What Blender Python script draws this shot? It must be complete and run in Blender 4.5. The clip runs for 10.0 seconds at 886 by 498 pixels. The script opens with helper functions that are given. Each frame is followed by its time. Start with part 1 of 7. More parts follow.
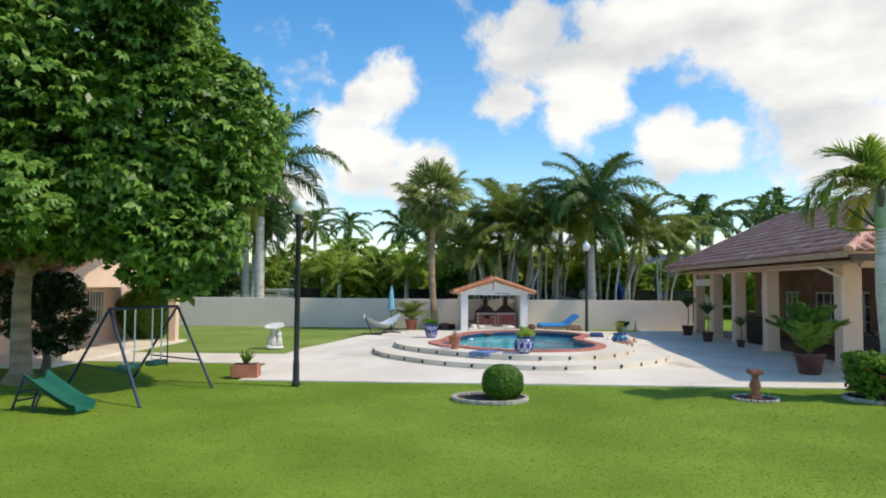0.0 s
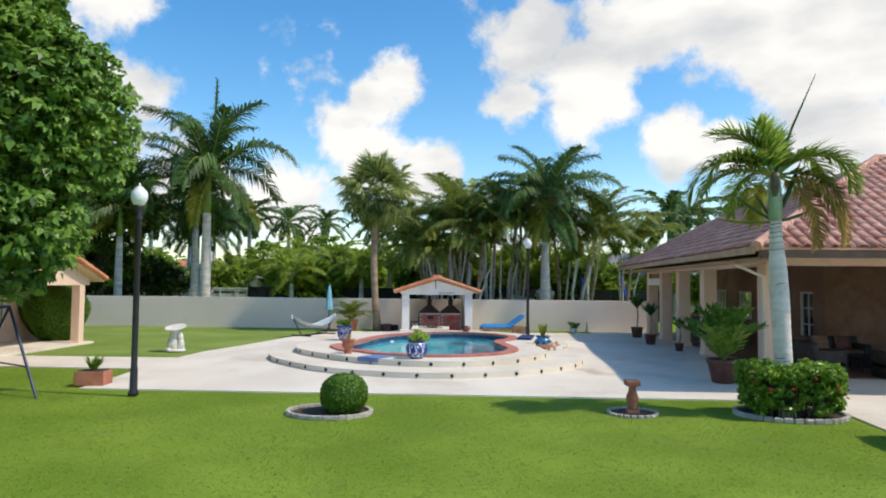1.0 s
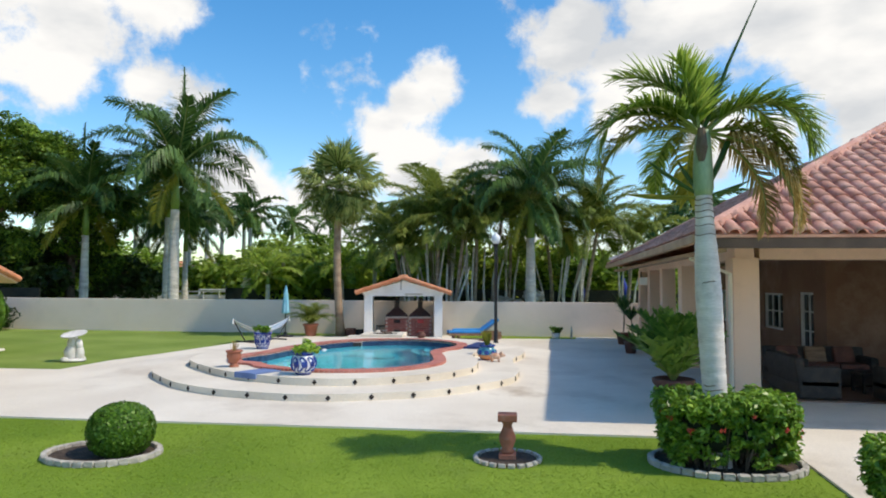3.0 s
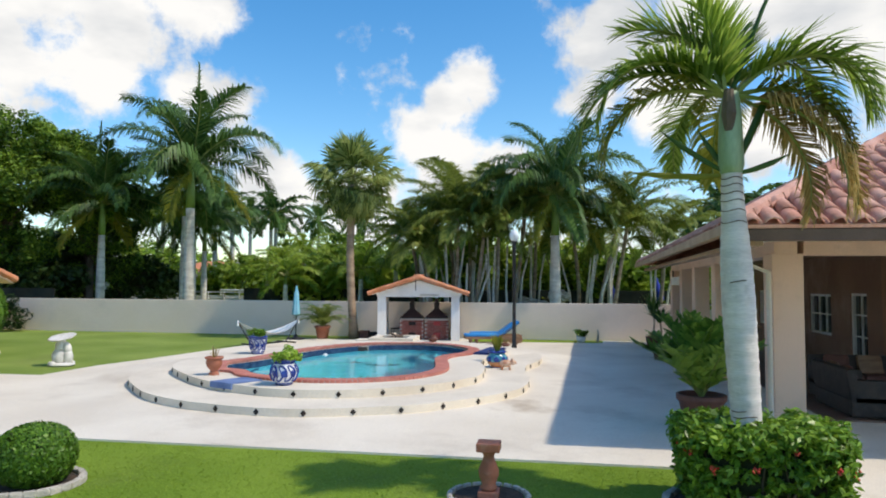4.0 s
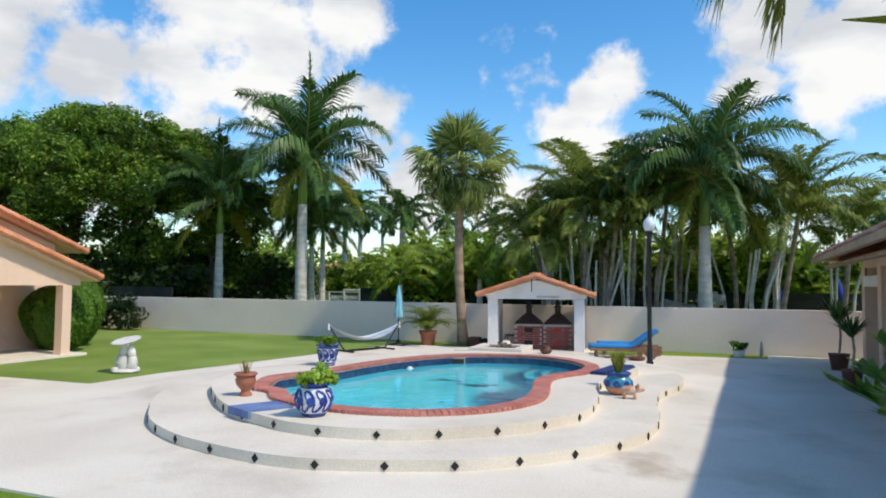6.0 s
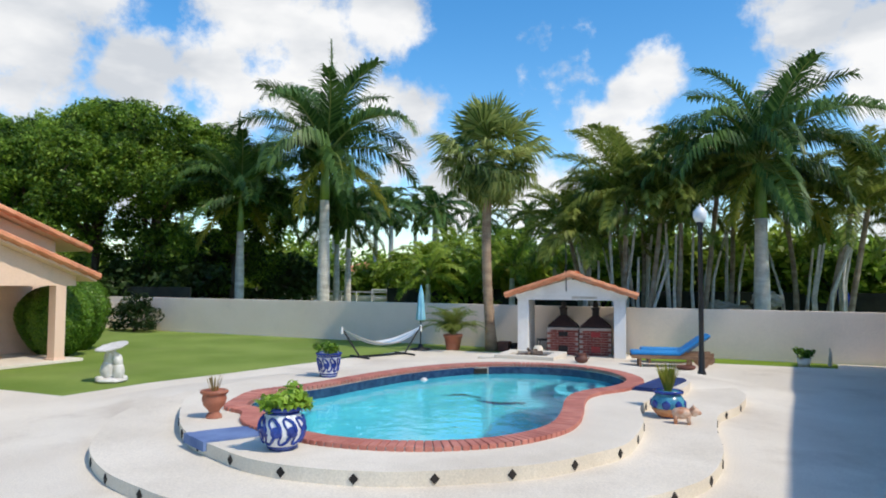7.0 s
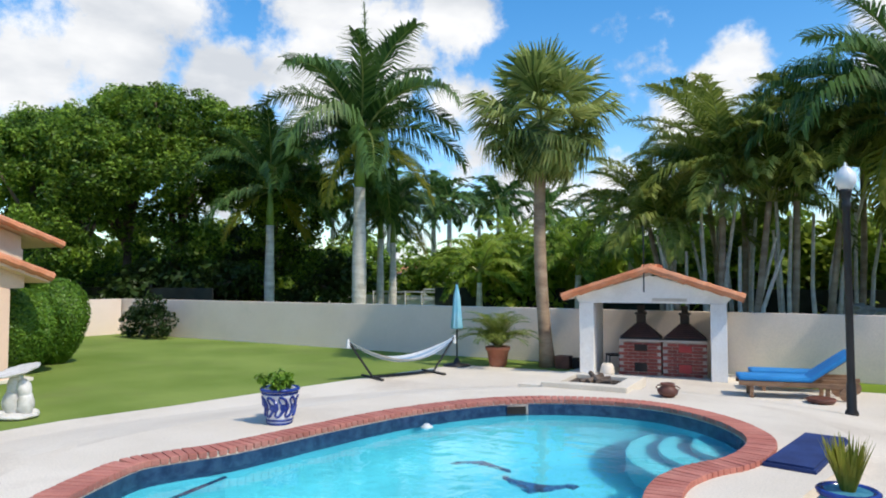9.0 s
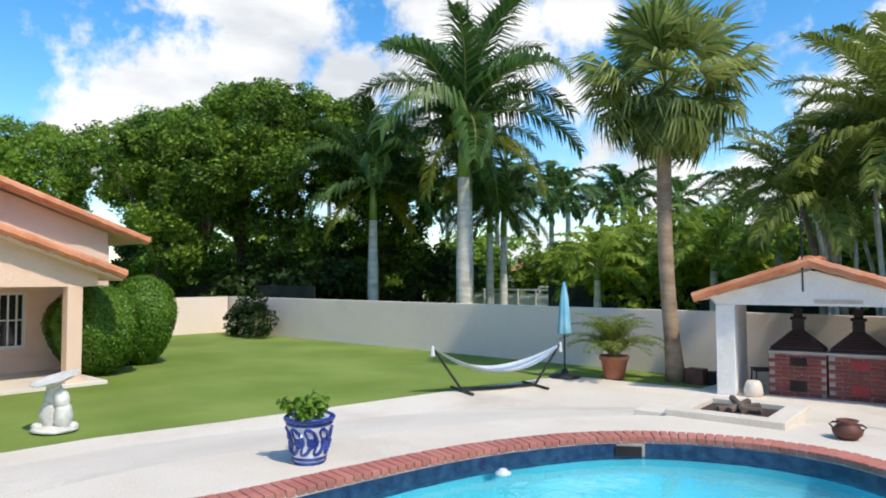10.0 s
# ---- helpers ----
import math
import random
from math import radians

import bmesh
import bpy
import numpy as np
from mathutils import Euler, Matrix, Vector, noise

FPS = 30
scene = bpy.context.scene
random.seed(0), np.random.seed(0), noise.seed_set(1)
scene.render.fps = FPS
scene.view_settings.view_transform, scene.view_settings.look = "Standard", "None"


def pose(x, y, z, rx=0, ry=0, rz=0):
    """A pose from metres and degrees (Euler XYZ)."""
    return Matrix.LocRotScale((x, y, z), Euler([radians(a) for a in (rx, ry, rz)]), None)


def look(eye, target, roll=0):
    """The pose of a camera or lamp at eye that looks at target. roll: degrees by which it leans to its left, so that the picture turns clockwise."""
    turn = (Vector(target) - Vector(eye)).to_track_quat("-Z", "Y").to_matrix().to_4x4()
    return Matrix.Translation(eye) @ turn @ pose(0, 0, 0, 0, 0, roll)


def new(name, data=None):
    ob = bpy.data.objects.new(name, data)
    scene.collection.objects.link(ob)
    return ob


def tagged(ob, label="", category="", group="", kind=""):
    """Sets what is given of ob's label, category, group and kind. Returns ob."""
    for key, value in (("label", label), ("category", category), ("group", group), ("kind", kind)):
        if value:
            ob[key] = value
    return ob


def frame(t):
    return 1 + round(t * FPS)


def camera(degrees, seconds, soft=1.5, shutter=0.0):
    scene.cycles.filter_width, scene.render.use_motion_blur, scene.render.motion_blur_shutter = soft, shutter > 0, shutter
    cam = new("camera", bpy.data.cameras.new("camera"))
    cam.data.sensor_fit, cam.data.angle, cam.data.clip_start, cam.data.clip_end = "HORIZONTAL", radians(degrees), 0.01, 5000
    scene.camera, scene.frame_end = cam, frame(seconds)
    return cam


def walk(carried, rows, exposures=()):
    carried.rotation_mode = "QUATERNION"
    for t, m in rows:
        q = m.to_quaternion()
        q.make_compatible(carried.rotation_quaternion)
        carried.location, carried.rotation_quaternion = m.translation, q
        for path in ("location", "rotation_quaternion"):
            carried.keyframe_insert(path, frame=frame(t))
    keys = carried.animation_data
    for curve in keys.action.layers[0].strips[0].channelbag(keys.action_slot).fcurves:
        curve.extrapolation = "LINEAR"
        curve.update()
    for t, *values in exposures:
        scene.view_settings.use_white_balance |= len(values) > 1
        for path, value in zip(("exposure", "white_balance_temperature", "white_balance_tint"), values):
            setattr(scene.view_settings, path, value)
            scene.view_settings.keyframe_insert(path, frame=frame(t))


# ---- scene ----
cam = camera(66.4, 10.0, soft=1.9)
PATH = [
    (0, (1.433, 1.951, 2.258), (1.333, 3.946, 2.362), 0.4),
    (0.5, (3.061, 2.736, 2.27), (2.951, 4.73, 2.371), 0.4),
    (1, (4.329, 3.634, 2.279), (4.214, 5.628, 2.38), 0.5),
    (1.5, (5.33, 4.513, 2.288), (5.214, 6.507, 2.391), 0.5),
    (2, (6.128, 5.322, 2.284), (5.991, 7.314, 2.388), 0.4),
    (3.5, (7.511, 7.738, 2.286), (7.229, 9.715, 2.387), 0.3),
    (4, (7.742, 8.567, 2.286), (7.406, 10.536, 2.388), 0.3),
    (4.5, (7.885, 9.44, 2.283), (7.457, 11.391, 2.385), 0.5),
    (5, (7.964, 10.356, 2.281), (7.421, 12.278, 2.382), 0.5),
    (5.5, (7.977, 11.368, 2.261), (7.317, 13.253, 2.362), 0.5),
    (7, (7.545, 14.414, 2.248), (6.698, 16.223, 2.348), 0.4),
    (7.5, (7.312, 15.539, 2.251), (6.414, 17.324, 2.348), 0.3),
    (8, (7.043, 16.706, 2.233), (6.1, 18.468, 2.333), 0.3),
    (8.5, (6.714, 17.875, 2.227), (5.727, 19.612, 2.328), 0.2),
    (9, (6.355, 19.042, 2.264), (5.314, 20.748, 2.358), 0.0),
    (9.5, (5.961, 20.217, 2.241), (4.825, 21.861, 2.334), 0.1),
    (10, (5.513, 21.307, 2.262), (4.18, 22.795, 2.348), -0.1),
]
walk(cam, [(t, look(eye, target, roll)) for t, eye, target, roll in PATH], [(0, 0.02, 7350, 9), (5, -0.02, 7150, 9), (8, -0.05, 6900, 9), (9, 0.03, 6900, 9), (10, 0.13, 6950, 9)])

# ---- world, sun, exposure ----
SUN_DIR = Vector((0.76, -0.13, 1.0)).normalized()
sun = new("sun", bpy.data.lights.new("sun", "SUN"))
sun.data.energy, sun.data.angle, sun.data.color = 3.2, radians(1.5), (1.0, 0.94, 0.84)
sun.matrix_world = look(SUN_DIR * 60, (0, 0, 0))

# cumulus clouds: azimuth to the right of +y, elevation, radius (degrees)
CLOUDS = ((-7.4, 16.9, 2.3), (-9.3, 14.8, 2.5), (-12.2, 12.6, 2.7), (-9, 10.8, 3.2), (-5, 9.2, 3.2), (4.5, 20, 4.0), (8, 17.5, 4.2),
          (3, 15, 2.4), (7.5, 13.8, 2.8), (11, 20.5, 4.5), (16, 22, 5), (21, 20, 5), (25, 18, 5.5), (30, 17, 6), (16.2, 11.2, 2.8),
          (19, 11.0, 2.3), (26, 11, 4), (31, 10, 5), (-64, 14, 5), (-57, 17.5, 5), (-54, 21.5, 5), (-49.5, 15.8, 3.8), (-43.5, 16.5, 4.2), (-41, 21.5, 4.6),
          (-36, 19.5, 4.6), (-37, 16, 3.4), (-31, 21.5, 3.6), (-27.2, 14.6, 2.2), (-30.5, 15.0, 2.4), (-61, 23, 4), (-68, 11, 4.5), (-16, 6.5, 4), (-24, 7, 4), (-50, 9, 4))


def build_world():
    world = bpy.data.worlds.new("sky")
    world.use_nodes = True
    scene.world = world
    nt = world.node_tree
    n, l = nt.nodes, nt.links
    n.clear()
    sky = n.new("ShaderNodeTexSky")
    sky.sky_type, sky.sun_disc = "NISHITA", False
    sky.sun_elevation = math.asin(SUN_DIR.z)
    sky.sun_rotation = math.atan2(SUN_DIR.x, SUN_DIR.y)
    sky.air_density, sky.dust_density, sky.ozone_density = 1.0, 0.6, 2.0
    tc = n.new("ShaderNodeTexCoord")
    nz = n.new("ShaderNodeTexNoise")
    nz.inputs["Scale"].default_value, nz.inputs["Detail"].default_value, nz.inputs["Roughness"].default_value = 11.0, 8.0, 0.62
    l.new(tc.outputs["Generated"], nz.inputs["Vector"])
    total = None

    def math_node(op, a, b=None, clamp=False):
        m = n.new("ShaderNodeMath")
        m.operation, m.use_clamp = op, clamp
        for k, v in enumerate((a, b)):
            if v is None:
                continue
            if isinstance(v, (int, float)):
                m.inputs[k].default_value = v
            else:
                l.new(v, m.inputs[k])
        return m.outputs[0]

    for az, el, r in CLOUDS:
        c = (math.sin(radians(az)) * math.cos(radians(el)), math.cos(radians(az)) * math.cos(radians(el)), math.sin(radians(el)))
        d = n.new("ShaderNodeVectorMath")
        d.operation = "DISTANCE"
        l.new(tc.outputs["Generated"], d.inputs[0])
        d.inputs[1].default_value = c
        v = math_node("SUBTRACT", 1.0, math_node("DIVIDE", d.outputs["Value"], radians(r * 1.06)))
        total = v if total is None else math_node("SMOOTH_MAX", total, v)
        if total is not v:
            total.node.inputs[2].default_value = 0.25
    # loose clouds all round, off the fixed ones
    big = n.new("ShaderNodeTexNoise")
    big.inputs["Scale"].default_value, big.inputs["Detail"].default_value = 3.1, 4.0
    mp = n.new("ShaderNodeMapping")
    mp.inputs["Location"].default_value, mp.inputs["Scale"].default_value = (3.7, 1.3, 0.4), (1, 1, 2.2)
    l.new(tc.outputs["Generated"], mp.inputs["Vector"])
    l.new(mp.outputs["Vector"], big.inputs["Vector"])
    loose = math_node("MULTIPLY", math_node("SUBTRACT", big.outputs[0], 0.60), 3.0)
    total = math_node("MAXIMUM", total, loose)
    edge = math_node("ADD", total, math_node("MULTIPLY", math_node("SUBTRACT", nz.outputs[0], 0.5), 2.5))
    cover = n.new("ShaderNodeMapRange")
    cover.interpolation_type = "SMOOTHSTEP"
    cover.inputs["From Min"].default_value, cover.inputs["From Max"].default_value = -0.12, 0.42
    l.new(edge, cover.inputs["Value"])
    # soft grey bellies inside the clouds
    n2 = n.new("ShaderNodeTexNoise")
    n2.inputs["Scale"].default_value, n2.inputs["Detail"].default_value = 6.0, 5.0
    l.new(mp.outputs["Vector"], n2.inputs["Vector"])
    ramp = n.new("ShaderNodeValToRGB")
    ramp.color_ramp.elements[0].position, ramp.color_ramp.elements[0].color = 0.35, (4.3, 4.7, 5.4, 1)
    ramp.color_ramp.elements[1].position, ramp.color_ramp.elements[1].color = 0.6, (6.4, 6.65, 7.15, 1)
    l.new(n2.outputs[0], ramp.inputs[0])
    hsv = n.new("ShaderNodeHueSaturation")
    hsv.inputs["Saturation"].default_value, hsv.inputs["Value"].default_value = 1.40, 1.50
    l.new(sky.outputs[0], hsv.inputs["Color"])
    mix = n.new("ShaderNodeMix")
    mix.data_type = "RGBA"
    l.new(cover.outputs[0], mix.inputs["Factor"])
    l.new(hsv.outputs[0], mix.inputs[6])
    l.new(ramp.outputs[0], mix.inputs[7])
    bg = n.new("ShaderNodeBackground")
    bg.inputs["Strength"].default_value = 0.15
    l.new(mix.outputs[2], bg.inputs["Color"])
    out = n.new("ShaderNodeOutputWorld")
    l.new(bg.outputs[0], out.inputs["Surface"])


build_world()


# ---- materials ----
def node_mat(name):
    m = bpy.data.materials.new(name)
    m.use_nodes = True
    return m, m.node_tree.nodes, m.node_tree.links, m.node_tree.nodes["Principled BSDF"]


def surf(name, c1, c2, scale=2.0, fine=40.0, rough=0.7, bump=0.15, metal=0.0, rnd=0.0, stretch=(1, 1, 1), dirt=None, dirt_scale=0.7, depth=0.01, spec=0.5):
    """Two-scale procedural surface at real-world size: c1 to c2 by a broad noise, fine grain in value and bump, stains of colour dirt."""
    m, n, l, p = node_mat(name)
    geo = n.new("ShaderNodeNewGeometry")
    mp = n.new("ShaderNodeMapping")
    mp.inputs["Scale"].default_value = stretch
    l.new(geo.outputs["Position"], mp.inputs["Vector"])
    a, b = n.new("ShaderNodeTexNoise"), n.new("ShaderNodeTexNoise")
    for q, sc, de in ((a, scale, 6.0), (b, fine, 3.0)):
        q.inputs["Scale"].default_value, q.inputs["Detail"].default_value = sc, de
        l.new(mp.outputs[0], q.inputs["Vector"])
    ramp = n.new("ShaderNodeValToRGB")
    ramp.color_ramp.elements[0].position, ramp.color_ramp.elements[0].color = 0.36, (*c1, 1)
    ramp.color_ramp.elements[1].position, ramp.color_ramp.elements[1].color = 0.64, (*c2, 1)
    l.new(a.outputs[0], ramp.inputs[0])
    col = ramp.outputs[0]
    if dirt:
        d = n.new("ShaderNodeTexNoise")
        d.inputs["Scale"].default_value, d.inputs["Detail"].default_value, d.inputs["Roughness"].default_value = dirt_scale, 8.0, 0.7
        l.new(geo.outputs["Position"], d.inputs["Vector"])
        r2 = n.new("ShaderNodeMapRange")
        r2.inputs["From Min"].default_value, r2.inputs["From Max"].default_value, r2.inputs["To Max"].default_value = 0.52, 0.78, 0.8
        l.new(d.outputs[0], r2.inputs["Value"])
        mx = n.new("ShaderNodeMix")
        mx.data_type = "RGBA"
        l.new(r2.outputs[0], mx.inputs["Factor"])
        l.new(col, mx.inputs[6])
        mx.inputs[7].default_value = (*dirt, 1)
        col = mx.outputs[2]
    hsv = n.new("ShaderNodeHueSaturation")
    v = n.new("ShaderNodeMapRange")
    v.inputs["From Min"].default_value, v.inputs["From Max"].default_value = 0.3, 0.7
    v.inputs["To Min"].default_value, v.inputs["To Max"].default_value = 0.9, 1.1
    l.new(b.outputs[0], v.inputs["Value"])
    val = v.outputs[0]
    if rnd:
        oi = n.new("ShaderNodeObjectInfo")
        isl = n.new("ShaderNodeMath")
        isl.operation = "ADD"
        l.new(oi.outputs["Random"], isl.inputs[0])
        l.new(geo.outputs["Random Per Island"], isl.inputs[1])
        r3 = n.new("ShaderNodeMapRange")
        r3.inputs["From Max"].default_value = 2.0
        r3.inputs["To Min"].default_value, r3.inputs["To Max"].default_value = 1 - rnd, 1 + rnd
        l.new(isl.outputs[0], r3.inputs["Value"])
        mu = n.new("ShaderNodeMath")
        mu.operation = "MULTIPLY"
        l.new(val, mu.inputs[0])
        l.new(r3.outputs[0], mu.inputs[1])
        val = mu.outputs[0]
    l.new(val, hsv.inputs["Value"])
    l.new(col, hsv.inputs["Color"])
    l.new(hsv.outputs[0], p.inputs["Base Color"])
    p.inputs["Roughness"].default_value, p.inputs["Metallic"].default_value = rough, metal
    p.inputs["Specular IOR Level"].default_value = spec
    if bump:
        bn = n.new("ShaderNodeBump")
        bn.inputs["Strength"].default_value, bn.inputs["Distance"].default_value = bump, depth
        l.new(b.outputs[0], bn.inputs["Height"])
        l.new(bn.outputs[0], p.inputs["Normal"])
    return m


def leafy(name, dark, mid, light, passing=0.35, rough=0.45):
    """Leaves: colour by island, gloss on top, some light through."""
    m, n, l, p = node_mat(name)
    geo = n.new("ShaderNodeNewGeometry")
    oi = n.new("ShaderNodeObjectInfo")
    nz = n.new("ShaderNodeTexNoise")
    nz.inputs["Scale"].default_value = 0.55
    l.new(geo.outputs["Position"], nz.inputs["Vector"])
    s1, s2 = n.new("ShaderNodeMath"), n.new("ShaderNodeMath")
    s1.operation = s2.operation = "MULTIPLY_ADD"
    l.new(geo.outputs["Random Per Island"], s1.inputs[0])
    s1.inputs[1].default_value = 0.5
    l.new(nz.outputs[0], s1.inputs[2])
    l.new(oi.outputs["Random"], s2.inputs[0])
    s2.inputs[1].default_value = 0.25
    l.new(s1.outputs[0], s2.inputs[2])
    ramp = n.new("ShaderNodeValToRGB")
    e = ramp.color_ramp.elements
    e[0].position, e[0].color = 0.45, (*dark, 1)
    e[1].position, e[1].color = 1.15 - 0.15, (*light, 1)
    e.new(0.75).color = (*mid, 1)
    l.new(s2.outputs[0], ramp.inputs[0])
    l.new(ramp.outputs[0], p.inputs["Base Color"])
    p.inputs["Roughness"].default_value = rough
    p.inputs["Specular IOR Level"].default_value = 0.3
    tr = n.new("ShaderNodeBsdfTranslucent")
    l.new(ramp.outputs[0], tr.inputs["Color"])
    mx = n.new("ShaderNodeMixShader")
    mx.inputs[0].default_value = passing
    l.new(p.outputs[0], mx.inputs[1])
    l.new(tr.outputs[0], mx.inputs[2])
    l.new(mx.outputs[0], n["Material Output"].inputs["Surface"])
    return m


STUCCO = surf("beige_stucco", (0.84, 0.69, 0.585), (0.87, 0.72, 0.625), 0.8, 70, 0.85, 0.3, dirt=(0.72, 0.61, 0.53), depth=0.006)
PEACH = surf("peach_stucco", (0.77, 0.54, 0.41), (0.83, 0.59, 0.45), 0.8, 70, 0.85, 0.3, dirt=(0.55, 0.38, 0.29), depth=0.006)
# the porch walls' deep shade is put into this base colour
SALMON_SHADED = surf("salmon_wall_stucco", (0.22, 0.115, 0.075), (0.28, 0.155, 0.105), 0.8, 70, 0.85, 0.3, dirt=(0.45, 0.31, 0.25), depth=0.006)
WHITEWASH = surf("white_plaster", (0.80, 0.78, 0.75), (0.86, 0.85, 0.83), 1.2, 60, 0.8, 0.25, dirt=(0.58, 0.55, 0.52), depth=0.006)
CREAM = surf("cream_paint", (0.70, 0.62, 0.52), (0.76, 0.68, 0.58), 1.0, 50, 0.6, 0.1, dirt=(0.52, 0.43, 0.34))
CONCRETE = surf("pale_patio_concrete", (0.68, 0.605, 0.505), (0.77, 0.70, 0.595), 0.45, 55, 0.8, 0.25, dirt=(0.43, 0.35, 0.27), dirt_scale=0.3, depth=0.005)
DECK = surf("pool_deck_concrete", (0.68, 0.605, 0.50), (0.77, 0.695, 0.585), 0.7, 50, 0.8, 0.25, dirt=(0.55, 0.475, 0.38), dirt_scale=0.6, depth=0.005)


def stain(m, at, radius, colour):
    """A brown run-off stain on the paving, with a ragged edge."""
    n, l = m.node_tree.nodes, m.node_tree.links
    p = n["Principled BSDF"]
    geo, d, nz, sub, mr, mx = (n.new("ShaderNode" + k) for k in ("NewGeometry", "VectorMath", "TexNoise", "Math", "MapRange", "Mix"))
    d.operation, sub.operation, mx.data_type = "DISTANCE", "MULTIPLY_ADD", "RGBA"
    d.inputs[1].default_value = at
    nz.inputs["Scale"].default_value, nz.inputs["Detail"].default_value = 3.0, 6.0
    l.new(geo.outputs["Position"], d.inputs[0])
    l.new(geo.outputs["Position"], nz.inputs["Vector"])
    l.new(nz.outputs[0], sub.inputs[0])
    sub.inputs[1].default_value = radius * 2.2
    l.new(d.outputs["Value"], sub.inputs[2])
    mr.inputs["From Min"].default_value, mr.inputs["From Max"].default_value = radius * 2.0, radius * 1.1
    mr.inputs["To Max"].default_value = 0.6
    l.new(sub.outputs[0], mr.inputs["Value"])
    l.new(mr.outputs[0], mx.inputs["Factor"])
    l.new(p.inputs["Base Color"].links[0].from_socket, mx.inputs[6])
    mx.inputs[7].default_value = (*colour, 1)
    l.new(mx.outputs[2], p.inputs["Base Color"])


stain(CONCRETE, (7.1, 21.0, 0.1), 0.7, (0.34, 0.24, 0.15))
SOIL = surf("dark_soil_mulch", (0.035, 0.025, 0.018), (0.09, 0.06, 0.04), 8, 60, 0.95, 0.9, depth=0.03)
LAWN = surf("lawn_turf", (0.138, 0.226, 0.021), (0.208, 0.306, 0.036), 0.5, 45, 0.9, 0.5, dirt=(0.15, 0.20, 0.04), dirt_scale=0.9, depth=0.04, spec=0.15)
LAWN_DRY = surf("drier_lawn_turf", (0.155, 0.235, 0.042), (0.235, 0.315, 0.075), 0.35, 45, 0.9, 0.5, dirt=(0.20, 0.23, 0.075), dirt_scale=0.5, depth=0.04, spec=0.15)
BLADE = leafy("grass_blades", (0.150, 0.255, 0.018), (0.185, 0.29, 0.023), (0.225, 0.33, 0.033), 0.3, 0.6)
TILE = surf("terracotta_roof_tile", (0.50, 0.215, 0.155), (0.66, 0.36, 0.285), 2.2, 30, 0.75, 0.3, rnd=0.28, dirt=(0.32, 0.20, 0.16), dirt_scale=1.6)
TILE_ORANGE = surf("orange_roof_tile", (0.58, 0.20, 0.09), (0.70, 0.30, 0.16), 2.2, 30, 0.75, 0.3, rnd=0.22, dirt=(0.42, 0.22, 0.15), dirt_scale=1.6)
# floor colour made dark so that it deepens the porch shade
PORCH_FLOOR_SHADED = surf("dark_clay_porch_tile", (0.15, 0.085, 0.06), (0.22, 0.13, 0.095), 2, 40, 0.5, 0.15, dirt=(0.10, 0.06, 0.045))
TAN_BOARD = surf("tan_eave_board", (0.36, 0.235, 0.15), (0.46, 0.31, 0.205), 2, 40, 0.6, 0.15, dirt=(0.22, 0.14, 0.09))
FASCIA = surf("brown_gutter_fascia", (0.10, 0.055, 0.035), (0.15, 0.085, 0.055), 2, 40, 0.55, 0.1)
BRICK = surf("red_coping_brick", (0.43, 0.14, 0.105), (0.54, 0.21, 0.16), 3, 50, 0.75, 0.3, rnd=0.16)
BBQ_BRICK = surf("dark_red_brick", (0.17, 0.035, 0.030), (0.27, 0.065, 0.05), 4, 60, 0.8, 0.3, rnd=0.3)
SOOT_BRICK = surf("sooty_brick", (0.030, 0.012, 0.011), (0.06, 0.02, 0.018), 4, 60, 0.85, 0.3, rnd=0.3)
MORTAR = surf("grey_mortar", (0.36, 0.31, 0.28), (0.46, 0.41, 0.37), 4, 60, 0.9, 0.4)
BLACK_METAL = surf("black_painted_metal", (0.012, 0.012, 0.014), (0.022, 0.022, 0.025), 4, 60, 0.4, 0.05)
BLUE_METAL = surf("navy_swing_metal", (0.012, 0.022, 0.06), (0.022, 0.04, 0.10), 4, 60, 0.4, 0.05)
GREEN_PLASTIC = surf("green_plastic", (0.012, 0.11, 0.075), (0.02, 0.15, 0.10), 2, 40, 0.35, 0.02)
TERRACOTTA = surf("terracotta_pot", (0.33, 0.105, 0.06), (0.45, 0.17, 0.10), 3, 50, 0.75, 0.2, dirt=(0.40, 0.24, 0.18), dirt_scale=4)
DARK_CLAY = surf("dark_clay", (0.10, 0.035, 0.025), (0.17, 0.06, 0.04), 4, 50, 0.6, 0.2)
GLAZE_WHITE = surf("white_glaze", (0.70, 0.71, 0.74), (0.78, 0.79, 0.81), 6, 40, 0.2, 0.02)
GLAZE_BLUE = surf("cobalt_glaze", (0.012, 0.03, 0.20), (0.03, 0.07, 0.33), 8, 50, 0.2, 0.02)
TALAVERA_TEAL = surf("teal_glaze", (0.04, 0.22, 0.36), (0.12, 0.40, 0.50), 7, 40, 0.25, 0.02)
TALAVERA_ORANGE = surf("orange_glaze", (0.50, 0.17, 0.06), (0.62, 0.30, 0.14), 7, 40, 0.25, 0.02)
PIG_PAINT = surf("mottled_clay_paint", (0.52, 0.22, 0.11), (0.72, 0.56, 0.44), 9, 50, 0.4, 0.05, dirt=(0.10, 0.05, 0.035), dirt_scale=7)
BARK = surf("grey_palm_bark", (0.27, 0.20, 0.15), (0.44, 0.35, 0.27), 1.5, 16, 0.9, 0.6, stretch=(1, 1, 3.5), dirt=(0.16, 0.14, 0.12), dirt_scale=2.5, depth=0.03)
PALE_BARK = surf("pale_ringed_bark", (0.57, 0.53, 0.48), (0.74, 0.70, 0.65), 1.2, 14, 0.85, 0.9, stretch=(1, 1, 5), dirt=(0.28, 0.25, 0.22), dirt_scale=2.2, depth=0.02)
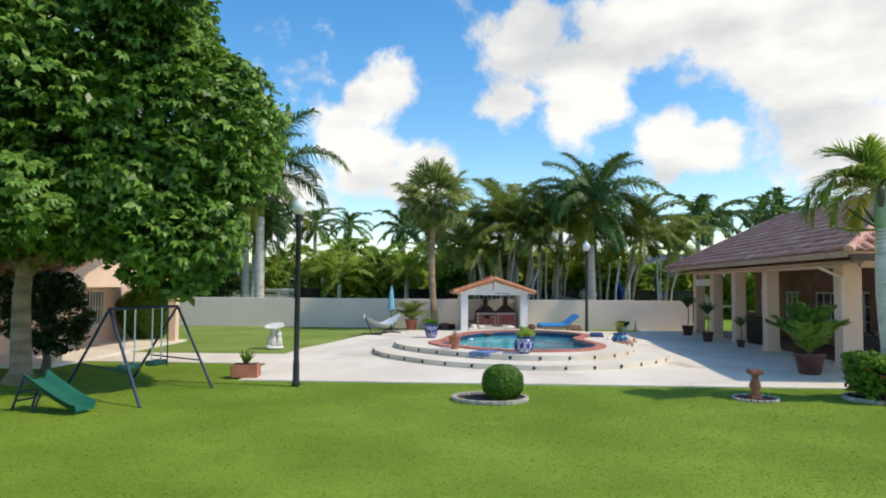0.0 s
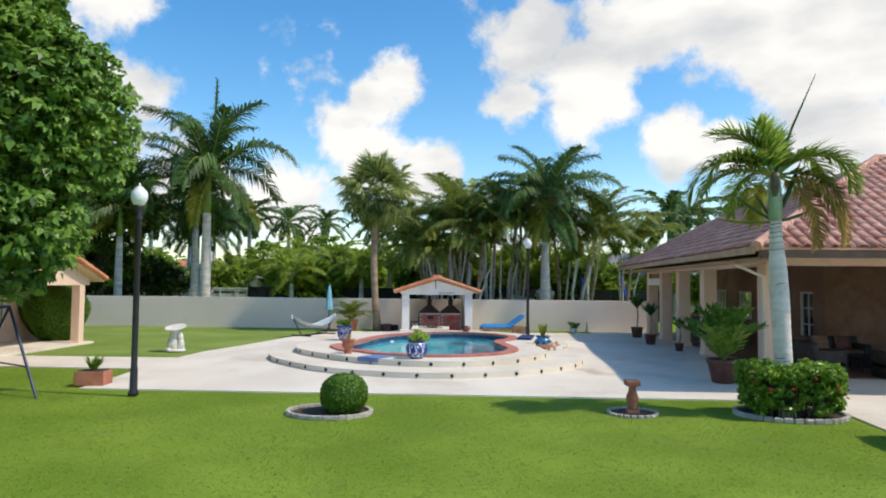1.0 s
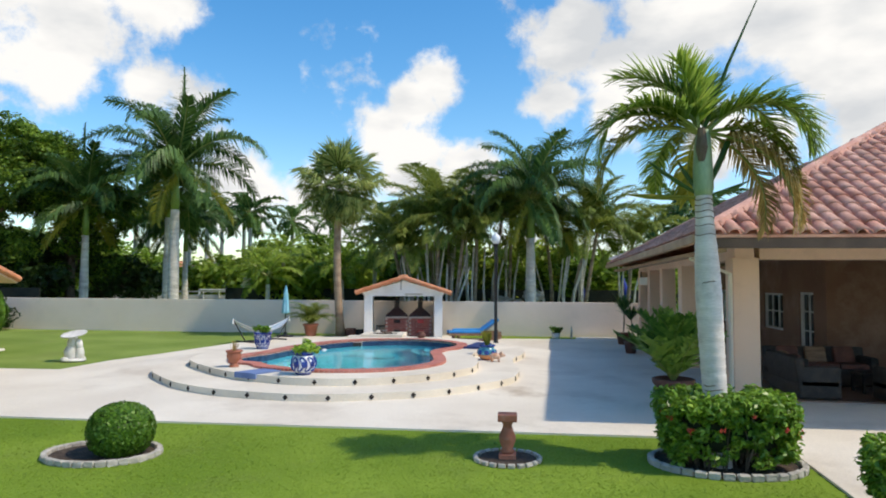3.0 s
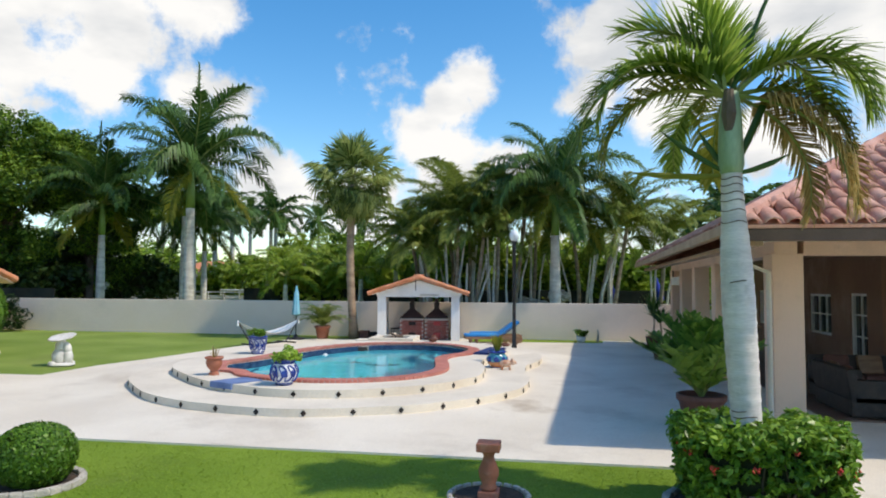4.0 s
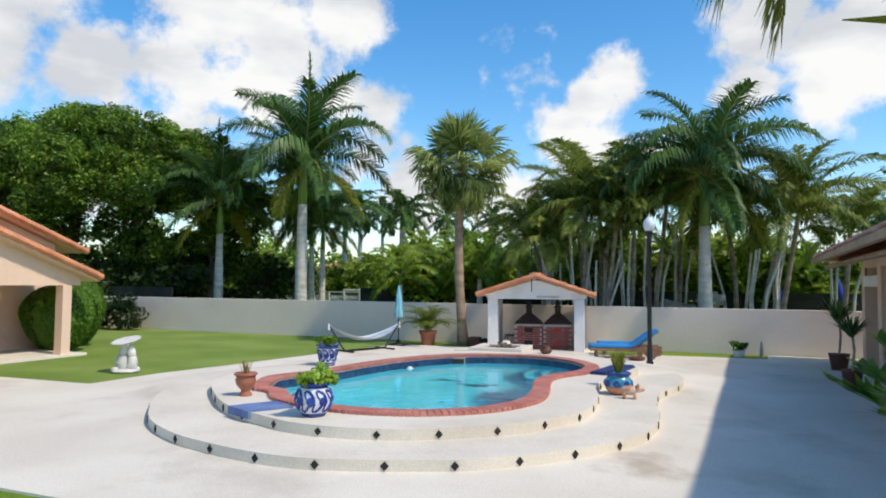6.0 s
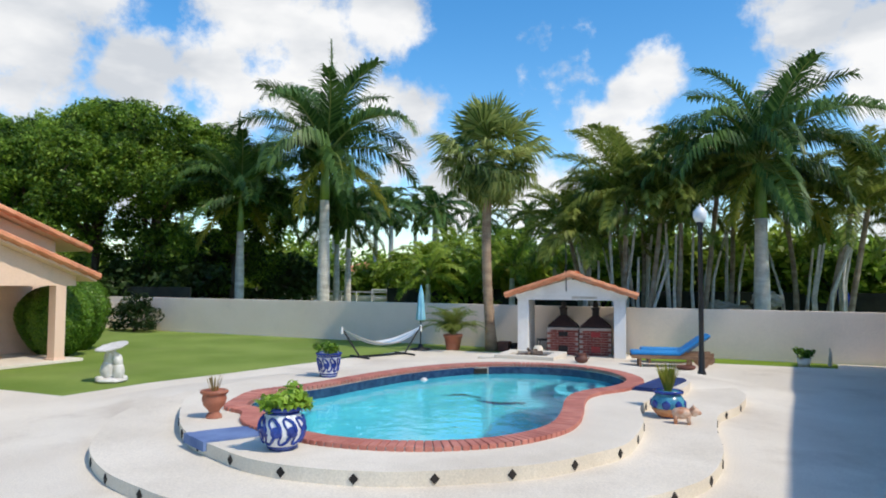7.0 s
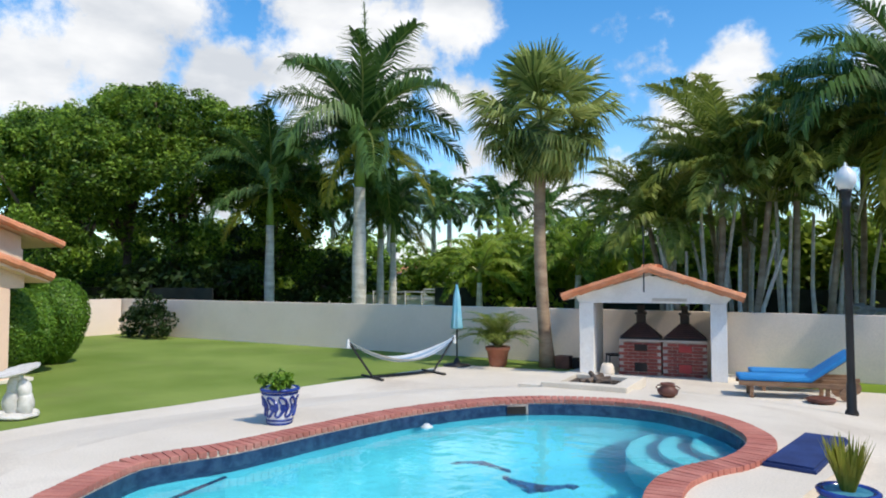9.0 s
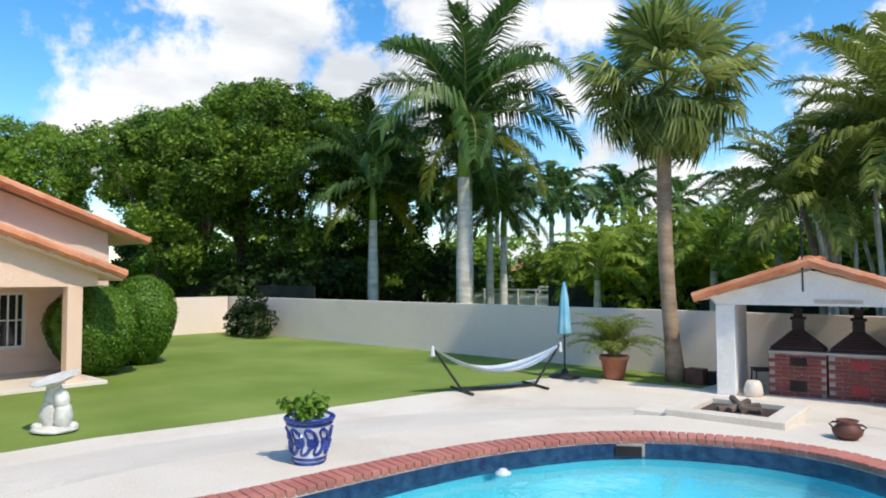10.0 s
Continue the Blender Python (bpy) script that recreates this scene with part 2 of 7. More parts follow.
RING_BARK = surf("pale_smooth_ringed_bark", (0.56, 0.51, 0.485), (0.71, 0.65, 0.62), 1.4, 22, 0.8, 0.35, stretch=(0.6, 0.6, 4), dirt=(0.36, 0.33, 0.30), dirt_scale=3.0, depth=0.008)
SABAL_BARK = surf("brown_sabal_bark", (0.25, 0.165, 0.11), (0.42, 0.30, 0.20), 1.5, 16, 0.9, 0.6, stretch=(1, 1, 3.5), dirt=(0.17, 0.125, 0.095), dirt_scale=2.5, depth=0.03)
BROWN_BARK = surf("brown_tree_bark", (0.09, 0.06, 0.045), (0.19, 0.14, 0.105), 3, 25, 0.95, 0.8, stretch=(1, 1, 0.4), depth=0.04)
SHAFT = surf("green_crownshaft", (0.13, 0.24, 0.04), (0.24, 0.35, 0.08), 1.5, 30, 0.4, 0.1, stretch=(1, 1, 0.3))
SHAFT_BLUE = surf("bluish_crownshaft", (0.20, 0.31, 0.17), (0.33, 0.43, 0.27), 1.5, 30, 0.45, 0.1, stretch=(1, 1, 0.3))
RACHIS = surf("frond_stalk", (0.16, 0.22, 0.05), (0.28, 0.30, 0.09), 3, 30, 0.5, 0.1)
DEAD = leafy("dry_frond", (0.260, 0.168, 0.060), (0.416, 0.288, 0.100), (0.546, 0.396, 0.150), 0.5, 0.7)
FROND = leafy("palm_frond", (0.016, 0.044, 0.013), (0.052, 0.122, 0.032), (0.118, 0.215, 0.055), 0.34, 0.4)
CYCAD = leafy("cycad_leaflets", (0.05, 0.115, 0.02), (0.12, 0.235, 0.038), (0.24, 0.37, 0.065), 0.3, 0.35)
FROND_FRESH = leafy("fresh_palm_frond", (0.060, 0.115, 0.016), (0.17, 0.28, 0.04), (0.33, 0.43, 0.08), 0.55, 0.4)
FROND_YELLOW = leafy("yellowing_frond", (0.144, 0.196, 0.025), (0.264, 0.287, 0.040), (0.396, 0.380, 0.070), 0.55, 0.5)
FAN = leafy("fan_frond", (0.040, 0.071, 0.019), (0.165, 0.235, 0.055), (0.36, 0.41, 0.13), 0.4, 0.45)
COCO = leafy("coconut_frond", (0.044, 0.076, 0.013), (0.150, 0.210, 0.039), (0.301, 0.350, 0.079), 0.42, 0.45)
LEAF_TREE = leafy("tree_leaves", (0.018, 0.050, 0.010), (0.066, 0.160, 0.024), (0.19, 0.34, 0.06), 0.24, 0.38)
LEAF_FICUS = leafy("ficus_leaves", (0.022, 0.054, 0.011), (0.098, 0.195, 0.028), (0.31, 0.46, 0.065), 0.48, 0.4)
LEAF_LIGHT = leafy("light_shrub_leaves", (0.07, 0.13, 0.014), (0.21, 0.33, 0.04), (0.38, 0.48, 0.08), 0.5, 0.45)
LEAF_HEDGE = leafy("clipped_hedge_leaves", (0.034, 0.098, 0.010), (0.078, 0.178, 0.017), (0.15, 0.285, 0.030), 0.3, 0.4)
LEAF_IXORA = leafy("ixora_leaves", (0.083, 0.182, 0.020), (0.182, 0.331, 0.036), (0.331, 0.497, 0.067), 0.3, 0.35)
# near-black leaf colour with the shade already in it
LEAF_SHADED = leafy("dark_shade_leaves", (0.012, 0.03, 0.008), (0.025, 0.055, 0.012), (0.05, 0.09, 0.02), 0.25, 0.45)
RED_FLOWER = surf("red_petals", (0.55, 0.03, 0.02), (0.70, 0.08, 0.04), 20, 90, 0.7, 0.3)
# near-black colour for the shade inside bushes and hedges
SHADE_CORE = surf("inner_twigs", (0.012, 0.02, 0.006), (0.03, 0.04, 0.012), 5, 40, 0.95, 0.5)
BLUE_CLOTH = surf("bright_blue_cushion", (0.01, 0.20, 0.52), (0.02, 0.26, 0.62), 2, 90, 0.85, 0.2)
NAVY_CLOTH = surf("navy_mat_fabric", (0.012, 0.03, 0.12), (0.02, 0.05, 0.18), 3, 120, 0.9, 0.3)
MAT_BLUE = surf("faded_blue_mat", (0.10, 0.16, 0.34), (0.16, 0.24, 0.44), 3, 120, 0.9, 0.3)
UMB_BLUE = surf("pale_blue_canvas", (0.18, 0.50, 0.66), (0.28, 0.60, 0.74), 3, 90, 0.9, 0.2)
HAMMOCK_W = surf("hammock_white_cotton", (0.52, 0.55, 0.58), (0.62, 0.65, 0.66), 3, 120, 0.95, 0.3)
HAMMOCK_B = surf("hammock_blue_stripe", (0.20, 0.32, 0.44), (0.28, 0.40, 0.50), 3, 120, 0.95, 0.3)
WOOD = surf("weathered_teak", (0.19, 0.105, 0.06), (0.30, 0.18, 0.11), 3, 40, 0.7, 0.3, stretch=(1, 6, 6))
WICKER = surf("dark_wicker", (0.018, 0.013, 0.011), (0.045, 0.032, 0.026), 8, 90, 0.6, 0.7, depth=0.01)
STONE = surf("rough_edging_stone", (0.36, 0.33, 0.29), (0.50, 0.46, 0.40), 5, 50, 0.9, 0.6, rnd=0.2)
STATUE = surf("white_cast_stone", (0.62, 0.60, 0.56), (0.74, 0.72, 0.69), 4, 60, 0.8, 0.4, dirt=(0.34, 0.32, 0.29), dirt_scale=5)
DARK_GLASS = surf("dark_window_glass", (0.012, 0.016, 0.02), (0.02, 0.026, 0.03), 2, 10, 0.06, 0.0)
PLASTER_POOL = surf("pale_blue_pool_plaster", (0.065, 0.46, 0.59), (0.095, 0.54, 0.67), 0.9, 30, 0.8, 0.05)
WATERLINE = surf("navy_waterline_tile", (0.012, 0.03, 0.085), (0.035, 0.075, 0.15), 9, 60, 0.25, 0.1)
DOLPHIN = surf("navy_floor_mosaic", (0.01, 0.03, 0.11), (0.02, 0.06, 0.18), 9, 60, 0.4, 0.1)
SCREEN = surf("black_fence_screen", (0.010, 0.014, 0.012), (0.022, 0.03, 0.024), 2, 60, 0.9, 0.2)
GREY_ROOF = surf("grey_roof", (0.16, 0.16, 0.17), (0.24, 0.24, 0.25), 2, 40, 0.85, 0.2)
PIPE_WHITE = surf("white_painted_metal", (0.66, 0.66, 0.66), (0.74, 0.74, 0.74), 2, 40, 0.45, 0.05)
DISH_DARK = surf("soot_black", (0.014, 0.011, 0.010), (0.03, 0.022, 0.02), 4, 50, 0.85, 0.3)
RED_DOOR = surf("red_painted_steel", (0.30, 0.015, 0.02), (0.40, 0.03, 0.03), 3, 50, 0.5, 0.1)


def water_mat():
    m, n, l, p = node_mat("pool_water")
    p.inputs["Base Color"].default_value = (0.55, 0.93, 1.0, 1)
    p.inputs["Roughness"].default_value, p.inputs["IOR"].default_value = 0.02, 1.33
    p.inputs["Transmission Weight"].default_value = 1.0
    geo = n.new("ShaderNodeNewGeometry")
    nz = n.new("ShaderNodeTexNoise")
    nz.inputs["Scale"].default_value, nz.inputs["Detail"].default_value = 3.0, 3.0
    l.new(geo.outputs["Position"], nz.inputs["Vector"])
    b = n.new("ShaderNodeBump")
    b.inputs["Strength"].default_value, b.inputs["Distance"].default_value = 0.35, 0.03
    l.new(nz.outputs[0], b.inputs["Height"])
    l.new(b.outputs[0], p.inputs["Normal"])
    return m


WATER = water_mat()


def lamp_glass():
    m, n, l, p = node_mat("white_lamp_acrylic")
    p.inputs["Base Color"].default_value = (0.8, 0.82, 0.84, 1)
    p.inputs["Roughness"].default_value = 0.3
    p.inputs["Subsurface Weight"].default_value = 0.0
    return m


LAMP_WHITE = lamp_glass()


# ---- builders ----
rng = np.random.default_rng(7)


def thing(name, at=(0, 0, 0), turn=0.0, label="", category="", group="", kind=""):
    """An Empty at the base of a thing."""
    e = new(name)
    e.empty_display_size = 0.1
    e.matrix_world = pose(*at, 0, 0, turn)
    return tagged(e, label, category, group, kind)


def link_mesh(name, me, material, parent=None, label=""):
    for m in (material if isinstance(material, (list, tuple)) else [material]):
        if m.name not in [x.name for x in me.materials if x]:
            me.materials.append(m)
    ob = new(name, me)
    if parent:
        ob.parent = parent
    return tagged(ob, label)


def part(name, bm, material, parent=None, label="", smooth=False):
    me = bpy.data.meshes.new(name)
    if smooth:
        for f in bm.faces:
            f.smooth = True
    bm.to_mesh(me)
    bm.free()
    return link_mesh(name, me, material, parent, label)


def mesh_from(name, verts, faces, smooth=False):
    me = bpy.data.meshes.new(name)
    me.from_pydata([tuple(map(float, v)) for v in verts], [], [tuple(map(int, f)) for f in faces])
    if smooth:
        me.polygons.foreach_set("use_smooth", [True] * len(me.polygons))
    me.update()
    return me


def quads_mesh(name, q):
    """q: array (n, 4, 3) of leaf quads, each an island."""
    q = np.asarray(q, dtype=np.float32)
    k = len(q)
    me = bpy.data.meshes.new(name)
    me.vertices.add(k * 4)
    me.vertices.foreach_set("co", q.reshape(-1))
    me.loops.add(k * 4)
    me.loops.foreach_set("vertex_index", np.arange(k * 4, dtype=np.int32))
    me.polygons.add(k)
    me.polygons.foreach_set("loop_start", np.arange(0, k * 4, 4, dtype=np.int32))
    me.update(calc_edges=True)
    return me


def box(bm, c, s, turn=None, bevel=0.0):
    r = bmesh.ops.create_cube(bm, size=1.0)
    vs = r["verts"]
    m = Matrix.Translation(c) @ (turn or Matrix.Identity(4)) @ Matrix.Diagonal((*s, 1))
    bmesh.ops.transform(bm, matrix=m, verts=vs)
    if bevel:
        es = list({e for v in vs for e in v.link_edges})
        bmesh.ops.bevel(bm, geom=es, offset=bevel, segments=2, affect="EDGES", profile=0.6)
    return bm


def boxed(c, s, turn=None, bevel=0.0):
    return box(bmesh.new(), c, s, turn, bevel)


def tube(bm, pts, radii, seg=8, caps=True):
    """A tapered tube along pts."""
    pts = [Vector(tuple(map(float, p))) for p in pts]
    if isinstance(radii, (int, float)):
        radii = [radii] * len(pts)
    rings = []
    for i, p in enumerate(pts):
        d = (pts[min(i + 1, len(pts) - 1)] - pts[max(i - 1, 0)]).normalized()
        u = d.cross(Vector((0.31, 0.17, 1.0) if abs(d.z) < 0.9 else (1.0, 0.1, 0.0))).normalized()
        v = d.cross(u)
        rings.append([bm.verts.new(p + float(radii[i]) * (math.cos(a) * u + math.sin(a) * v)) for a in (2 * math.pi * k / seg for k in range(seg))])
    for a, b in zip(rings, rings[1:]):
        for k in range(seg):
            bm.faces.new((a[k], a[(k + 1) % seg], b[(k + 1) % seg], b[k]))
    if caps:
        bm.faces.new(rings[0][::-1])
        bm.faces.new(rings[-1])
    return bm


def tubed(pts, radii, seg=8):
    bm = tube(bmesh.new(), pts, radii, seg)
    bmesh.ops.recalc_face_normals(bm, faces=bm.faces)
    return bm


def lathe(profile, seg=24, ripple=0.0):
    """A turned body: profile of (radius, height)."""
    bm = bmesh.new()
    rings = []
    for r, z in profile:
        rings.append([bm.verts.new((r * math.cos(a), r * math.sin(a), z)) for a in (2 * math.pi * k / seg for k in range(seg))])
    for a, b in zip(rings, rings[1:]):
        for k in range(seg):
            bm.faces.new((a[k], a[(k + 1) % seg], b[(k + 1) % seg], b[k]))
    if profile[0][0] > 0.001:
        bm.faces.new(rings[0][::-1])
    if profile[-1][0] > 0.001:
        bm.faces.new(rings[-1])
    bmesh.ops.recalc_face_normals(bm, faces=bm.faces)
    for f in bm.faces:
        f.smooth = len(f.verts) == 4
    return bm


def prism(outline, z0, z1, bevel=0.0):
    """A slab over a plan outline."""
    bm = bmesh.new()
    lo = [bm.verts.new((x, y, z0)) for x, y in outline]
    hi = [bm.verts.new((x, y, z1)) for x, y in outline]
    n = len(outline)
    top = bm.faces.new(hi)
    bm.faces.new(lo[::-1])
    for i in range(n):
        bm.faces.new((lo[i], lo[(i + 1) % n], hi[(i + 1) % n], hi[i]))
    bmesh.ops.recalc_face_normals(bm, faces=bm.faces)
    if bevel:
        bmesh.ops.bevel(bm, geom=[e for e in top.edges], offset=bevel, segments=2, affect="EDGES")
    return bm


def closed_curve(knots, n=120):
    """A smooth closed plan curve through the knots."""
    k = np.array(knots, float)
    m = len(k)
    out = []
    per = max(4, n // m)
    for i in range(m):
        p0, p1, p2, p3 = k[i - 1], k[i], k[(i + 1) % m], k[(i + 2) % m]
        for t in np.linspace(0, 1, per, endpoint=False):
            out.append(0.5 * ((2 * p1) + (p2 - p0) * t + (2 * p0 - 5 * p1 + 4 * p2 - p3) * t * t + (3 * p1 - p0 - 3 * p2 + p3) * t ** 3))
    return [tuple(p) for p in out]


def offset_curve(c, d):
    """The closed curve moved outwards (to its right, if it runs clockwise) by d."""
    c = np.array(c)
    t = np.roll(c, -1, 0) - np.roll(c, 1, 0)
    t /= np.linalg.norm(t, axis=1)[:, None]
    nrm = np.stack([t[:, 1], -t[:, 0]], 1)
    area = 0.5 * np.sum(c[:, 0] * np.roll(c[:, 1], -1) - np.roll(c[:, 0], -1) * c[:, 1])
    return [tuple(p) for p in c + nrm * d * (1 if area > 0 else -1)]

# ---- ground ----
def sheet(name, outline, z, material, label, category):
    me = bpy.data.meshes.new(name)
    bm = bmesh.new()
    bm.faces.new([bm.verts.new((x, y, z)) for x, y in outline])
    bmesh.ops.triangulate(bm, faces=bm.faces)
    bmesh.ops.recalc_face_normals(bm, faces=bm.faces)
    bm.to_mesh(me)
    bm.free()
    return tagged(link_mesh(name, me, material), label, category, kind="structure")


POOL_OUT = closed_curve([(-0.08, 23.3), (0.04, 23.8), (0.22, 24.25), (0.32, 24.85), (0.43, 25.7), (0.68, 26.95), (1.18, 28.12), (1.75, 28.82), (2.45, 29.25), (3.25, 29.46), (4.1, 29.34),
                         (4.9, 28.78), (5.42, 28.0), (5.56, 27.3), (5.44, 26.5), (5.16, 25.95), (5.03, 25.4), (5.1, 24.75), (5.24, 24.1), (5.36, 23.35), (5.35, 22.75), (5.18, 22.2),
                         (4.9, 21.72), (4.42, 21.28), (3.88, 21.0), (3.27, 20.86), (2.7, 20.88), (1.84, 21.12), (1.34, 21.44), (0.98, 21.86), (0.5, 22.04), (0.12, 22.72)], 192)
POOL_IN = offset_curve(POOL_OUT, -0.30)
BASIN = offset_curve(POOL_IN, -0.012)
UPPER = closed_curve([(-0.9, 22.8), (-1.2, 24.5), (-0.75, 26.3), (0.05, 28.4), (1.6, 30.2), (3.3, 30.8), (5.0, 30.2), (6.1, 29.0), (6.3, 27.6),
                      (5.87, 25.4), (6.1, 23.9), (6.12, 22.6), (5.86, 21.9), (5.46, 21.22), (4.88, 20.71), (4.23, 20.28), (3.48, 20.06), (2.7, 20.06), (1.95, 20.32), (1.4, 20.55), (0.45, 21.25)], 168)
LOWER = closed_curve([(-1.75, 23.0), (-1.9, 25.0), (-1.4, 26.9), (-0.5, 29.0), (1.2, 30.9), (3.3, 31.5), (5.4, 30.9), (6.7, 29.6), (7.25, 28.2), (7.2, 26.8), (6.95, 25.8),
                      (6.98, 24.6), (7.12, 23.3), (7.05, 22.2), (6.79, 21.5), (6.41, 20.9), (5.9, 20.3), (5.32, 19.78), (4.96, 19.6), (4.23, 19.28), (3.47, 19.06), (2.71, 19.08),
                      (1.95, 19.24), (1.22, 19.48), (0.3, 20.02), (-0.5, 20.8), (-1.3, 21.8)], 162)
LOW_Z, UP_Z = 0.25, 0.40
SOUTH = 17.45

GROUND = [(-3000, -3000), (3000, -3000), (3000, 3000), (-3000, 3000)]


def plate_with_hole(outline, hole, z0, z1):
    """A slab with a hole of the same shape through it."""
    bm = bmesh.new()
    def loop(c, z):
        vs = [bm.verts.new((x, y, z)) for x, y in c]
        return vs, [bm.edges.new((vs[i], vs[(i + 1) % len(vs)])) for i in range(len(vs))]
    for z in (z1,):
        a, ea = loop(outline, z)
        b, eb = loop(hole, z)
        bmesh.ops.triangle_fill(bm, edges=ea + eb, use_beauty=True)
    lo = [bm.verts.new((x, y, z0)) for x, y in outline]
    for i in range(len(outline)):
        bm.faces.new((lo[i], lo[(i + 1) % len(lo)], a[(i + 1) % len(a)], a[i]))
    lo2 = [bm.verts.new((x, y, z0)) for x, y in hole]
    for i in range(len(hole)):
        bm.faces.new((lo2[i], b[i], b[(i + 1) % len(b)], lo2[(i + 1) % len(lo2)]))
    bmesh.ops.recalc_face_normals(bm, faces=bm.faces)
    return bm


tagged(part("ground", plate_with_hole(GROUND, POOL_IN, -0.02, 0.0), LAWN), "green mown lawn that reaches under the trees", "lawn", kind="structure")

sheet("lawn_back", [(-20.5, 36.75), (-20.5, 23.2), (-4.5, 23.2), (-4.5, 25.2), (-4.1, 27.0), (-3.4, 31.0), (-2.9, 34.1), (-2.3, 34.9), (0.25, 35.05), (0.25, 36.75)], 0.005, LAWN_DRY, "paler drier lawn in front of the garden wall", "lawn")
PATIO = [(-4.05, SOUTH), (-4.1, 18.3), (-4.4, 20.65), (-14.0, 20.75), (-14.0, 22.95), (-4.6, 23.2), (-4.55, 25.2), (-4.15, 27.0), (-3.5, 31.0), (-3.3, 32.0),
         (-2.95, 34.1), (-2.4, 34.85), (0.2, 35.0), (0.3, 36.62), (4.2, 36.62), (4.3, 34.95), (9.4, 35.4), (9.5, 36.62), (30, 36.6), (30, 2), (10.75, 2), (10.7, 14.6),
         (10.85, 17.0), (10.2, SOUTH)]
tagged(part("patio", plate_with_hole(PATIO, POOL_IN, -0.01, 0.03), CONCRETE), "pale sun-bleached concrete patio round the pool", "patio", kind="structure")

deck = thing("pool_deck", label="raised pale concrete pool deck with two curved steps", category="deck", kind="structure")
part("lower_step", plate_with_hole(LOWER, POOL_IN, 0.0, LOW_Z), DECK, deck)
part("upper_step", plate_with_hole(UPPER, POOL_IN, LOW_Z - 0.02, UP_Z), DECK, deck)


def near_curve(curve, x, y):
    """Signed distance outside a closed plan curve."""
    c = np.array(curve)
    d = float(np.min(np.hypot(c[:, 0] - x, c[:, 1] - y)))
    b = np.roll(c, -1, 0)
    cross = ((c[:, 1] > y) != (b[:, 1] > y)) & (x < (b[:, 0] - c[:, 0]) * (y - c[:, 1]) / (b[:, 1] - c[:, 1] + 1e-12) + c[:, 0])
    return -d if cross.sum() % 2 else d


def rise(x, y):
    """Height of the paving: it climbs to the foot of the steps, and runs up to the deck behind the pool."""
    a = max(0.0, 1 - max(0.0, near_curve(LOWER, x, y)) / 1.6)
    front = 0.08 * a * a * (3 - 2 * a)
    y0 = 22.0 if x < 1 else 22.0 + 4.8 * min(1.0, (x - 1) / 4)
    w_ = min(1.0, max(0.0, (y - y0) / 2.6))
    back = (UP_Z - 0.036) * max(0.0, 1 - max(0.0, near_curve(UPPER, x, y) + 0.05) / 2.6) * w_ * w_ * (3 - 2 * w_)
    return 0.03 + max(front, back)


def paving_ramp():
    xs, ys = np.arange(-6.0, 10.01, 0.2), np.arange(17.5, 34.6, 0.2)
    Z = np.array([[rise(x, y) for x in xs] for y in ys])
    inner = np.array([[near_curve(UPPER, x, y) < -0.35 for x in xs] for y in ys])
    idx, V, F = {}, [], []
    for j in range(len(ys) - 1):
        for i in range(len(xs) - 1):
            c = ((j, i), (j, i + 1), (j + 1, i + 1), (j + 1, i))
            if max(Z[k] for k in c) < 0.0302 or any(inner[k] for k in c):
                continue
            for k in c:
                if k not in idx:
                    idx[k] = len(V)
                    V.append((xs[k[1]], ys[k[0]], Z[k] + (0.004 if Z[k] > 0.0302 else -0.002)))
            F.append(tuple(idx[k] for k in c))
    link_mesh("paving_ramp", mesh_from("paving_ramp", V, F, True), CONCRETE, deck)


paving_ramp()


def step_diamonds(curve, z, pitch):
    """Small dark diamond tiles let into the riser."""
    c = np.array(curve)
    seg = np.roll(c, -1, 0) - c
    ln = np.linalg.norm(seg, axis=1)
    acc = np.concatenate([[0], np.cumsum(ln)])
    me = mesh_from("diamond_tile", [(0, -0.012, 0.055), (0.05, -0.012, 0), (0, -0.012, -0.055), (-0.05, -0.012, 0), (0, 0.01, 0.055), (0.05, 0.01, 0), (0, 0.01, -0.055), (-0.05, 0.01, 0)],
                   [(0, 3, 2, 1), (0, 1, 5, 4), (1, 2, 6, 5), (2, 3, 7, 6), (3, 0, 4, 7)])
    for s in np.arange(0.3, acc[-1], pitch):
        i = int(np.searchsorted(acc, s) - 1)
        p = c[i] + seg[i] * ((s - acc[i]) / ln[i])
        if p[1] > 27.6:
            continue
        a = math.atan2(seg[i][1], seg[i][0])
        ob = link_mesh("diamond_tile", me, DISH_DARK, deck)
        ob.matrix_world = pose(p[0], p[1], z, 0, 0, math.degrees(a) + 180)


step_diamonds(LOWER, 0.18, 0.80)
step_diamonds(UPPER, 0.322, 0.80)

# ---- pool ----
pool = thing("swimming_pool", label="freeform swimming pool with clear turquoise water", category="swimming pool", kind="structure")


def pool_shell():
    n = len(BASIN)
    c = np.array(BASIN).mean(0)
    rows = [(1.0, 0.38), (1.0, 0.06), (0.985, -0.35), (0.93, -0.85), (0.85, -1.12), (0.5, -1.25), (0.02, -1.3)]
    vs, fs = [], []
    for k, z in rows:
        for x, y in BASIN:
            vs.append((c[0] + (x - c[0]) * k, c[1] + (y - c[1]) * k, z))
    for r in range(len(rows) - 1):
        for i in range(n):
            a, b = r * n + i, r * n + (i + 1) % n
            fs.append((a, b, b + n, a + n))
    me = mesh_from("shell", vs, fs, True)
    ob = link_mesh("shell", me, [WATERLINE, PLASTER_POOL], pool)
    for i, f in enumerate(me.polygons):
        f.material_index = 0 if i < n else 1
    return ob


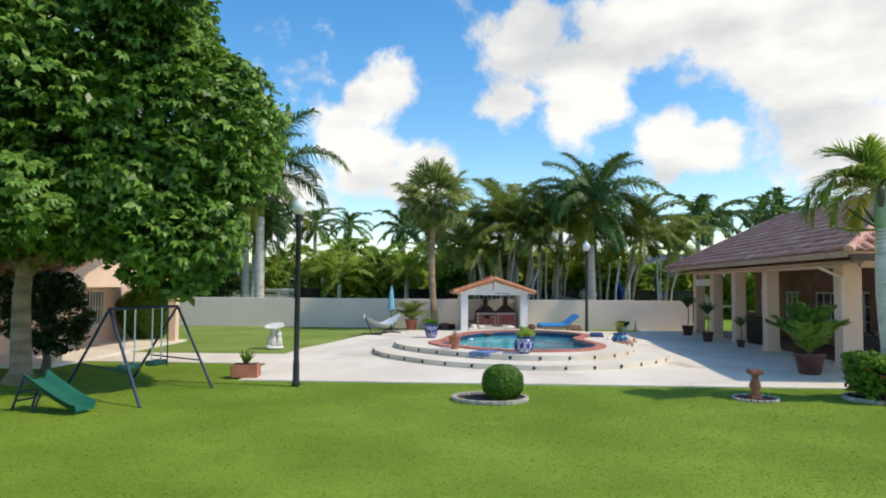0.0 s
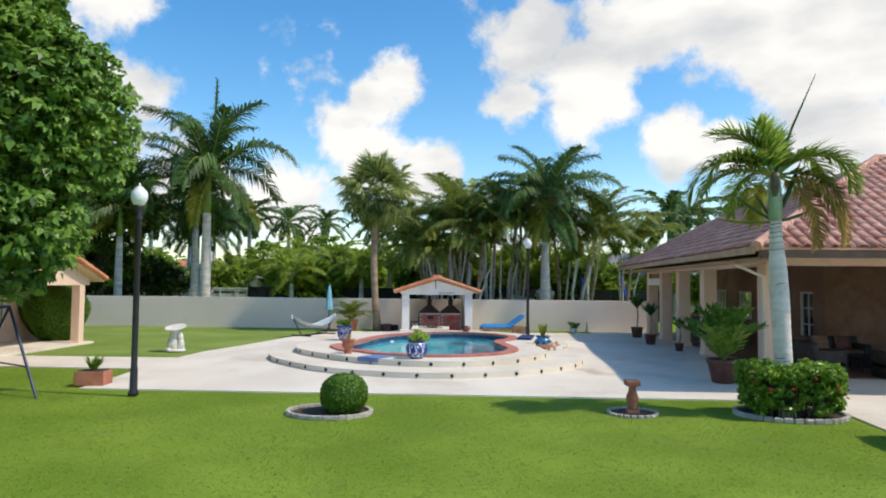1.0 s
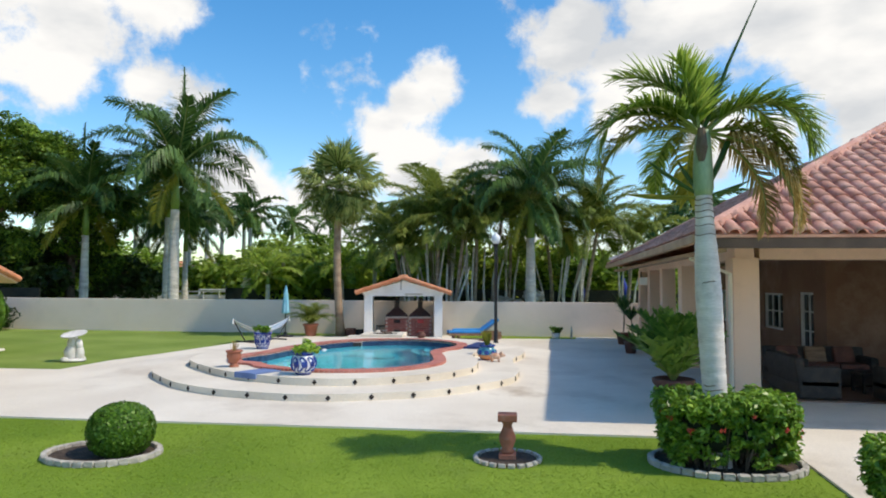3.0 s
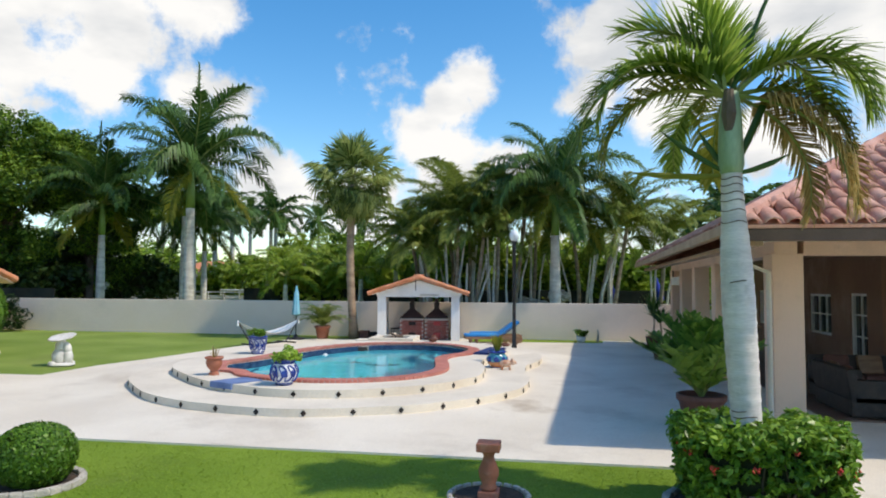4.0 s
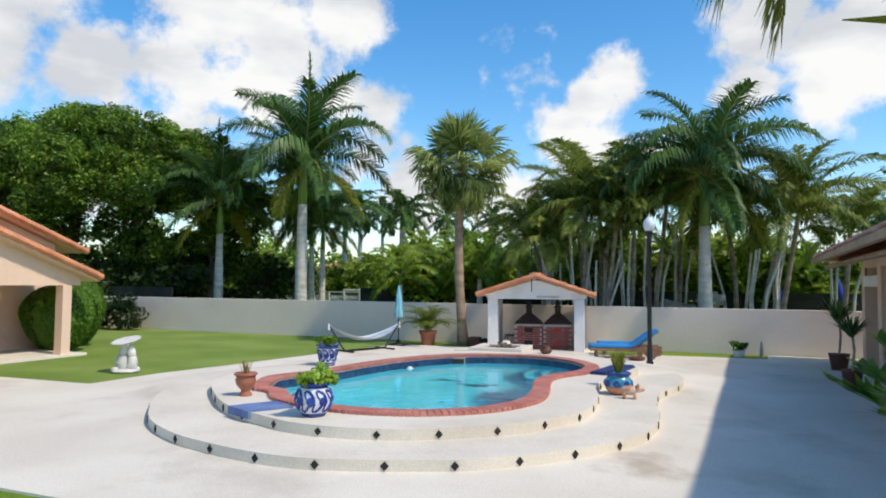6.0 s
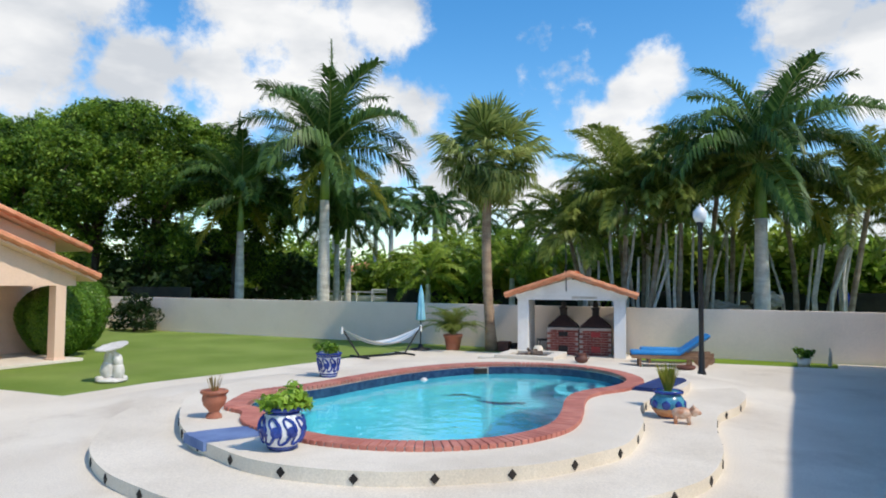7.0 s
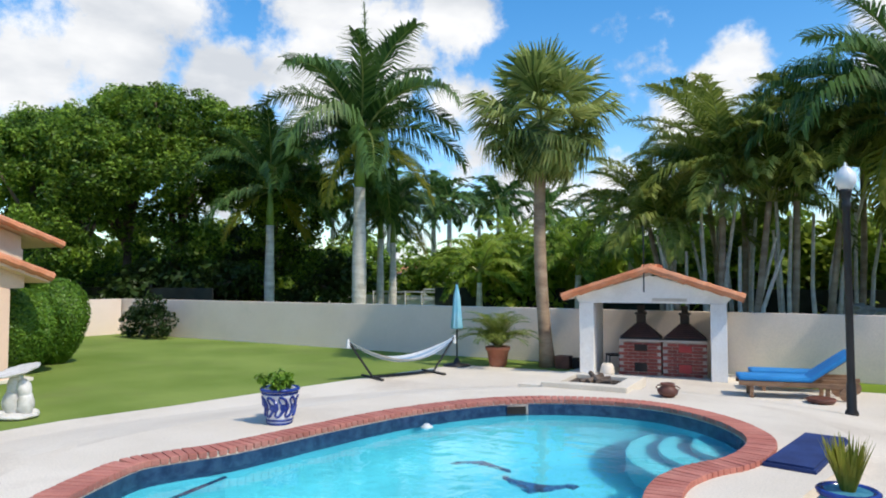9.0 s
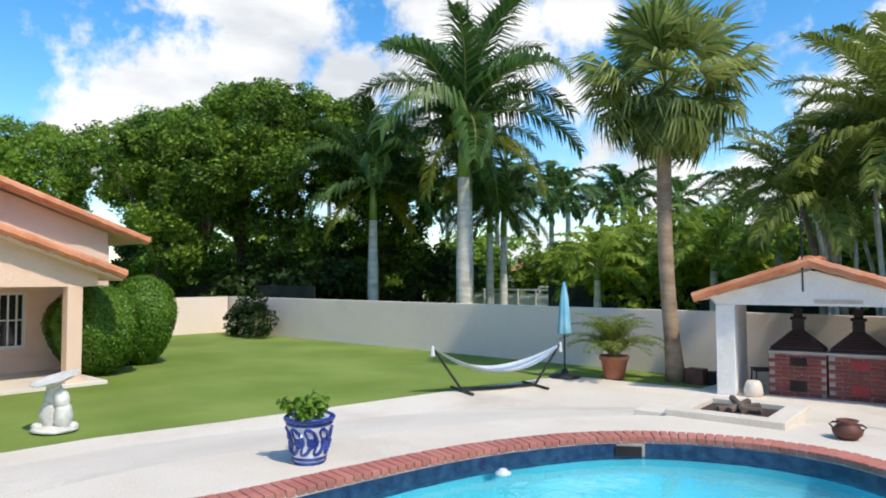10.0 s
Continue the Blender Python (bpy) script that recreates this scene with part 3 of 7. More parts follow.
pool_shell()
bm = bmesh.new()
bm.faces.new([bm.verts.new((x, y, 0.25)) for x, y in offset_curve(BASIN, -0.004)])
bmesh.ops.triangulate(bm, faces=bm.faces)
bmesh.ops.recalc_face_normals(bm, faces=bm.faces)
w = part("water", bm, WATER, pool, "still clear turquoise water")
w.visible_shadow = False


def arc_step(cx, cy, r, a0, a1, z):
    out = [(cx, cy)] + [(cx + r * math.cos(a), cy + r * math.sin(a)) for a in np.linspace(radians(a0), radians(a1), 20)]
    return prism(out, -1.2, z, 0.015)


for r, z in ((0.8, 0.02), (1.2, -0.22), (1.6, -0.46)):
    part("entry_step", arc_step(5.28, 28.3, r, 120, 268, z), PLASTER_POOL, pool)
part("sun_shelf", prism([(1.0, 22.05), (0.74, 23.2), (0.60, 24.05), (0.4, 23.95), (0.1, 23.55), (0.2, 22.95), (0.55, 22.3)], -1.0, 0.04, 0.02), PLASTER_POOL, pool)
part("shelf_edge", tubed([(0.60, 24.05, 0.04), (0.74, 23.2, 0.04), (1.0, 22.05, 0.04)], 0.035, 6), WATERLINE, pool)
bm = bmesh.new()
box(bm, (1.86, 28.545, 0.30), (0.36, 0.12, 0.15), pose(0, 0, 0, 0, 0, 35))
part("skimmer", bm, MORTAR, pool)
part("skimmer_mouth", boxed((1.895, 28.49, 0.30), (0.29, 0.05, 0.11), pose(0, 0, 0, 0, 0, 35)), DISH_DARK, pool)


def dolphin(cx, cy, size, turn, flip):
    spine = [(-1.0, 0.05), (-0.6, 0.22), (-0.2, 0.33), (0.2, 0.32), (0.6, 0.18), (0.95, -0.1)]
    width = [0.03, 0.11, 0.16, 0.16, 0.12, 0.03]
    out = [(x, y + w_) for (x, y), w_ in zip(spine, width)] + [(1.15, -0.02), (1.25, -0.3), (1.0, -0.22)] + [(x, y - w_) for (x, y), w_ in zip(spine[::-1], width[::-1])] + [(-1.25, -0.02)]
    out.insert(3, (-0.05, 0.72))
    ca, sa = math.cos(radians(turn)), math.sin(radians(turn))
    pts = [(cx + size * (ca * x - sa * y * flip), cy + size * (sa * x + ca * y * flip)) for x, y in out]
    part("dolphin_mosaic", prism(pts, -1.4, -1.14), DOLPHIN, pool, "dark blue leaping dolphin in floor mosaic")


dolphin(2.1, 26.95, 0.33, 15, 1)
dolphin(3.0, 26.75, 0.37, 5, -1)


def coping():
    ob = thing("pool_coping", label="red brick coping round the pool edge", category="coping", kind="structure")
    part("mortar_bed", plate_with_hole(offset_curve(POOL_OUT, -0.012), offset_curve(POOL_IN, 0.012), UP_Z - 0.03, UP_Z + 0.035), MORTAR, ob)
    c = np.array(offset_curve(POOL_OUT, -0.15))
    seg = np.roll(c, -1, 0) - c
    ln = np.linalg.norm(seg, axis=1)
    acc = np.concatenate([[0], np.cumsum(ln)])
    bm = boxed((0, 0, 0.02), (0.088, 0.315, 0.07), None, 0.010)
    me = bpy.data.meshes.new("brick")
    bm.to_mesh(me)
    bm.free()
    k = int(acc[-1] / 0.099)
    for s in np.linspace(0, acc[-1], k, endpoint=False):
        i = min(int(np.searchsorted(acc, s, "right") - 1), len(c) - 1)
        p = c[i] + seg[i] * ((s - acc[i]) / ln[i])
        t = seg[i] / ln[i] * 0.5 + seg[(i + 1) % len(c)] / ln[(i + 1) % len(c)] * 0.5
        b = link_mesh("brick", me, BRICK, ob)
        b.matrix_world = pose(p[0], p[1], UP_Z + random.uniform(-0.002, 0.003), 0, 0, math.degrees(math.atan2(t[1], t[0])))


coping()

# ---- garden wall ----
WALL_Y, WALL_H = 36.75, 1.5
wall = thing("wall_north", label="long low beige stucco garden wall", category="wall", kind="structure")
part("wall_body", boxed((-4.2, WALL_Y + 0.1, WALL_H / 2), (33.0, 0.2, WALL_H), None, 0.012), STUCCO, wall)
side = thing("wall_west", label="beige stucco side wall meeting the garden wall", category="wall", kind="structure")
part("wall_body", boxed((-20.6, 30.0, WALL_H / 2), (0.2, 13.3, WALL_H), None, 0.012), STUCCO, side)

# ---- main house with porch ----
HK = 0.045                      # the house stands slightly turned to the patio
SLOPE = 0.54
EAVE_Z = 3.08


def hx(y, d=0.0):
    return 10.1 + HK * (y - 20) + d


house = thing("house", label="peach stucco house with red barrel tile hip roof and deep porch", category="house")
FY, BY = 18.0, 36.0


def pillar(x, y, s=0.42, h=2.82, name="pillar"):
    bm = boxed((x, y, h / 2), (s, s, h), None, 0.02)
    box(bm, (x, y, 0.08), (s + 0.05, s + 0.05, 0.16), None, 0.015)
    part(name, bm, PEACH, house)


pillar(hx(20.95, 1.38), 20.95, 0.5)
for y in (26.3, 29.6, 32.5, 35.2):
    pillar(hx(y, 1.35), y)
for x in (17.2, 22.5):
    pillar(x, 20.95, 0.5)
# beams over the pillars, soffit, gutter
def beam(y0, y1, d, s, z, material, name):
    bm = boxed(((hx(y0, d) + hx(y1, d)) / 2, (y0 + y1) / 2, z), (s[0], y1 - y0, s[1]), pose(0, 0, 0, 0, 0, -math.degrees(math.atan(HK))), 0.01)
    part(name, bm, material, house)


beam(20.7, 35.6, 1.37, (0.36, 0.26), 2.92, PEACH, "side_beam")
part("front_beam", boxed((20.6, 20.95, 2.92), (17.6, 0.36, 0.26), None, 0.01), PEACH, house)
beam(FY + 0.02, BY, -0.075, (0.12, 0.14), 3.02, TAN_BOARD, "side_gutter")
part("front_gutter", boxed((20.1, FY + 0.1, 2.95), (20.0, 0.12, 0.16), None, 0.01), FASCIA, house)
beam(FY + 0.2, BY, 0.32, (0.22, 0.07), 2.85, TAN_BOARD, "side_soffit_board")
bm = bmesh.new()
bm.faces.new([bm.verts.new(v) for v in ((hx(FY, 0.2), FY + 0.15, 2.89), (30, FY + 0.15, 2.89), (30, 21.1, 3.04), (hx(21, 1.2), 21.1, 3.04))])
bm.faces.new([bm.verts.new(v) for v in ((hx(FY, 0.2), FY + 0.15, 2.89), (hx(21, 1.2), 21.1, 3.04), (hx(BY, 1.2), BY - 0.1, 3.04), (hx(BY, 0.2), BY - 0.1, 2.89))])
part("soffit", bm, CREAM, house)
# ceiling is out of view; dark wood here holds down bounced light
part("porch_ceiling", boxed((19.5, 28.4, 3.07), (16.2, 15.2, 0.05)), WOOD, house, "unseen porch ceiling, dark wood added to cut bounced light")
# walls behind the porch, with openings through them
def wall_with_holes(name, p0, p1, h, holes, t=0.2, material=PEACH, parent=house):
    """A wall from p0 to p1 in plan, with holes (from, to, sill, head) along it."""
    p0, p1 = Vector((*p0, 0)), Vector((*p1, 0))
    d = (p1 - p0)
    ln = d.length
    m = Matrix.Translation(p0) @ Matrix.Rotation(math.atan2(d.y, d.x), 4, "Z")
    boxes = []
    s = 0.0
    for a, b, z0, z1 in sorted(holes):
        if a > s:
            boxes.append((((s + a) / 2, 0, h / 2), (a - s, t, h)))
        if z0 > 0.01:
            boxes.append((((a + b) / 2, 0, z0 / 2), (b - a, t, z0)))
        if z1 < h - 0.01:
            boxes.append((((a + b) / 2, 0, (z1 + h) / 2), (b - a, t, h - z1)))
        s = b
    if s < ln:
        boxes.append((((s + ln) / 2, 0, h / 2), (ln - s, t, h)))
    for c, s in boxes:
        bm = boxed(c, s)
        bmesh.ops.transform(bm, matrix=m, verts=bm.verts)
        part(name, bm, material, parent)
    return m


def window(m, a, b, z0, z1, parent, bars=(2, 3), glass=None, frame_mat=None):
    """Frame, mullions and panes in a hole of the wall that m describes."""
    fm = frame_mat or PIPE_WHITE
    win = new("window")
    win.parent = parent
    bm = bmesh.new()
    for x in (a + 0.03, b - 0.03):
        box(bm, (x, 0, (z0 + z1) / 2), (0.06, 0.12, z1 - z0))
    for z in (z0 + 0.03, z1 - 0.03):
        box(bm, ((a + b) / 2, 0, z), (b - a - 0.121, 0.12, 0.06))
    for i in range(1, bars[0]):
        box(bm, (a + (b - a) * i / bars[0], 0, (z0 + z1) / 2), (0.035, 0.06, z1 - z0 - 0.121))
    for i in range(1, bars[1]):
        box(bm, ((a + b) / 2, 0.004, z0 + (z1 - z0) * i / bars[1]), (b - a - 0.121, 0.05, 0.03))
    bmesh.ops.transform(bm, matrix=m, verts=bm.verts)
    part("window_frame", bm, fm, win)
    if glass:
        bm = boxed(((a + b) / 2, 0.02, (z0 + z1) / 2), (b - a - 0.1, 0.012, z1 - z0 - 0.1))
        bmesh.ops.transform(bm, matrix=m, verts=bm.verts)
        part("pane", bm, glass, win)
    return win


W1 = [(0.6, 1.9, 0.9, 2.1), (3.4, 4.9, 0.95, 2.05), (6.2, 7.9, 0.95, 2.05)]
m = wall_with_holes("porch_wall", (15.2, 36.0), (14.9, 25.2), 3.05, W1 + [(9.2, 10.2, 0.0, 2.1)], material=SALMON_SHADED)
window(m, 0.6, 1.9, 0.9, 2.1, house, (3, 2))
window(m, 3.4, 4.9, 0.95, 2.05, house, (3, 2))
window(m, 6.2, 7.9, 0.95, 2.05, house, (3, 2), DARK_GLASS)
window(m, 9.2, 10.2, 0.0, 2.1, house, (2, 4), DARK_GLASS)
m = wall_with_holes("front_wall", (14.8, 25.1), (30.0, 25.1), 3.05, [(2.8, 4.5, 0.0, 2.25), (9, 11, 0.9, 2.1)], material=SALMON_SHADED)
window(m, 2.8, 4.5, 0.0, 2.25, house, (4, 4), DARK_GLASS)
window(m, 9, 11, 0.9, 2.1, house, (3, 2), DARK_GLASS)
# unseen wall, added to keep side light out of the porch
part("end_wall", boxed((19.6, 22.9, 1.5), (0.2, 4.2, 3.0)), SALMON_SHADED, house)
part("porch_floor", boxed((21.2, 28.6, 0.04), (18.0, 15.4, 0.03)), PORCH_FLOOR_SHADED, house, "porch floor with the porch shade put into its dark colour")


def roof_planes():
    """The hip roof's planes as (corner list) in order: west slope, front slope."""
    A = Vector((hx(FY), FY, EAVE_Z))
    B = Vector((hx(BY), BY, EAVE_Z))
    s = 5.13
    P = Vector((A.x + s + HK * s, FY + s, EAVE_Z + SLOPE * s))
    w_ = 3.9
    R = Vector((B.x + w_ - HK * w_, BY - w_, EAVE_Z + SLOPE * w_))
    qy = P.y + (s - w_)
    Q = Vector((hx(qy) + w_, qy, EAVE_Z + SLOPE * w_))
    return A, B, P, Q, R


RA, RB, RP, RQ, RR = roof_planes()
bm = bmesh.new()
E1, E2 = Vector((30, FY, EAVE_Z)), Vector((30, RP.y, RP.z))
for poly in ((RA, RP, RQ, RR, RB), (RA, E1, E2, RP), (RP, E2, Vector((30, RQ.y + 0.0, RQ.z)), RQ), (RQ, Vector((30, RQ.y, RQ.z)), Vector((30, RR.y, RR.z)), RR), (RB, RR, Vector((30, RR.y, RR.z)), Vector((30, BY, EAVE_Z)))):
    bm.faces.new([bm.verts.new(v) for v in poly])
bm.normal_update()
r = bmesh.ops.solidify(bm, geom=bm.faces[:], thickness=0.05)
roof = part("roof", bm, TILE, house)


def tile_mesh(name="roof_tile", width=0.25, length=0.44, rise=0.085, seg=6):
    """A barrel tile that lies along +y (up the slope), its crown up."""
    vs, fs = [], []
    for y, k in ((0.0, 1.0), (length, 0.86)):
        for i in range(seg + 1):
            a = math.pi * i / seg
            vs.append((-math.cos(a) * width / 2 * k, y, math.sin(a) * rise * k + (0.022 if y == 0 else 0.0)))
    for i in range(seg + 1):
        a = math.pi * i / seg
        vs.append((-math.cos(a) * (width / 2 - 0.022), 0.0, math.sin(a) * (rise - 0.022) + 0.02))
    n = seg + 1
    for i in range(seg):
        fs.append((i, i + 1, n + i + 1, n + i))
        fs.append((2 * n + i, 2 * n + i + 1, i + 1, i))
    return vs, fs


def lay_tiles(o, along, up, inside, parent, material, near=None, pitch=0.27, gauge=0.37, limit=300):
    """Rows of barrel tiles on a slope. o: a point on the eave; along, up: unit vectors in the slope; inside(u, v): whether the slope goes there."""
    vs, fs = tile_mesh()
    nrm = along.cross(up)
    me = mesh_from("roof_tile", vs, fs, True)
    V, F, pieces = [], [], 0
    base = np.array(vs)
    us = np.arange(-30, 30, pitch)
    for r_, v in enumerate(np.arange(0.0, 8, gauge)):
        for u in us:
            if not inside(u, v + gauge * 0.5):
                continue
            p = o + along * u + up * (v - 0.03) + nrm * (0.012 + random.uniform(-0.004, 0.006))
            a2 = (along + up * random.uniform(-0.02, 0.02)).normalized()
            m3 = Matrix((a2, up, nrm)).transposed().to_4x4()
            m3.translation = p
            if near and pieces < limit and near(u, v):
                ob = link_mesh("roof_tile", me, material, parent)
                ob.matrix_world = m3
                pieces += 1
            else:
                k = len(V)
                a = np.array(m3)
                V.extend(base @ a[:3, :3].T + a[:3, 3])
                F.extend([tuple(k + i for i in f) for f in fs])
    if F:
        tagged(link_mesh("tile_field", mesh_from("tile_field", V, F, True), material, parent), kind="stuff")


def ridge_caps(p, q, parent, material, r=0.12):
    p, q = Vector(p), Vector(q)
    d = (q - p).normalized()
    n = max(2, int((q - p).length / 0.38))
    for i in range(n):
        a, b = p.lerp(q, i / n), p.lerp(q, (i + 1.08) / n)
        part("ridge_tile", tubed([a + Vector((0, 0, 0.03)), b + Vector((0, 0, 0.05))], [r, r * 0.86], 8), material, parent)


for p, q in ((RA, RP), (RB, RR), (RQ, RR), (RP, E2)):
    ridge_caps(p, q, roof, TILE)
up_w = Vector((1, 0, SLOPE)).normalized()
al_w = Vector((-HK, -1, 0)).normalized()
up_w = (up_w - al_w * up_w.dot(al_w)).normalized()


def in_west(u, v):
    p = RA + al_w * u + up_w * v
    s = (p.z - EAVE_Z) / SLOPE
    if s < 0 or p.y < FY + s or p.y > BY - s or s > 5.13:
        return False
    return s < 3.9 or (p.y < RP.y + 5.13 - s)


lay_tiles(RA, al_w, up_w, in_west, roof, TILE)
up_s = Vector((0, 1, SLOPE)).normalized()


def in_south(u, v):
    p = RA + Vector((1, 0, 0)) * u + up_s * v
    s = (p.z - EAVE_Z) / SLOPE
    return s < 5.05 and p.x > RA.x + s * (1 + HK) and p.x < 24


lay_tiles(RA, Vector((1, 0, 0)), up_s, in_south, roof, TILE, near=lambda u, v: u < 6.5)


# ---- guest house ----
gh = thing("guest_house", label="peach guest house with gabled porch and orange tile roof", category="house")
GK = 0.37
def gable(x0, x1, yc, yh, z_eave, name):
    """Two slopes that face north and south, ridge along x."""
    zr = z_eave + GK * yh
    bm = bmesh.new()
    for s in (1, -1):
        bm.faces.new([bm.verts.new(v) for v in ((x0, yc + s * yh, z_eave), (x1, yc + s * yh, z_eave), (x1, yc, zr), (x0, yc, zr))])
    bmesh.ops.recalc_face_normals(bm, faces=bm.faces)
    bmesh.ops.solidify(bm, geom=bm.faces[:], thickness=0.09)
    rf = part(name, bm, PEACH, gh)
    for s in (1, -1):
        up = Vector((0, -s, GK)).normalized()
        al = Vector((-s, 0, 0)) * -1
        al = up.cross(Vector((0, s * GK, 1)).normalized())
        lim = abs(x1 - x0)
        o = Vector((x1, yc + s * yh, z_eave + 0.05))
        lay_tiles(o, al, up, lambda u, v, al=al, lim=lim: -lim < u * al.x < 0.0 and v < yh * 1.06, rf, TILE_ORANGE)
        ridge_caps((x1 + 0.02, yc + s * (yh + 0.02), z_eave + 0.02), (x1 + 0.02, yc, zr + 0.02), rf, TILE_ORANGE, 0.11)
    ridge_caps((x0, yc, zr + 0.05), (x1, yc, zr + 0.05), rf, TILE_ORANGE)
    return rf


GYC = 23.2
gable(-12.4, -9.4, GYC, 4.42, 2.30, "porch_roof")
gable(-24.0, -12.0, GYC, 6.1, 3.18, "roof")
for y in (19.6, 26.75):
    bm = boxed((-9.85, y, 1.05), (0.3, 0.3, 2.1), None, 0.015)
    box(bm, (-9.85, y, 0.07), (0.36, 0.36, 0.14), None, 0.01)
    part("porch_column", bm, PEACH, gh)
bm = bmesh.new()
face = [(-9.72, 19.2, 2.1), (-9.72, 27.2, 2.1), (-9.72, 27.2, 2.36), (-9.72, GYC, 3.84), (-9.72, 19.2, 2.36)]
vs = [bm.verts.new(v) for v in face]
bm.faces.new(vs)
bm.normal_update()
bmesh.ops.solidify(bm, geom=bm.faces[:], thickness=0.2)
part("porch_gable", bm, PEACH, gh)
m = wall_with_holes("east_wall", (-12.5, 17.9), (-12.5, 28.5), 3.1, [(1.6, 3.0, 0.65, 1.95), (5.0, 6.0, 0.0, 2.05), (7.5, 8.75, 0.65, 1.95)], parent=gh)
window(m, 1.6, 3.0, 0.65, 1.95, gh, (7, 2), DARK_GLASS)
window(m, 7.5, 8.75, 0.65, 1.95, gh, (7, 2), DARK_GLASS)
window(m, 5.0, 6.0, 0.0, 2.05, gh, (2, 3), DARK_GLASS)
bm = bmesh.new()
bm.faces.new([bm.verts.new(v) for v in ((-12.5, 17.9, 3.1), (-12.5, 28.5, 3.1), (-12.5, 28.5, 3.45), (-12.5, GYC, 5.35), (-12.5, 17.9, 3.45))])
bm.normal_update()
bmesh.ops.solidify(bm, geom=bm.faces[:], thickness=0.2)
part("gable_wall", bm, PEACH, gh)
part("north_wall", boxed((-18.2, 28.4, 1.55), (11.2, 0.2, 3.1)), PEACH, gh)
part("south_wall", boxed((-18.2, 18.0, 1.55), (11.2, 0.2, 3.1)), PEACH, gh)
part("porch_slab", boxed((-11.1, 23.2, 0.05), (3.0, 8.4, 0.08), None, 0.01), CONCRETE, gh)

# ---- plants ----
def frond_quads(L, e0, bend, n, leaf, hang, fwd=0.55, curl=0.0, width=0.045, taper=0.35, seed=0, start=0.12):
    """A feather frond along +x from the origin: the rachis rises at e0 degrees and bends down by bend degrees over its length. Returns rachis points and leaflet quads."""
    r = np.random.default_rng(seed)
    k = 14
    ang = np.radians(e0 - bend * (np.linspace(0, 1, k) ** 1.25))
    step = L / (k - 1)
    pts = [np.zeros(3)]
    for a in ang[:-1]:
        pts.append(pts[-1] + step * np.array([math.cos(a), 0, math.sin(a)]))
    pts = np.array(pts)
    quads = []
    for i in range(n):
        s = start + (1 - start) * (i + 0.5) / n
        f = s * (k - 1)
        j = min(int(f), k - 2)
        p = pts[j] + (pts[j + 1] - pts[j]) * (f - j)
        t = pts[j + 1] - pts[j]
        t = t / np.linalg.norm(t)
        up = np.array([-t[2], 0, t[0]])
        ln = leaf * (taper + (1 - taper) * math.sin(math.pi * min(1.0, 0.18 + 0.78 * s))) * r.uniform(0.85, 1.1)
        for sd in (1, -1):
            d = t * (fwd + 0.35 * s) + np.array([0, sd, 0]) * (1.0 - 0.25 * s) + up * (0.28 + r.uniform(-0.25, 0.3))
            d /= np.linalg.norm(d)
            d2 = d + np.array([0, 0, -1]) * hang * r.uniform(0.7, 1.3)
            d2 /= np.linalg.norm(d2)
            wv = np.cross(d, np.array([0, 0, 1.0]) * 0.5 + up)
            wv = wv / (np.linalg.norm(wv) + 1e-6) * width
            a, b, c = p, p + d * ln * 0.5, p + d * ln * 0.5 + d2 * ln * 0.5
            quads.append((a - wv * 0.5, a + wv * 0.5, b + wv * 0.6, b - wv * 0.6))
            quads.append((b - wv * 0.6, b + wv * 0.6, c + wv * 0.08, c - wv * 0.08))
    return pts, np.array(quads)


def frond_mesh(name, material, r0=0.03, **kw):
    pts, q = frond_quads(**kw)
    bm = bmesh.new()
    tube(bm, [tuple(p) for p in pts], list(np.linspace(r0, 0.006, len(pts))), 4, False)
    k = len(bm.faces)
    me = bpy.data.meshes.new(name)
    bm.to_mesh(me)
    bm.free()
    vs = [v.co[:] for v in me.vertices]
    fs = [tuple(p.vertices) for p in me.polygons]
    bpy.data.meshes.remove(me)
    base = len(vs)
    vs += [tuple(v) for v in q.reshape(-1, 3)]
    fs += [(base + 4 * i, base + 4 * i + 1, base + 4 * i + 2, base + 4 * i + 3) for i in range(len(q))]
    me = mesh_from(name, vs, fs)
    me.materials.append(material)
    me.materials.append(RACHIS)
    me.polygons.foreach_set("material_index", [1] * k + [0] * len(q))
    return me


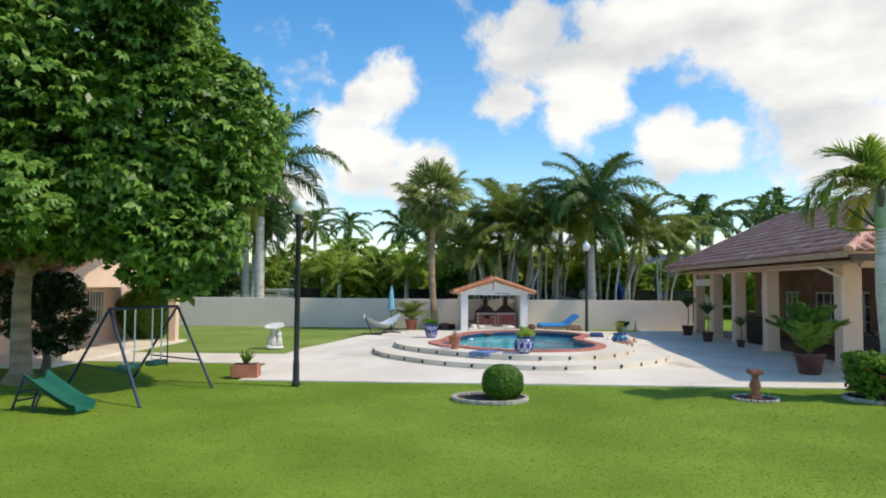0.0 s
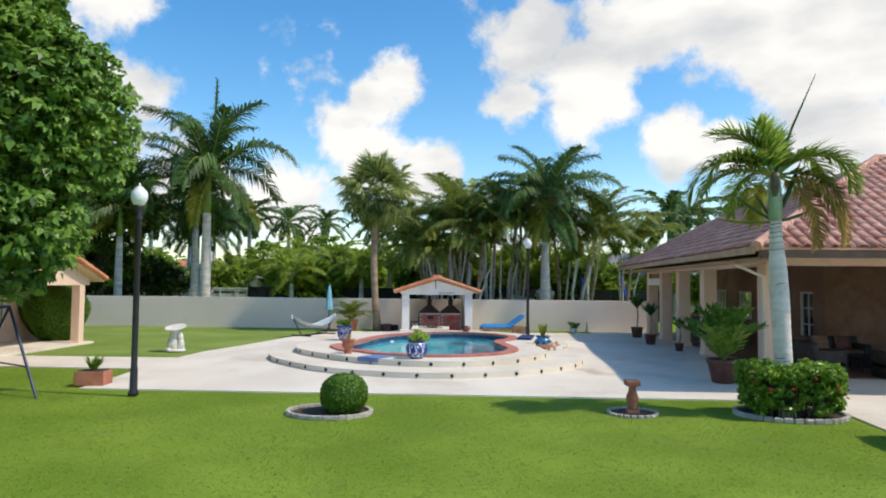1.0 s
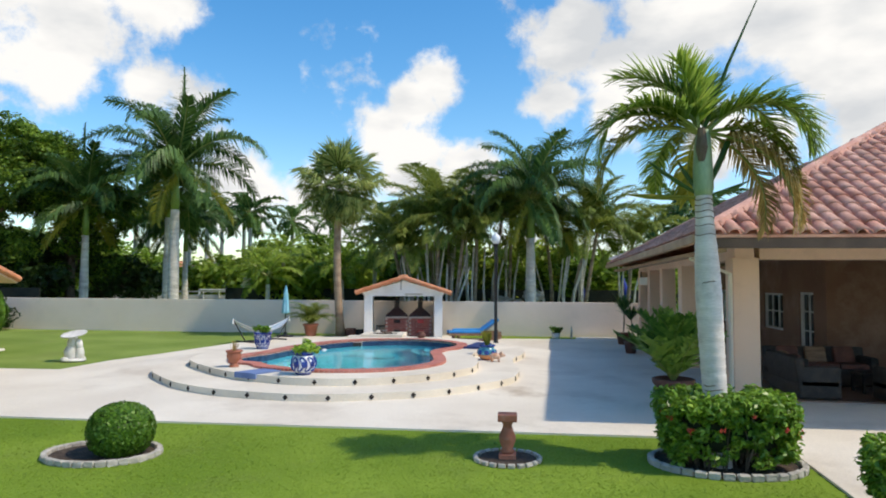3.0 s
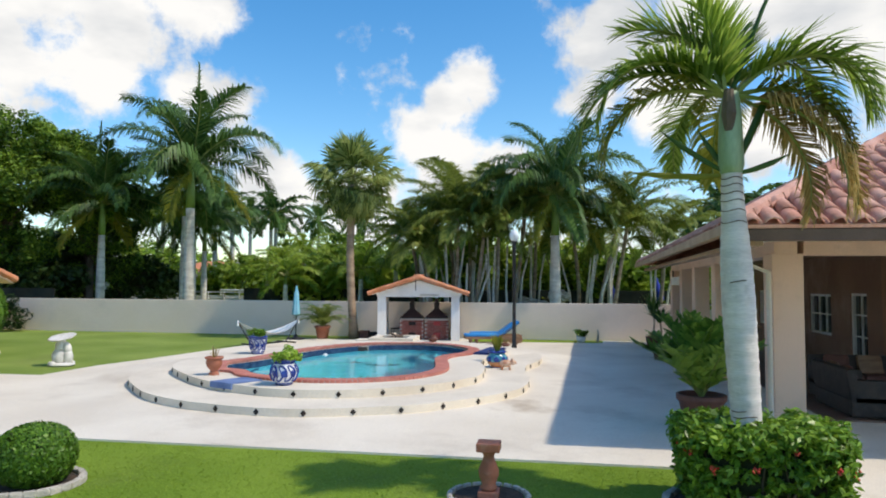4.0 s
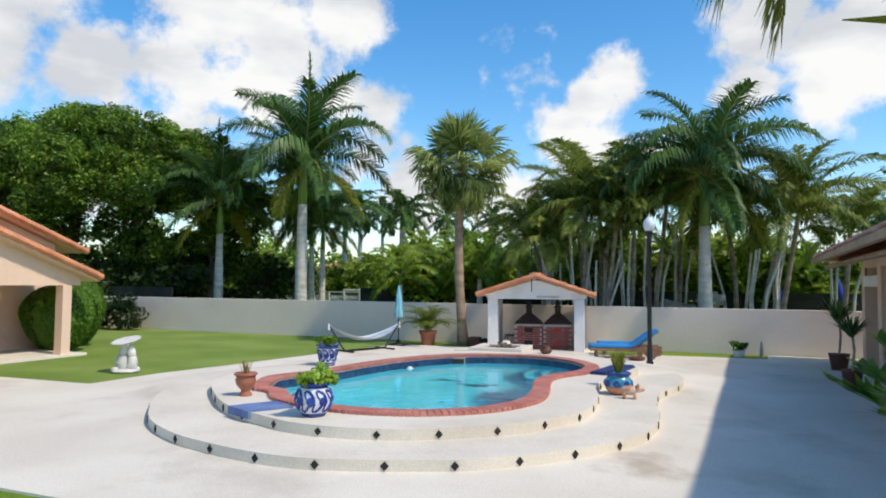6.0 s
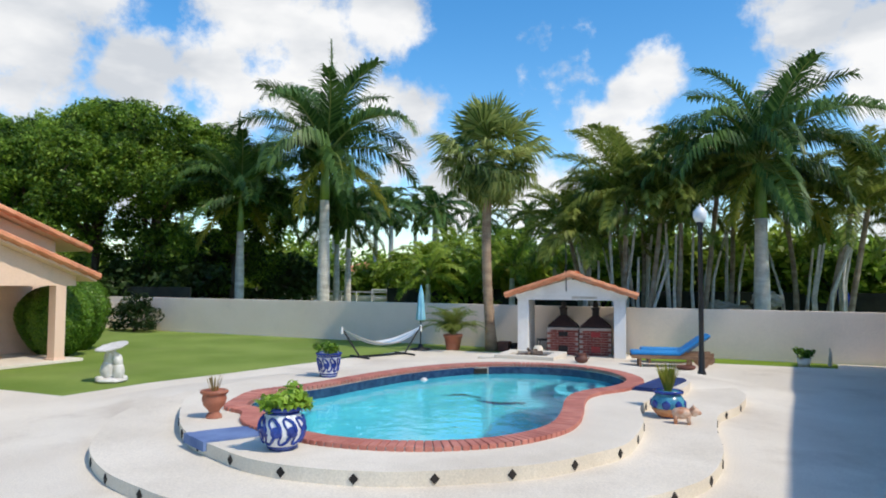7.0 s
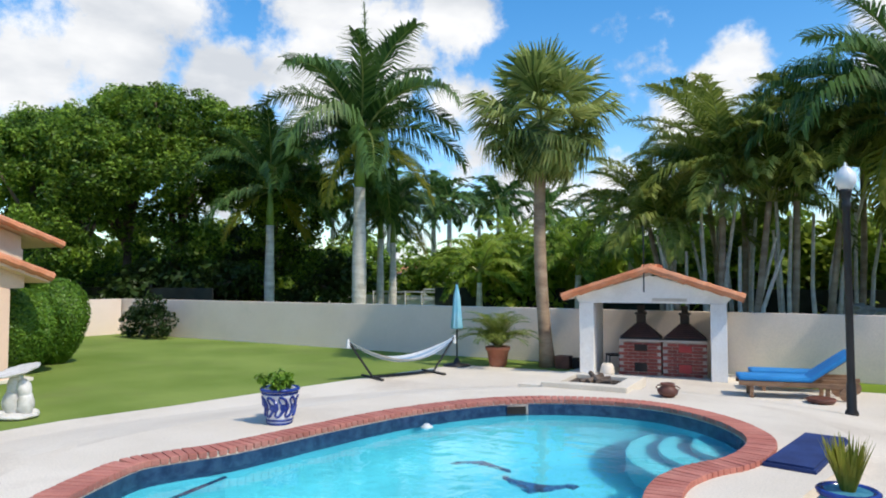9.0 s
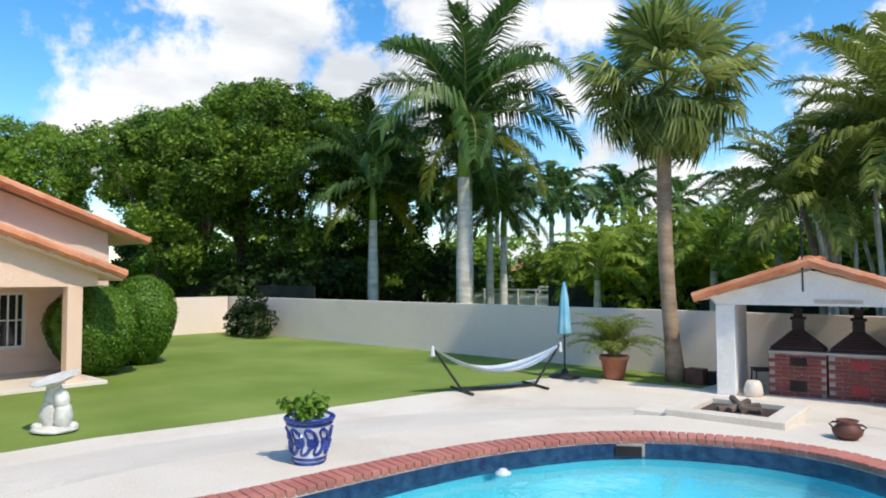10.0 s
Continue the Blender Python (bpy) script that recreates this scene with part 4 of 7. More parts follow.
def fan_mesh(name, material, petiole, R, seed, droop=0.5):
    """A fan leaf: stalk along +x, then a half disc of stiff folded blades with drooping tips."""
    r = np.random.default_rng(seed)
    bm = bmesh.new()
    tube(bm, [(0, 0, 0), (petiole * 0.6, 0, 0.03), (petiole, 0, 0)], [0.02, 0.015, 0.01], 4, False)
    k = len(bm.faces)
    me = bpy.data.meshes.new(name)
    bm.to_mesh(me)
    bm.free()
    vs = [v.co[:] for v in me.vertices]
    fs = [tuple(p.vertices) for p in me.polygons]
    bpy.data.meshes.remove(me)
    q = []
    o = np.array([petiole, 0, 0])
    for a in np.radians(np.linspace(-125, 125, 42)):
        ln = R * (0.72 + 0.28 * math.cos(a * 0.8)) * r.uniform(0.9, 1.06)
        d = np.array([math.cos(a), math.sin(a), 0.22 * math.cos(2 * a) + r.uniform(-0.08, 0.08)])
        sd = np.array([-math.sin(a), math.cos(a), r.choice([-0.6, 0.6])])
        w1, w2 = 0.026, 0.010
        b = o + d * ln * 0.62
        c = b + (d * 0.7 + np.array([0, 0, -1]) * droop * r.uniform(0.6, 1.4)) * ln * 0.42
        q.append((o - sd * 0.006, o + sd * 0.006, b + sd * w1, b - sd * w1))
        q.append((b - sd * w1, b + sd * w1, c + sd * w2 * 0.3, c - sd * w2 * 0.3))
    q = np.array(q)
    base = len(vs)
    vs += [tuple(v) for v in q.reshape(-1, 3)]
    fs += [(base + 4 * i, base + 4 * i + 1, base + 4 * i + 2, base + 4 * i + 3) for i in range(len(q))]
    me = mesh_from(name, vs, fs)
    me.materials.append(material)
    me.materials.append(RACHIS)
    me.polygons.foreach_set("material_index", [1] * k + [0] * len(q))
    return me


ROYAL = [frond_mesh("frond", FROND, 0.045, L=3.7, e0=76, bend=78, n=74, leaf=0.95, hang=0.9, width=0.042, seed=1),
         frond_mesh("frond", FROND, 0.045, L=4.0, e0=56, bend=108, n=78, leaf=1.0, hang=1.6, width=0.042, seed=2),
         frond_mesh("frond", FROND, 0.045, L=3.8, e0=32, bend=98, n=76, leaf=1.0, hang=2.0, width=0.042, seed=3),
         frond_mesh("frond", FROND, 0.045, L=3.4, e0=-5, bend=68, n=70, leaf=0.9, hang=1.8, width=0.042, seed=4)]
ROYAL_OLD = frond_mesh("frond", FROND_YELLOW, 0.045, L=2.8, e0=-25, bend=50, n=44, leaf=0.75, hang=1.3, width=0.055, seed=5)
SPEAR = frond_mesh("spear_frond", FROND, 0.04, L=4.0, e0=89, bend=8, n=60, leaf=0.5, hang=0.9, fwd=2.0, width=0.04, seed=6)
COCOS = [frond_mesh("frond", COCO, 0.035, L=3.7, e0=72, bend=78, n=66, leaf=0.8, hang=0.7, width=0.040, seed=11),
         frond_mesh("frond", COCO, 0.035, L=3.8, e0=48, bend=92, n=66, leaf=0.85, hang=1.0, width=0.040, seed=12),
         frond_mesh("frond", COCO, 0.035, L=3.5, e0=16, bend=84, n=56, leaf=0.85, hang=1.3, width=0.044, seed=13)]
FAR = [frond_mesh("frond", FROND, 0.05, L=3.3, e0=60, bend=80, n=20, leaf=0.85, hang=0.7, width=0.15, seed=21),
       frond_mesh("frond", FROND, 0.05, L=3.3, e0=25, bend=90, n=20, leaf=0.85, hang=0.9, width=0.15, seed=22),
       frond_mesh("frond", FROND, 0.05, L=3.0, e0=-15, bend=55, n=20, leaf=0.8, hang=1.1, width=0.15, seed=23)]
YOUNG = [frond_mesh("frond", LEAF_LIGHT, 0.04, L=3.3, e0=66, bend=85, n=26, leaf=0.8, hang=0.8, width=0.10, seed=24),
         frond_mesh("frond", LEAF_LIGHT, 0.04, L=3.3, e0=35, bend=95, n=26, leaf=0.8, hang=1.0, width=0.10, seed=25),
         frond_mesh("frond", LEAF_LIGHT, 0.04, L=3.0, e0=0, bend=60, n=26, leaf=0.8, hang=1.1, width=0.10, seed=26)]
FANS = [fan_mesh("fan_leaf", FAN, 0.95, 0.95, 31, 0.35), fan_mesh("fan_leaf", FAN, 0.95, 0.95, 32, 0.7), fan_mesh("fan_leaf", FAN, 0.85, 0.9, 33, 1.0)]
FAN_OLD = fan_mesh("fan_leaf", FROND_YELLOW, 0.7, 0.85, 34, 1.2)


def hang_fronds(parent, z, fam, rows, scale=1.0, seed=0, r0=0.1, xy=(0, 0)):
    """rows: (index in fam, count, extra tilt). Fronds spread by the golden angle."""
    r = np.random.default_rng(seed)
    a = r.uniform(0, 360)
    for idx, count, tilt in rows:
        for i in range(count):
            a += 137.5 + r.uniform(-14, 14)
            me = fam[idx] if isinstance(idx, int) else idx
            ob = new(me.name.split(".")[0], me)
            ob.parent = parent
            s = scale * r.uniform(0.88, 1.1)
            ob.matrix_local = pose(xy[0], xy[1], z, 0, 0, a) @ pose(r0, 0, 0, r.uniform(-14, 14), tilt + r.uniform(-8, 8), 0) @ Matrix.Diagonal((s, s, s, 1))


def trunk_profile(h, r0, r1, belly=0.0, lean=(0, 0), seg=14, curve=0.0):
    pts, rad = [], []
    for i in range(15):
        t = i / 14
        pts.append((lean[0] * t ** 1.6 + curve * math.sin(math.pi * t), lean[1] * t ** 1.6, h * t))
        rad.append((r0 * (1 - t) + r1 * t) * (1 + 0.35 * max(0, 0.12 - t) / 0.12) + belly * math.exp(-((t - 0.45) / 0.25) ** 2))
    bm = tubed(pts, rad, seg)
    for f in bm.faces:
        f.smooth = True
    return bm


def royal_palm(x, y, h, shaft, scale=1.0, seed=0, r=0.2, fam=None, label="tall royal palm with smooth grey trunk and green crownshaft", rows=None, lean=(0, 0), old=1, spear=True):
    p = thing("royal_palm", (x, y, 0), label=label, category="palm tree", group="royal palms")
    part("trunk", trunk_profile(h, r * 1.1, r * 0.82, r * 0.12, lean), PALE_BARK, p)
    bm = tubed([(lean[0], lean[1], h - 0.02), (lean[0], lean[1], h + shaft * 0.35), (lean[0] * 1.03, lean[1], h + shaft)], [r * 0.86, r * 0.8, r * 0.42], 12)
    for f in bm.faces:
        f.smooth = True
    part("crownshaft", bm, SHAFT, p)
    fam = fam or ROYAL
    hang_fronds(p, h + shaft * 0.93, fam, rows or [(0, 4, 0), (1, 5, 0), (2, 5, 0), (3, 4, 0)], scale, seed, 0.06, lean)
    if old:
        hang_fronds(p, h + shaft * 0.86, [ROYAL_OLD], [(0, old, 0)], scale, seed + 5, 0.08, lean)
    if spear:
        hang_fronds(p, h + shaft * 0.97, [SPEAR], [(0, 1, 0)], scale, seed + 9, 0.02, lean)
    return p


royal_palm(-11.4, 41.4, 6.2, 2.3, 1.45, 3, 0.27, old=2, rows=[(0, 5, 0), (1, 5, 0), (2, 4, 0), (3, 2, 0)])
royal_palm(-16.4, 41.2, 4.8, 1.8, 1.1, 8, 0.21, label="royal palm with drooping dark crown behind the wall", old=2)
royal_palm(7.6, 38.9, 4.45, 2.0, 1.1, 5, 0.23, label="royal palm with full dark crown and yellow-green crownshaft", old=3, spear=False, rows=[(0, 6, 0), (1, 8, 0), (2, 7, 0), (3, 5, 0)])
royal_palm(-13.0, 43.6, 6.0, 1.8, 1.05, 14, 0.2, old=1)
royal_palm(-14.1, 46.5, 4.4, 1.4, 0.85, 15, 0.17, old=1)
royal_palm(-13.6, 46.9, 4.2, 1.4, 0.85, 16, 0.17, old=1)
r_ = np.random.default_rng(41)
FARPALMS = [(-28.2, 65.6, 8.5), (-25.5, 63, 6.8), (-23.2, 66, 7.6), (-20.5, 64, 7.0), (-18.2, 68, 7.4), (-31.5, 60, 7.5), (-34, 66, 8.2), (-15.5, 72, 7.0), (-13.3, 79, 7.6),
            (-21.8, 75, 7.8), (-26.5, 80, 8.5), (-6, 70, 6.4), (-2.5, 62, 5.8), (26, 62, 7.0), (29.5, 66, 7.6), (33, 60, 6.6), (17.5, 52, 5.6), (37, 64, 7), (20.5, 58, 6.2), (-38, 58, 8.6), (-43, 60, 9.0)]
for i, (x, y, h) in enumerate(FARPALMS):
    royal_palm(x, y, h, 1.5, 1.0 + 0.15 * r_.random(), 50 + i, 0.22, FAR, "distant royal palm beyond the garden wall", [(0, 4, 0), (1, 6, 0), (2, 5, 0)], old=0, spear=False)


for i, (x, y, h) in enumerate(((-9.0, 47.5, 2.7), (-7.2, 44.2, 2.2), (-5.1, 46.5, 3.0), (-3.0, 44.6, 2.5), (-8.4, 50.0, 3.6), (-1.6, 47.0, 3.2))):
    royal_palm(x, y, h, 0.5, 0.78, 90 + i, 0.14, YOUNG, "young feather palm beyond the garden wall", [(0, 5, 0), (1, 6, 0), (2, 4, 0)], old=1, spear=False)


def sabal_palm(x, y, h):
    p = thing("sabal_palm", (x, y, 0), label="sabal palm with rough brown trunk and fan leaves", category="palm tree")
    part("trunk", trunk_profile(h, 0.17, 0.15, 0.0, (-0.12, 0.0), curve=-0.16), SABAL_BARK, p)
    hang_fronds(p, h + 0.15, FANS, [(0, 5, -68), (0, 7, -44), (1, 8, -20), (1, 9, 2), (2, 9, 24), (2, 9, 46), (2, 8, 66)], 1.18, 3, 0.05, (-0.12, 0))
    hang_fronds(p, h - 0.05, [FAN_OLD], [(0, 7, 74)], 1.0, 6, 0.05, (-0.12, 0))
    return p


sabal_palm(-0.62, 35.75, 6.4)


def coconut_palm(x, y, h, scale, seed, lean):
    p = thing("coconut_palm", (x, y, 0), label="slender coconut palm with arching yellow-green fronds", category="palm tree", group="coconut palms")
    part("trunk", trunk_profile(h, 0.11, 0.08, 0, lean, 10, 0.1), BARK, p)
    hang_fronds(p, h, COCOS, [(0, 6, 0), (1, 7, 0), (2, 5, 0)], scale, seed, 0.05, lean)
    r = np.random.default_rng(seed)
    for k in range(3):
        a, hh = r.uniform(-1, 1), h * r.uniform(0.7, 0.95)
        part("stem", tubed([(0.3 * a, 0.2 * k - 0.2, 0), (0.5 * a, 0.2 * k - 0.2, hh * 0.5), (0.9 * a + 0.5 * lean[0], 0.2 * k - 0.2, hh)], [0.075, 0.055, 0.04], 8), PALE_BARK, p)


for i, (x, y, h, s, lx, ly) in enumerate([(2.0, 38.9, 3.0, 0.74, -0.4, 0), (3.0, 39.2, 4.5, 0.8, 0.2, 0), (3.9, 39.0, 3.6, 0.75, 0.5, 0.1), (4.8, 39.8, 4.4, 0.82, 0.2, 0.2), (1.2, 40.6, 3.4, 0.76, -0.5, 0.2),
                                          (5.6, 40.6, 4.8, 0.85, 0.6, 0), (3.4, 41.4, 5.2, 0.85, 0, 0), (9.4, 40.2, 3.8, 0.8, 0.9, 0), (10.2, 41.5, 4.4, 0.85, 0.8, 0), (8.7, 42.5, 4.2, 0.8, -0.3, 0),
                                          (2.4, 43.0, 4.6, 0.8, -0.3, 0), (6.4, 43.5, 5.0, 0.85, 0.2, 0), (12.5, 43, 3.6, 0.8, 0.4, 0)]):
    coconut_palm(x, y, h + 0.8, s * 1.12, 70 + i, (lx, ly))


def front_palm():
    """The bottle-trunked palm in the clipped bed."""
    p = thing("bottle_palm", (9.64, 15.85, 0), label="stout palm with pale ringed trunk and arching feather fronds", category="palm tree")
    pts, rad = [], []
    for i in range(110):
        t = i / 109
        pts.append((-0.15 * t ** 1.5 - 0.03 * math.sin(math.pi * t), 0, 3.44 * t))
        rad.append(float(np.interp(t, (0, 0.12, 0.35, 0.62, 0.75, 0.88, 1.0), (0.155, 0.138, 0.148, 0.160, 0.147, 0.115, 0.10))) + (0.006 if i % 4 == 0 else 0.0))
    bm = tubed(pts, rad, 20)
    for f in bm.faces:
        f.smooth = True
    part("trunk", bm, RING_BARK, p)
    for k, z in enumerate((0.98, 1.04, 2.32, 2.92, 3.04, 3.14, 3.22, 3.30, 3.37)):
        t = z / 3.44
        x = -0.15 * t ** 1.5 - 0.03 * math.sin(math.pi * t)
        r = float(np.interp(t, (0, 0.12, 0.35, 0.62, 0.75, 0.88, 1.0), (0.155, 0.138, 0.148, 0.160, 0.147, 0.115, 0.10))) + 0.003
        a0, a1 = ((200, 300), (195, 260), (230, 290))[k % 3] if z < 2.5 else (150, 390)
        bm = tubed([(x + r * math.cos(radians(a)), r * math.sin(radians(a)), z + 0.012 * math.sin(a * 0.05)) for a in np.linspace(a0, a1, 14)], [0.002] + [0.006] * 12 + [0.002], 5)
        part("leaf_scar", bm, BROWN_BARK, p, "dark leaf scar round the trunk")
    X = -0.15
    bm = tubed([(X, 0, 3.40), (X, 0, 3.52), (X, 0, 3.75), (X, 0, 4.03), (X + 0.01, 0, 4.27)], [0.10, 0.128, 0.122, 0.108, 0.08], 16)
    for f in bm.faces:
        f.smooth = True
    part("crownshaft", bm, SHAFT_BLUE, p)
    part("old_sheath", tubed([(X - 0.03, -0.07, 3.85), (X - 0.03, -0.075, 4.03), (X - 0.02, -0.05, 4.28)], [0.05, 0.075, 0.05], 10), BROWN_BARK, p, "brown dry leaf sheath")
    high = frond_mesh("frond", FROND_FRESH, 0.034, L=1.55, e0=74, bend=92, n=58, leaf=0.66, hang=0.25, width=0.030, seed=61)
    arch = frond_mesh("frond", FROND_FRESH, 0.036, L=2.25, e0=34, bend=138, n=84, leaf=0.62, hang=0.45, width=0.030, seed=62)
    bow = frond_mesh("frond", FROND_FRESH, 0.036, L=1.95, e0=52, bend=150, n=78, leaf=0.66, hang=0.5, width=0.030, seed=63)
    dry = frond_mesh("frond", DEAD, 0.03, L=2.0, e0=0, bend=92, n=90, leaf=0.56, hang=1.3, width=0.026, seed=64)
    pale = frond_mesh("frond", FROND_YELLOW, 0.034, L=1.75, e0=20, bend=120, n=74, leaf=0.58, hang=0.9, width=0.028, seed=66)
    fresh = frond_mesh("frond", FROND_FRESH, 0.03, L=1.0, e0=84, bend=34, n=44, leaf=0.5, hang=0.15, width=0.028, seed=65)
    for me, az, tilt, s in ((high, 176, 0, 1.0), (high, 150, -4, 0.9), (fresh, 205, 0, 1.1), (fresh, 60, 4, 0.95), (arch, 184, 0, 1.0), (arch, 200, -6, 0.92), (pale, 172, 0, 1.05),
                            (bow, 2, 0, 1.0), (bow, -20, 6, 0.95), (bow, 24, -4, 0.9), (pale, 350, 8, 0.95), (dry, 0, 8, 1.0), (dry, 340, 14, 0.95), (dry, 16, 20, 0.9), (pale, 88, 10, 0.9), (arch, 112, 10, 0.75)):
        ob = new("frond", me)
        ob.parent = p
        ob.matrix_local = pose(X, 0, 4.23, 0, 0, az) @ pose(0.05, 0, 0, 0, tilt, 0) @ Matrix.Diagonal((s * 0.9, s * 0.9, s * 0.9, 1))
    part("spear", tubed([(X, 0, 4.23), (X + 0.32, 0, 5.1), (X + 0.74, 0, 6.05)], [0.03, 0.022, 0.005], 6), FROND, p, "unopened dark spear leaf")
    for az, e, ln, w_ in ((182, 3, 0.95, 0.034), (176, 36, 0.78, 0.030), (165, 58, 0.52, 0.03), (8, 66, 1.15, 0.04), (350, 20, 0.5, 0.03)):
        d = Vector((math.cos(radians(az)) * math.cos(radians(e)), math.sin(radians(az)) * math.cos(radians(e)), math.sin(radians(e))))
        o = Vector((X, 0, 3.40)) + d * 0.08
        part("flower_spathe", tubed([o, o + d * ln * 0.3 - Vector((0, 0, 0.02)), o + d * ln * 0.65 - Vector((0, 0, 0.02)), o + d * ln], [0.02, w_, w_, 0.003], 8), FROND_YELLOW if e < 10 else FROND, p)


front_palm()


def leaf_cloud(centers, radii, per, size, seed, flat=0.5, droop=0.25):
    """Leaf quads in clumps; returns (n, 4, 3)."""
    r = np.random.default_rng(seed)
    C = np.repeat(np.array(centers), per, 0)
    R = np.repeat(np.array(radii), per)
    n = len(C)
    d = r.normal(size=(n, 3))
    d /= np.linalg.norm(d, axis=1)[:, None]
    pos = C + d * (R * r.uniform(0.35, 1.0, n) ** 0.6)[:, None] * np.array([1, 1, 0.75])
    nrm = d * 0.6 + r.normal(size=(n, 3)) * 0.55 + np.array([0, 0, 0.7])
    nrm /= np.linalg.norm(nrm, axis=1)[:, None]
    a = np.cross(nrm, r.normal(size=(n, 3)))
    a /= np.linalg.norm(a, axis=1)[:, None]
    b = np.cross(nrm, a)
    s = size * r.uniform(0.7, 1.3, n)[:, None]
    return np.stack([pos - a * s, pos - b * s * flat + nrm * s * 0.12, pos + a * s - nrm * s * droop, pos + b * s * flat + nrm * s * 0.12], 1)


def lumpy_shell(n, lobes, seed, zmin=-9, fill=0.25):
    """Clump centres near the surface of a union of ellipsoids (cx, cy, cz, rx, ry, rz)."""
    r = np.random.default_rng(seed)
    L = np.array(lobes, float)
    wgt = (L[:, 3] * L[:, 5]) ** 1.0
    out = []
    while len(out) < n:
        k = r.choice(len(L), p=wgt / wgt.sum())
        d = r.normal(size=3)
        d /= np.linalg.norm(d)
        q = 1.0 if r.random() > fill else r.uniform(0.45, 1.0)
        p = L[k, :3] + d * L[k, 3:] * q * r.uniform(0.88, 1.05)
        if p[2] < zmin:
            continue
        inside = (((p - L[:, :3]) / L[:, 3:]) ** 2).sum(1) < 0.62
        inside[k] = False
        if inside.any() and r.random() < 0.85:
            continue
        out.append(p)
    return out


def broad_tree(name, x, y, trunk_h, lobes, clumps, per, size, material, seed, label, clump_r=0.45, trunk_r=0.22, zmin=0.6, limbs=7, bark=None):
    t = thing(name, (x, y, 0), label=label, category="tree")
    r = np.random.default_rng(seed)
    bm = bmesh.new()
    tube(bm, [(0, 0, 0), (0.03, 0.0, 0.35), (-0.02, 0.02, trunk_h * 0.6), (0.05, 0.05, trunk_h)], [trunk_r * 1.5, trunk_r, trunk_r * 0.85, trunk_r * 0.7], 12)
    for i in range(limbs):
        lb = lobes[i % len(lobes)]
        end = Vector((lb[0] + r.uniform(-0.5, 0.5) * lb[3], lb[1] + r.uniform(-0.5, 0.5) * lb[4], lb[2] + r.uniform(-0.3, 0.4) * lb[5]))
        st = Vector((0.03, 0.03, trunk_h * r.uniform(0.75, 1.0)))
        mid = st.lerp(end, 0.5) + Vector((0, 0, 0.4))
        tube(bm, [st, st.lerp(mid, 0.5), mid, end], [trunk_r * 0.55, trunk_r * 0.42, trunk_r * 0.28, 0.03], 7)
    part("trunk", bm, bark or BROWN_BARK, t, smooth=True)
    cs = lumpy_shell(clumps, lobes, seed, zmin)
    q = leaf_cloud(cs, np.random.default_rng(seed + 1).uniform(0.6, 1.25, len(cs)) * clump_r, per, size, seed + 2)
    link_mesh("crown", quads_mesh("crown", q), material, t)
    return t


def shade_tree():
    """The big tree over the swing: rosettes of drooping leaflets on the outside of a lumpy crown."""
    t = thing("shade_tree", (-8.7, 16.6, 0), label="large shade tree with dense bright green foliage", category="tree")
    lobes = [(0.3, 0, 6.4, 4.2, 3.6, 3.6), (3.4, 0.2, 5.6, 2.3, 2.4, 2.2), (-2.8, 0.5, 6.6, 3.2, 3.0, 3.2), (3.6, -0.3, 3.3, 1.5, 1.6, 1.25), (1.0, 0.2, 8.7, 3.0, 2.6, 2.4), (1.9, -0.8, 4.2, 2.4, 1.6, 1.3), (-1.0, -2.5, 4.8, 2.4, 1.6, 1.8)]
    r = np.random.default_rng(101)
    lobes += [(r.uniform(-3, 4.2), r.uniform(-3.2, 0.2), r.uniform(3.4, 9.5), r.uniform(0.7, 1.3), r.uniform(0.7, 1.2), r.uniform(0.5, 0.9)) for k in range(16)]
    bm = bmesh.new()
    tube(bm, [(0, 0, 0), (0.04, 0, 0.3), (-0.02, 0.02, 1.9), (0.05, 0.05, 3.0)], [0.36, 0.22, 0.18, 0.16], 12)
    for i in range(12):
        lb = lobes[i % 7]
        end = Vector((lb[0] + r.uniform(-0.5, 0.5) * lb[3], lb[1] + r.uniform(-0.5, 0.5) * lb[4], lb[2] + r.uniform(-0.3, 0.4) * lb[5]))
        st = Vector((0.03, 0.03, 3.0 * r.uniform(0.75, 1.0)))
        mid = st.lerp(end, 0.5) + Vector((0, 0, 0.4))
        tube(bm, [st, st.lerp(mid, 0.5), mid, end], [0.13, 0.10, 0.07, 0.03], 7)
    part("trunk", bm, SABAL_BARK, t, smooth=True)
    C = np.array(lumpy_shell(10500, lobes, 101, 2.0, 0.30))
    n = len(C)
    up = r.normal(size=(n, 3)) * 0.35 + np.array([0, -0.25, 0.9]) + (C - np.array([0.3, 0, 5.5])) * 0.09
    up /= np.linalg.norm(up, axis=1)[:, None]
    u = np.cross(up, r.normal(size=(n, 3)))
    u /= np.linalg.norm(u, axis=1)[:, None]
    v = np.cross(up, u)
    quads = []
    size = r.uniform(0.13, 0.23, n)[:, None]
    for k in range(8):
        a = 2 * math.pi * k / 8 + r.uniform(-0.25, 0.25, n)[:, None]
        d = u * np.cos(a) + v * np.sin(a)
        w_ = np.cross(d, up) * size * 0.30
        ln = size * r.uniform(0.8, 1.15, n)[:, None]
        mid = C + d * ln * 0.55 + up * ln * 0.12
        quads.append(np.stack([C + d * 0.02, mid + w_, C + d * ln - up * ln * 0.35, mid - w_], 1))
    inner = lumpy_shell(1100, [(a, b, c, d * 0.86, e * 0.86, f * 0.86) for a, b, c, d, e, f in lobes[:7]], 102, 2.2, 0.5)
    quads.append(leaf_cloud(inner, r.uniform(0.35, 0.7, len(inner)), 40, 0.13, 103))
    link_mesh("crown", quads_mesh("crown", np.concatenate(quads)), LEAF_TREE, t)


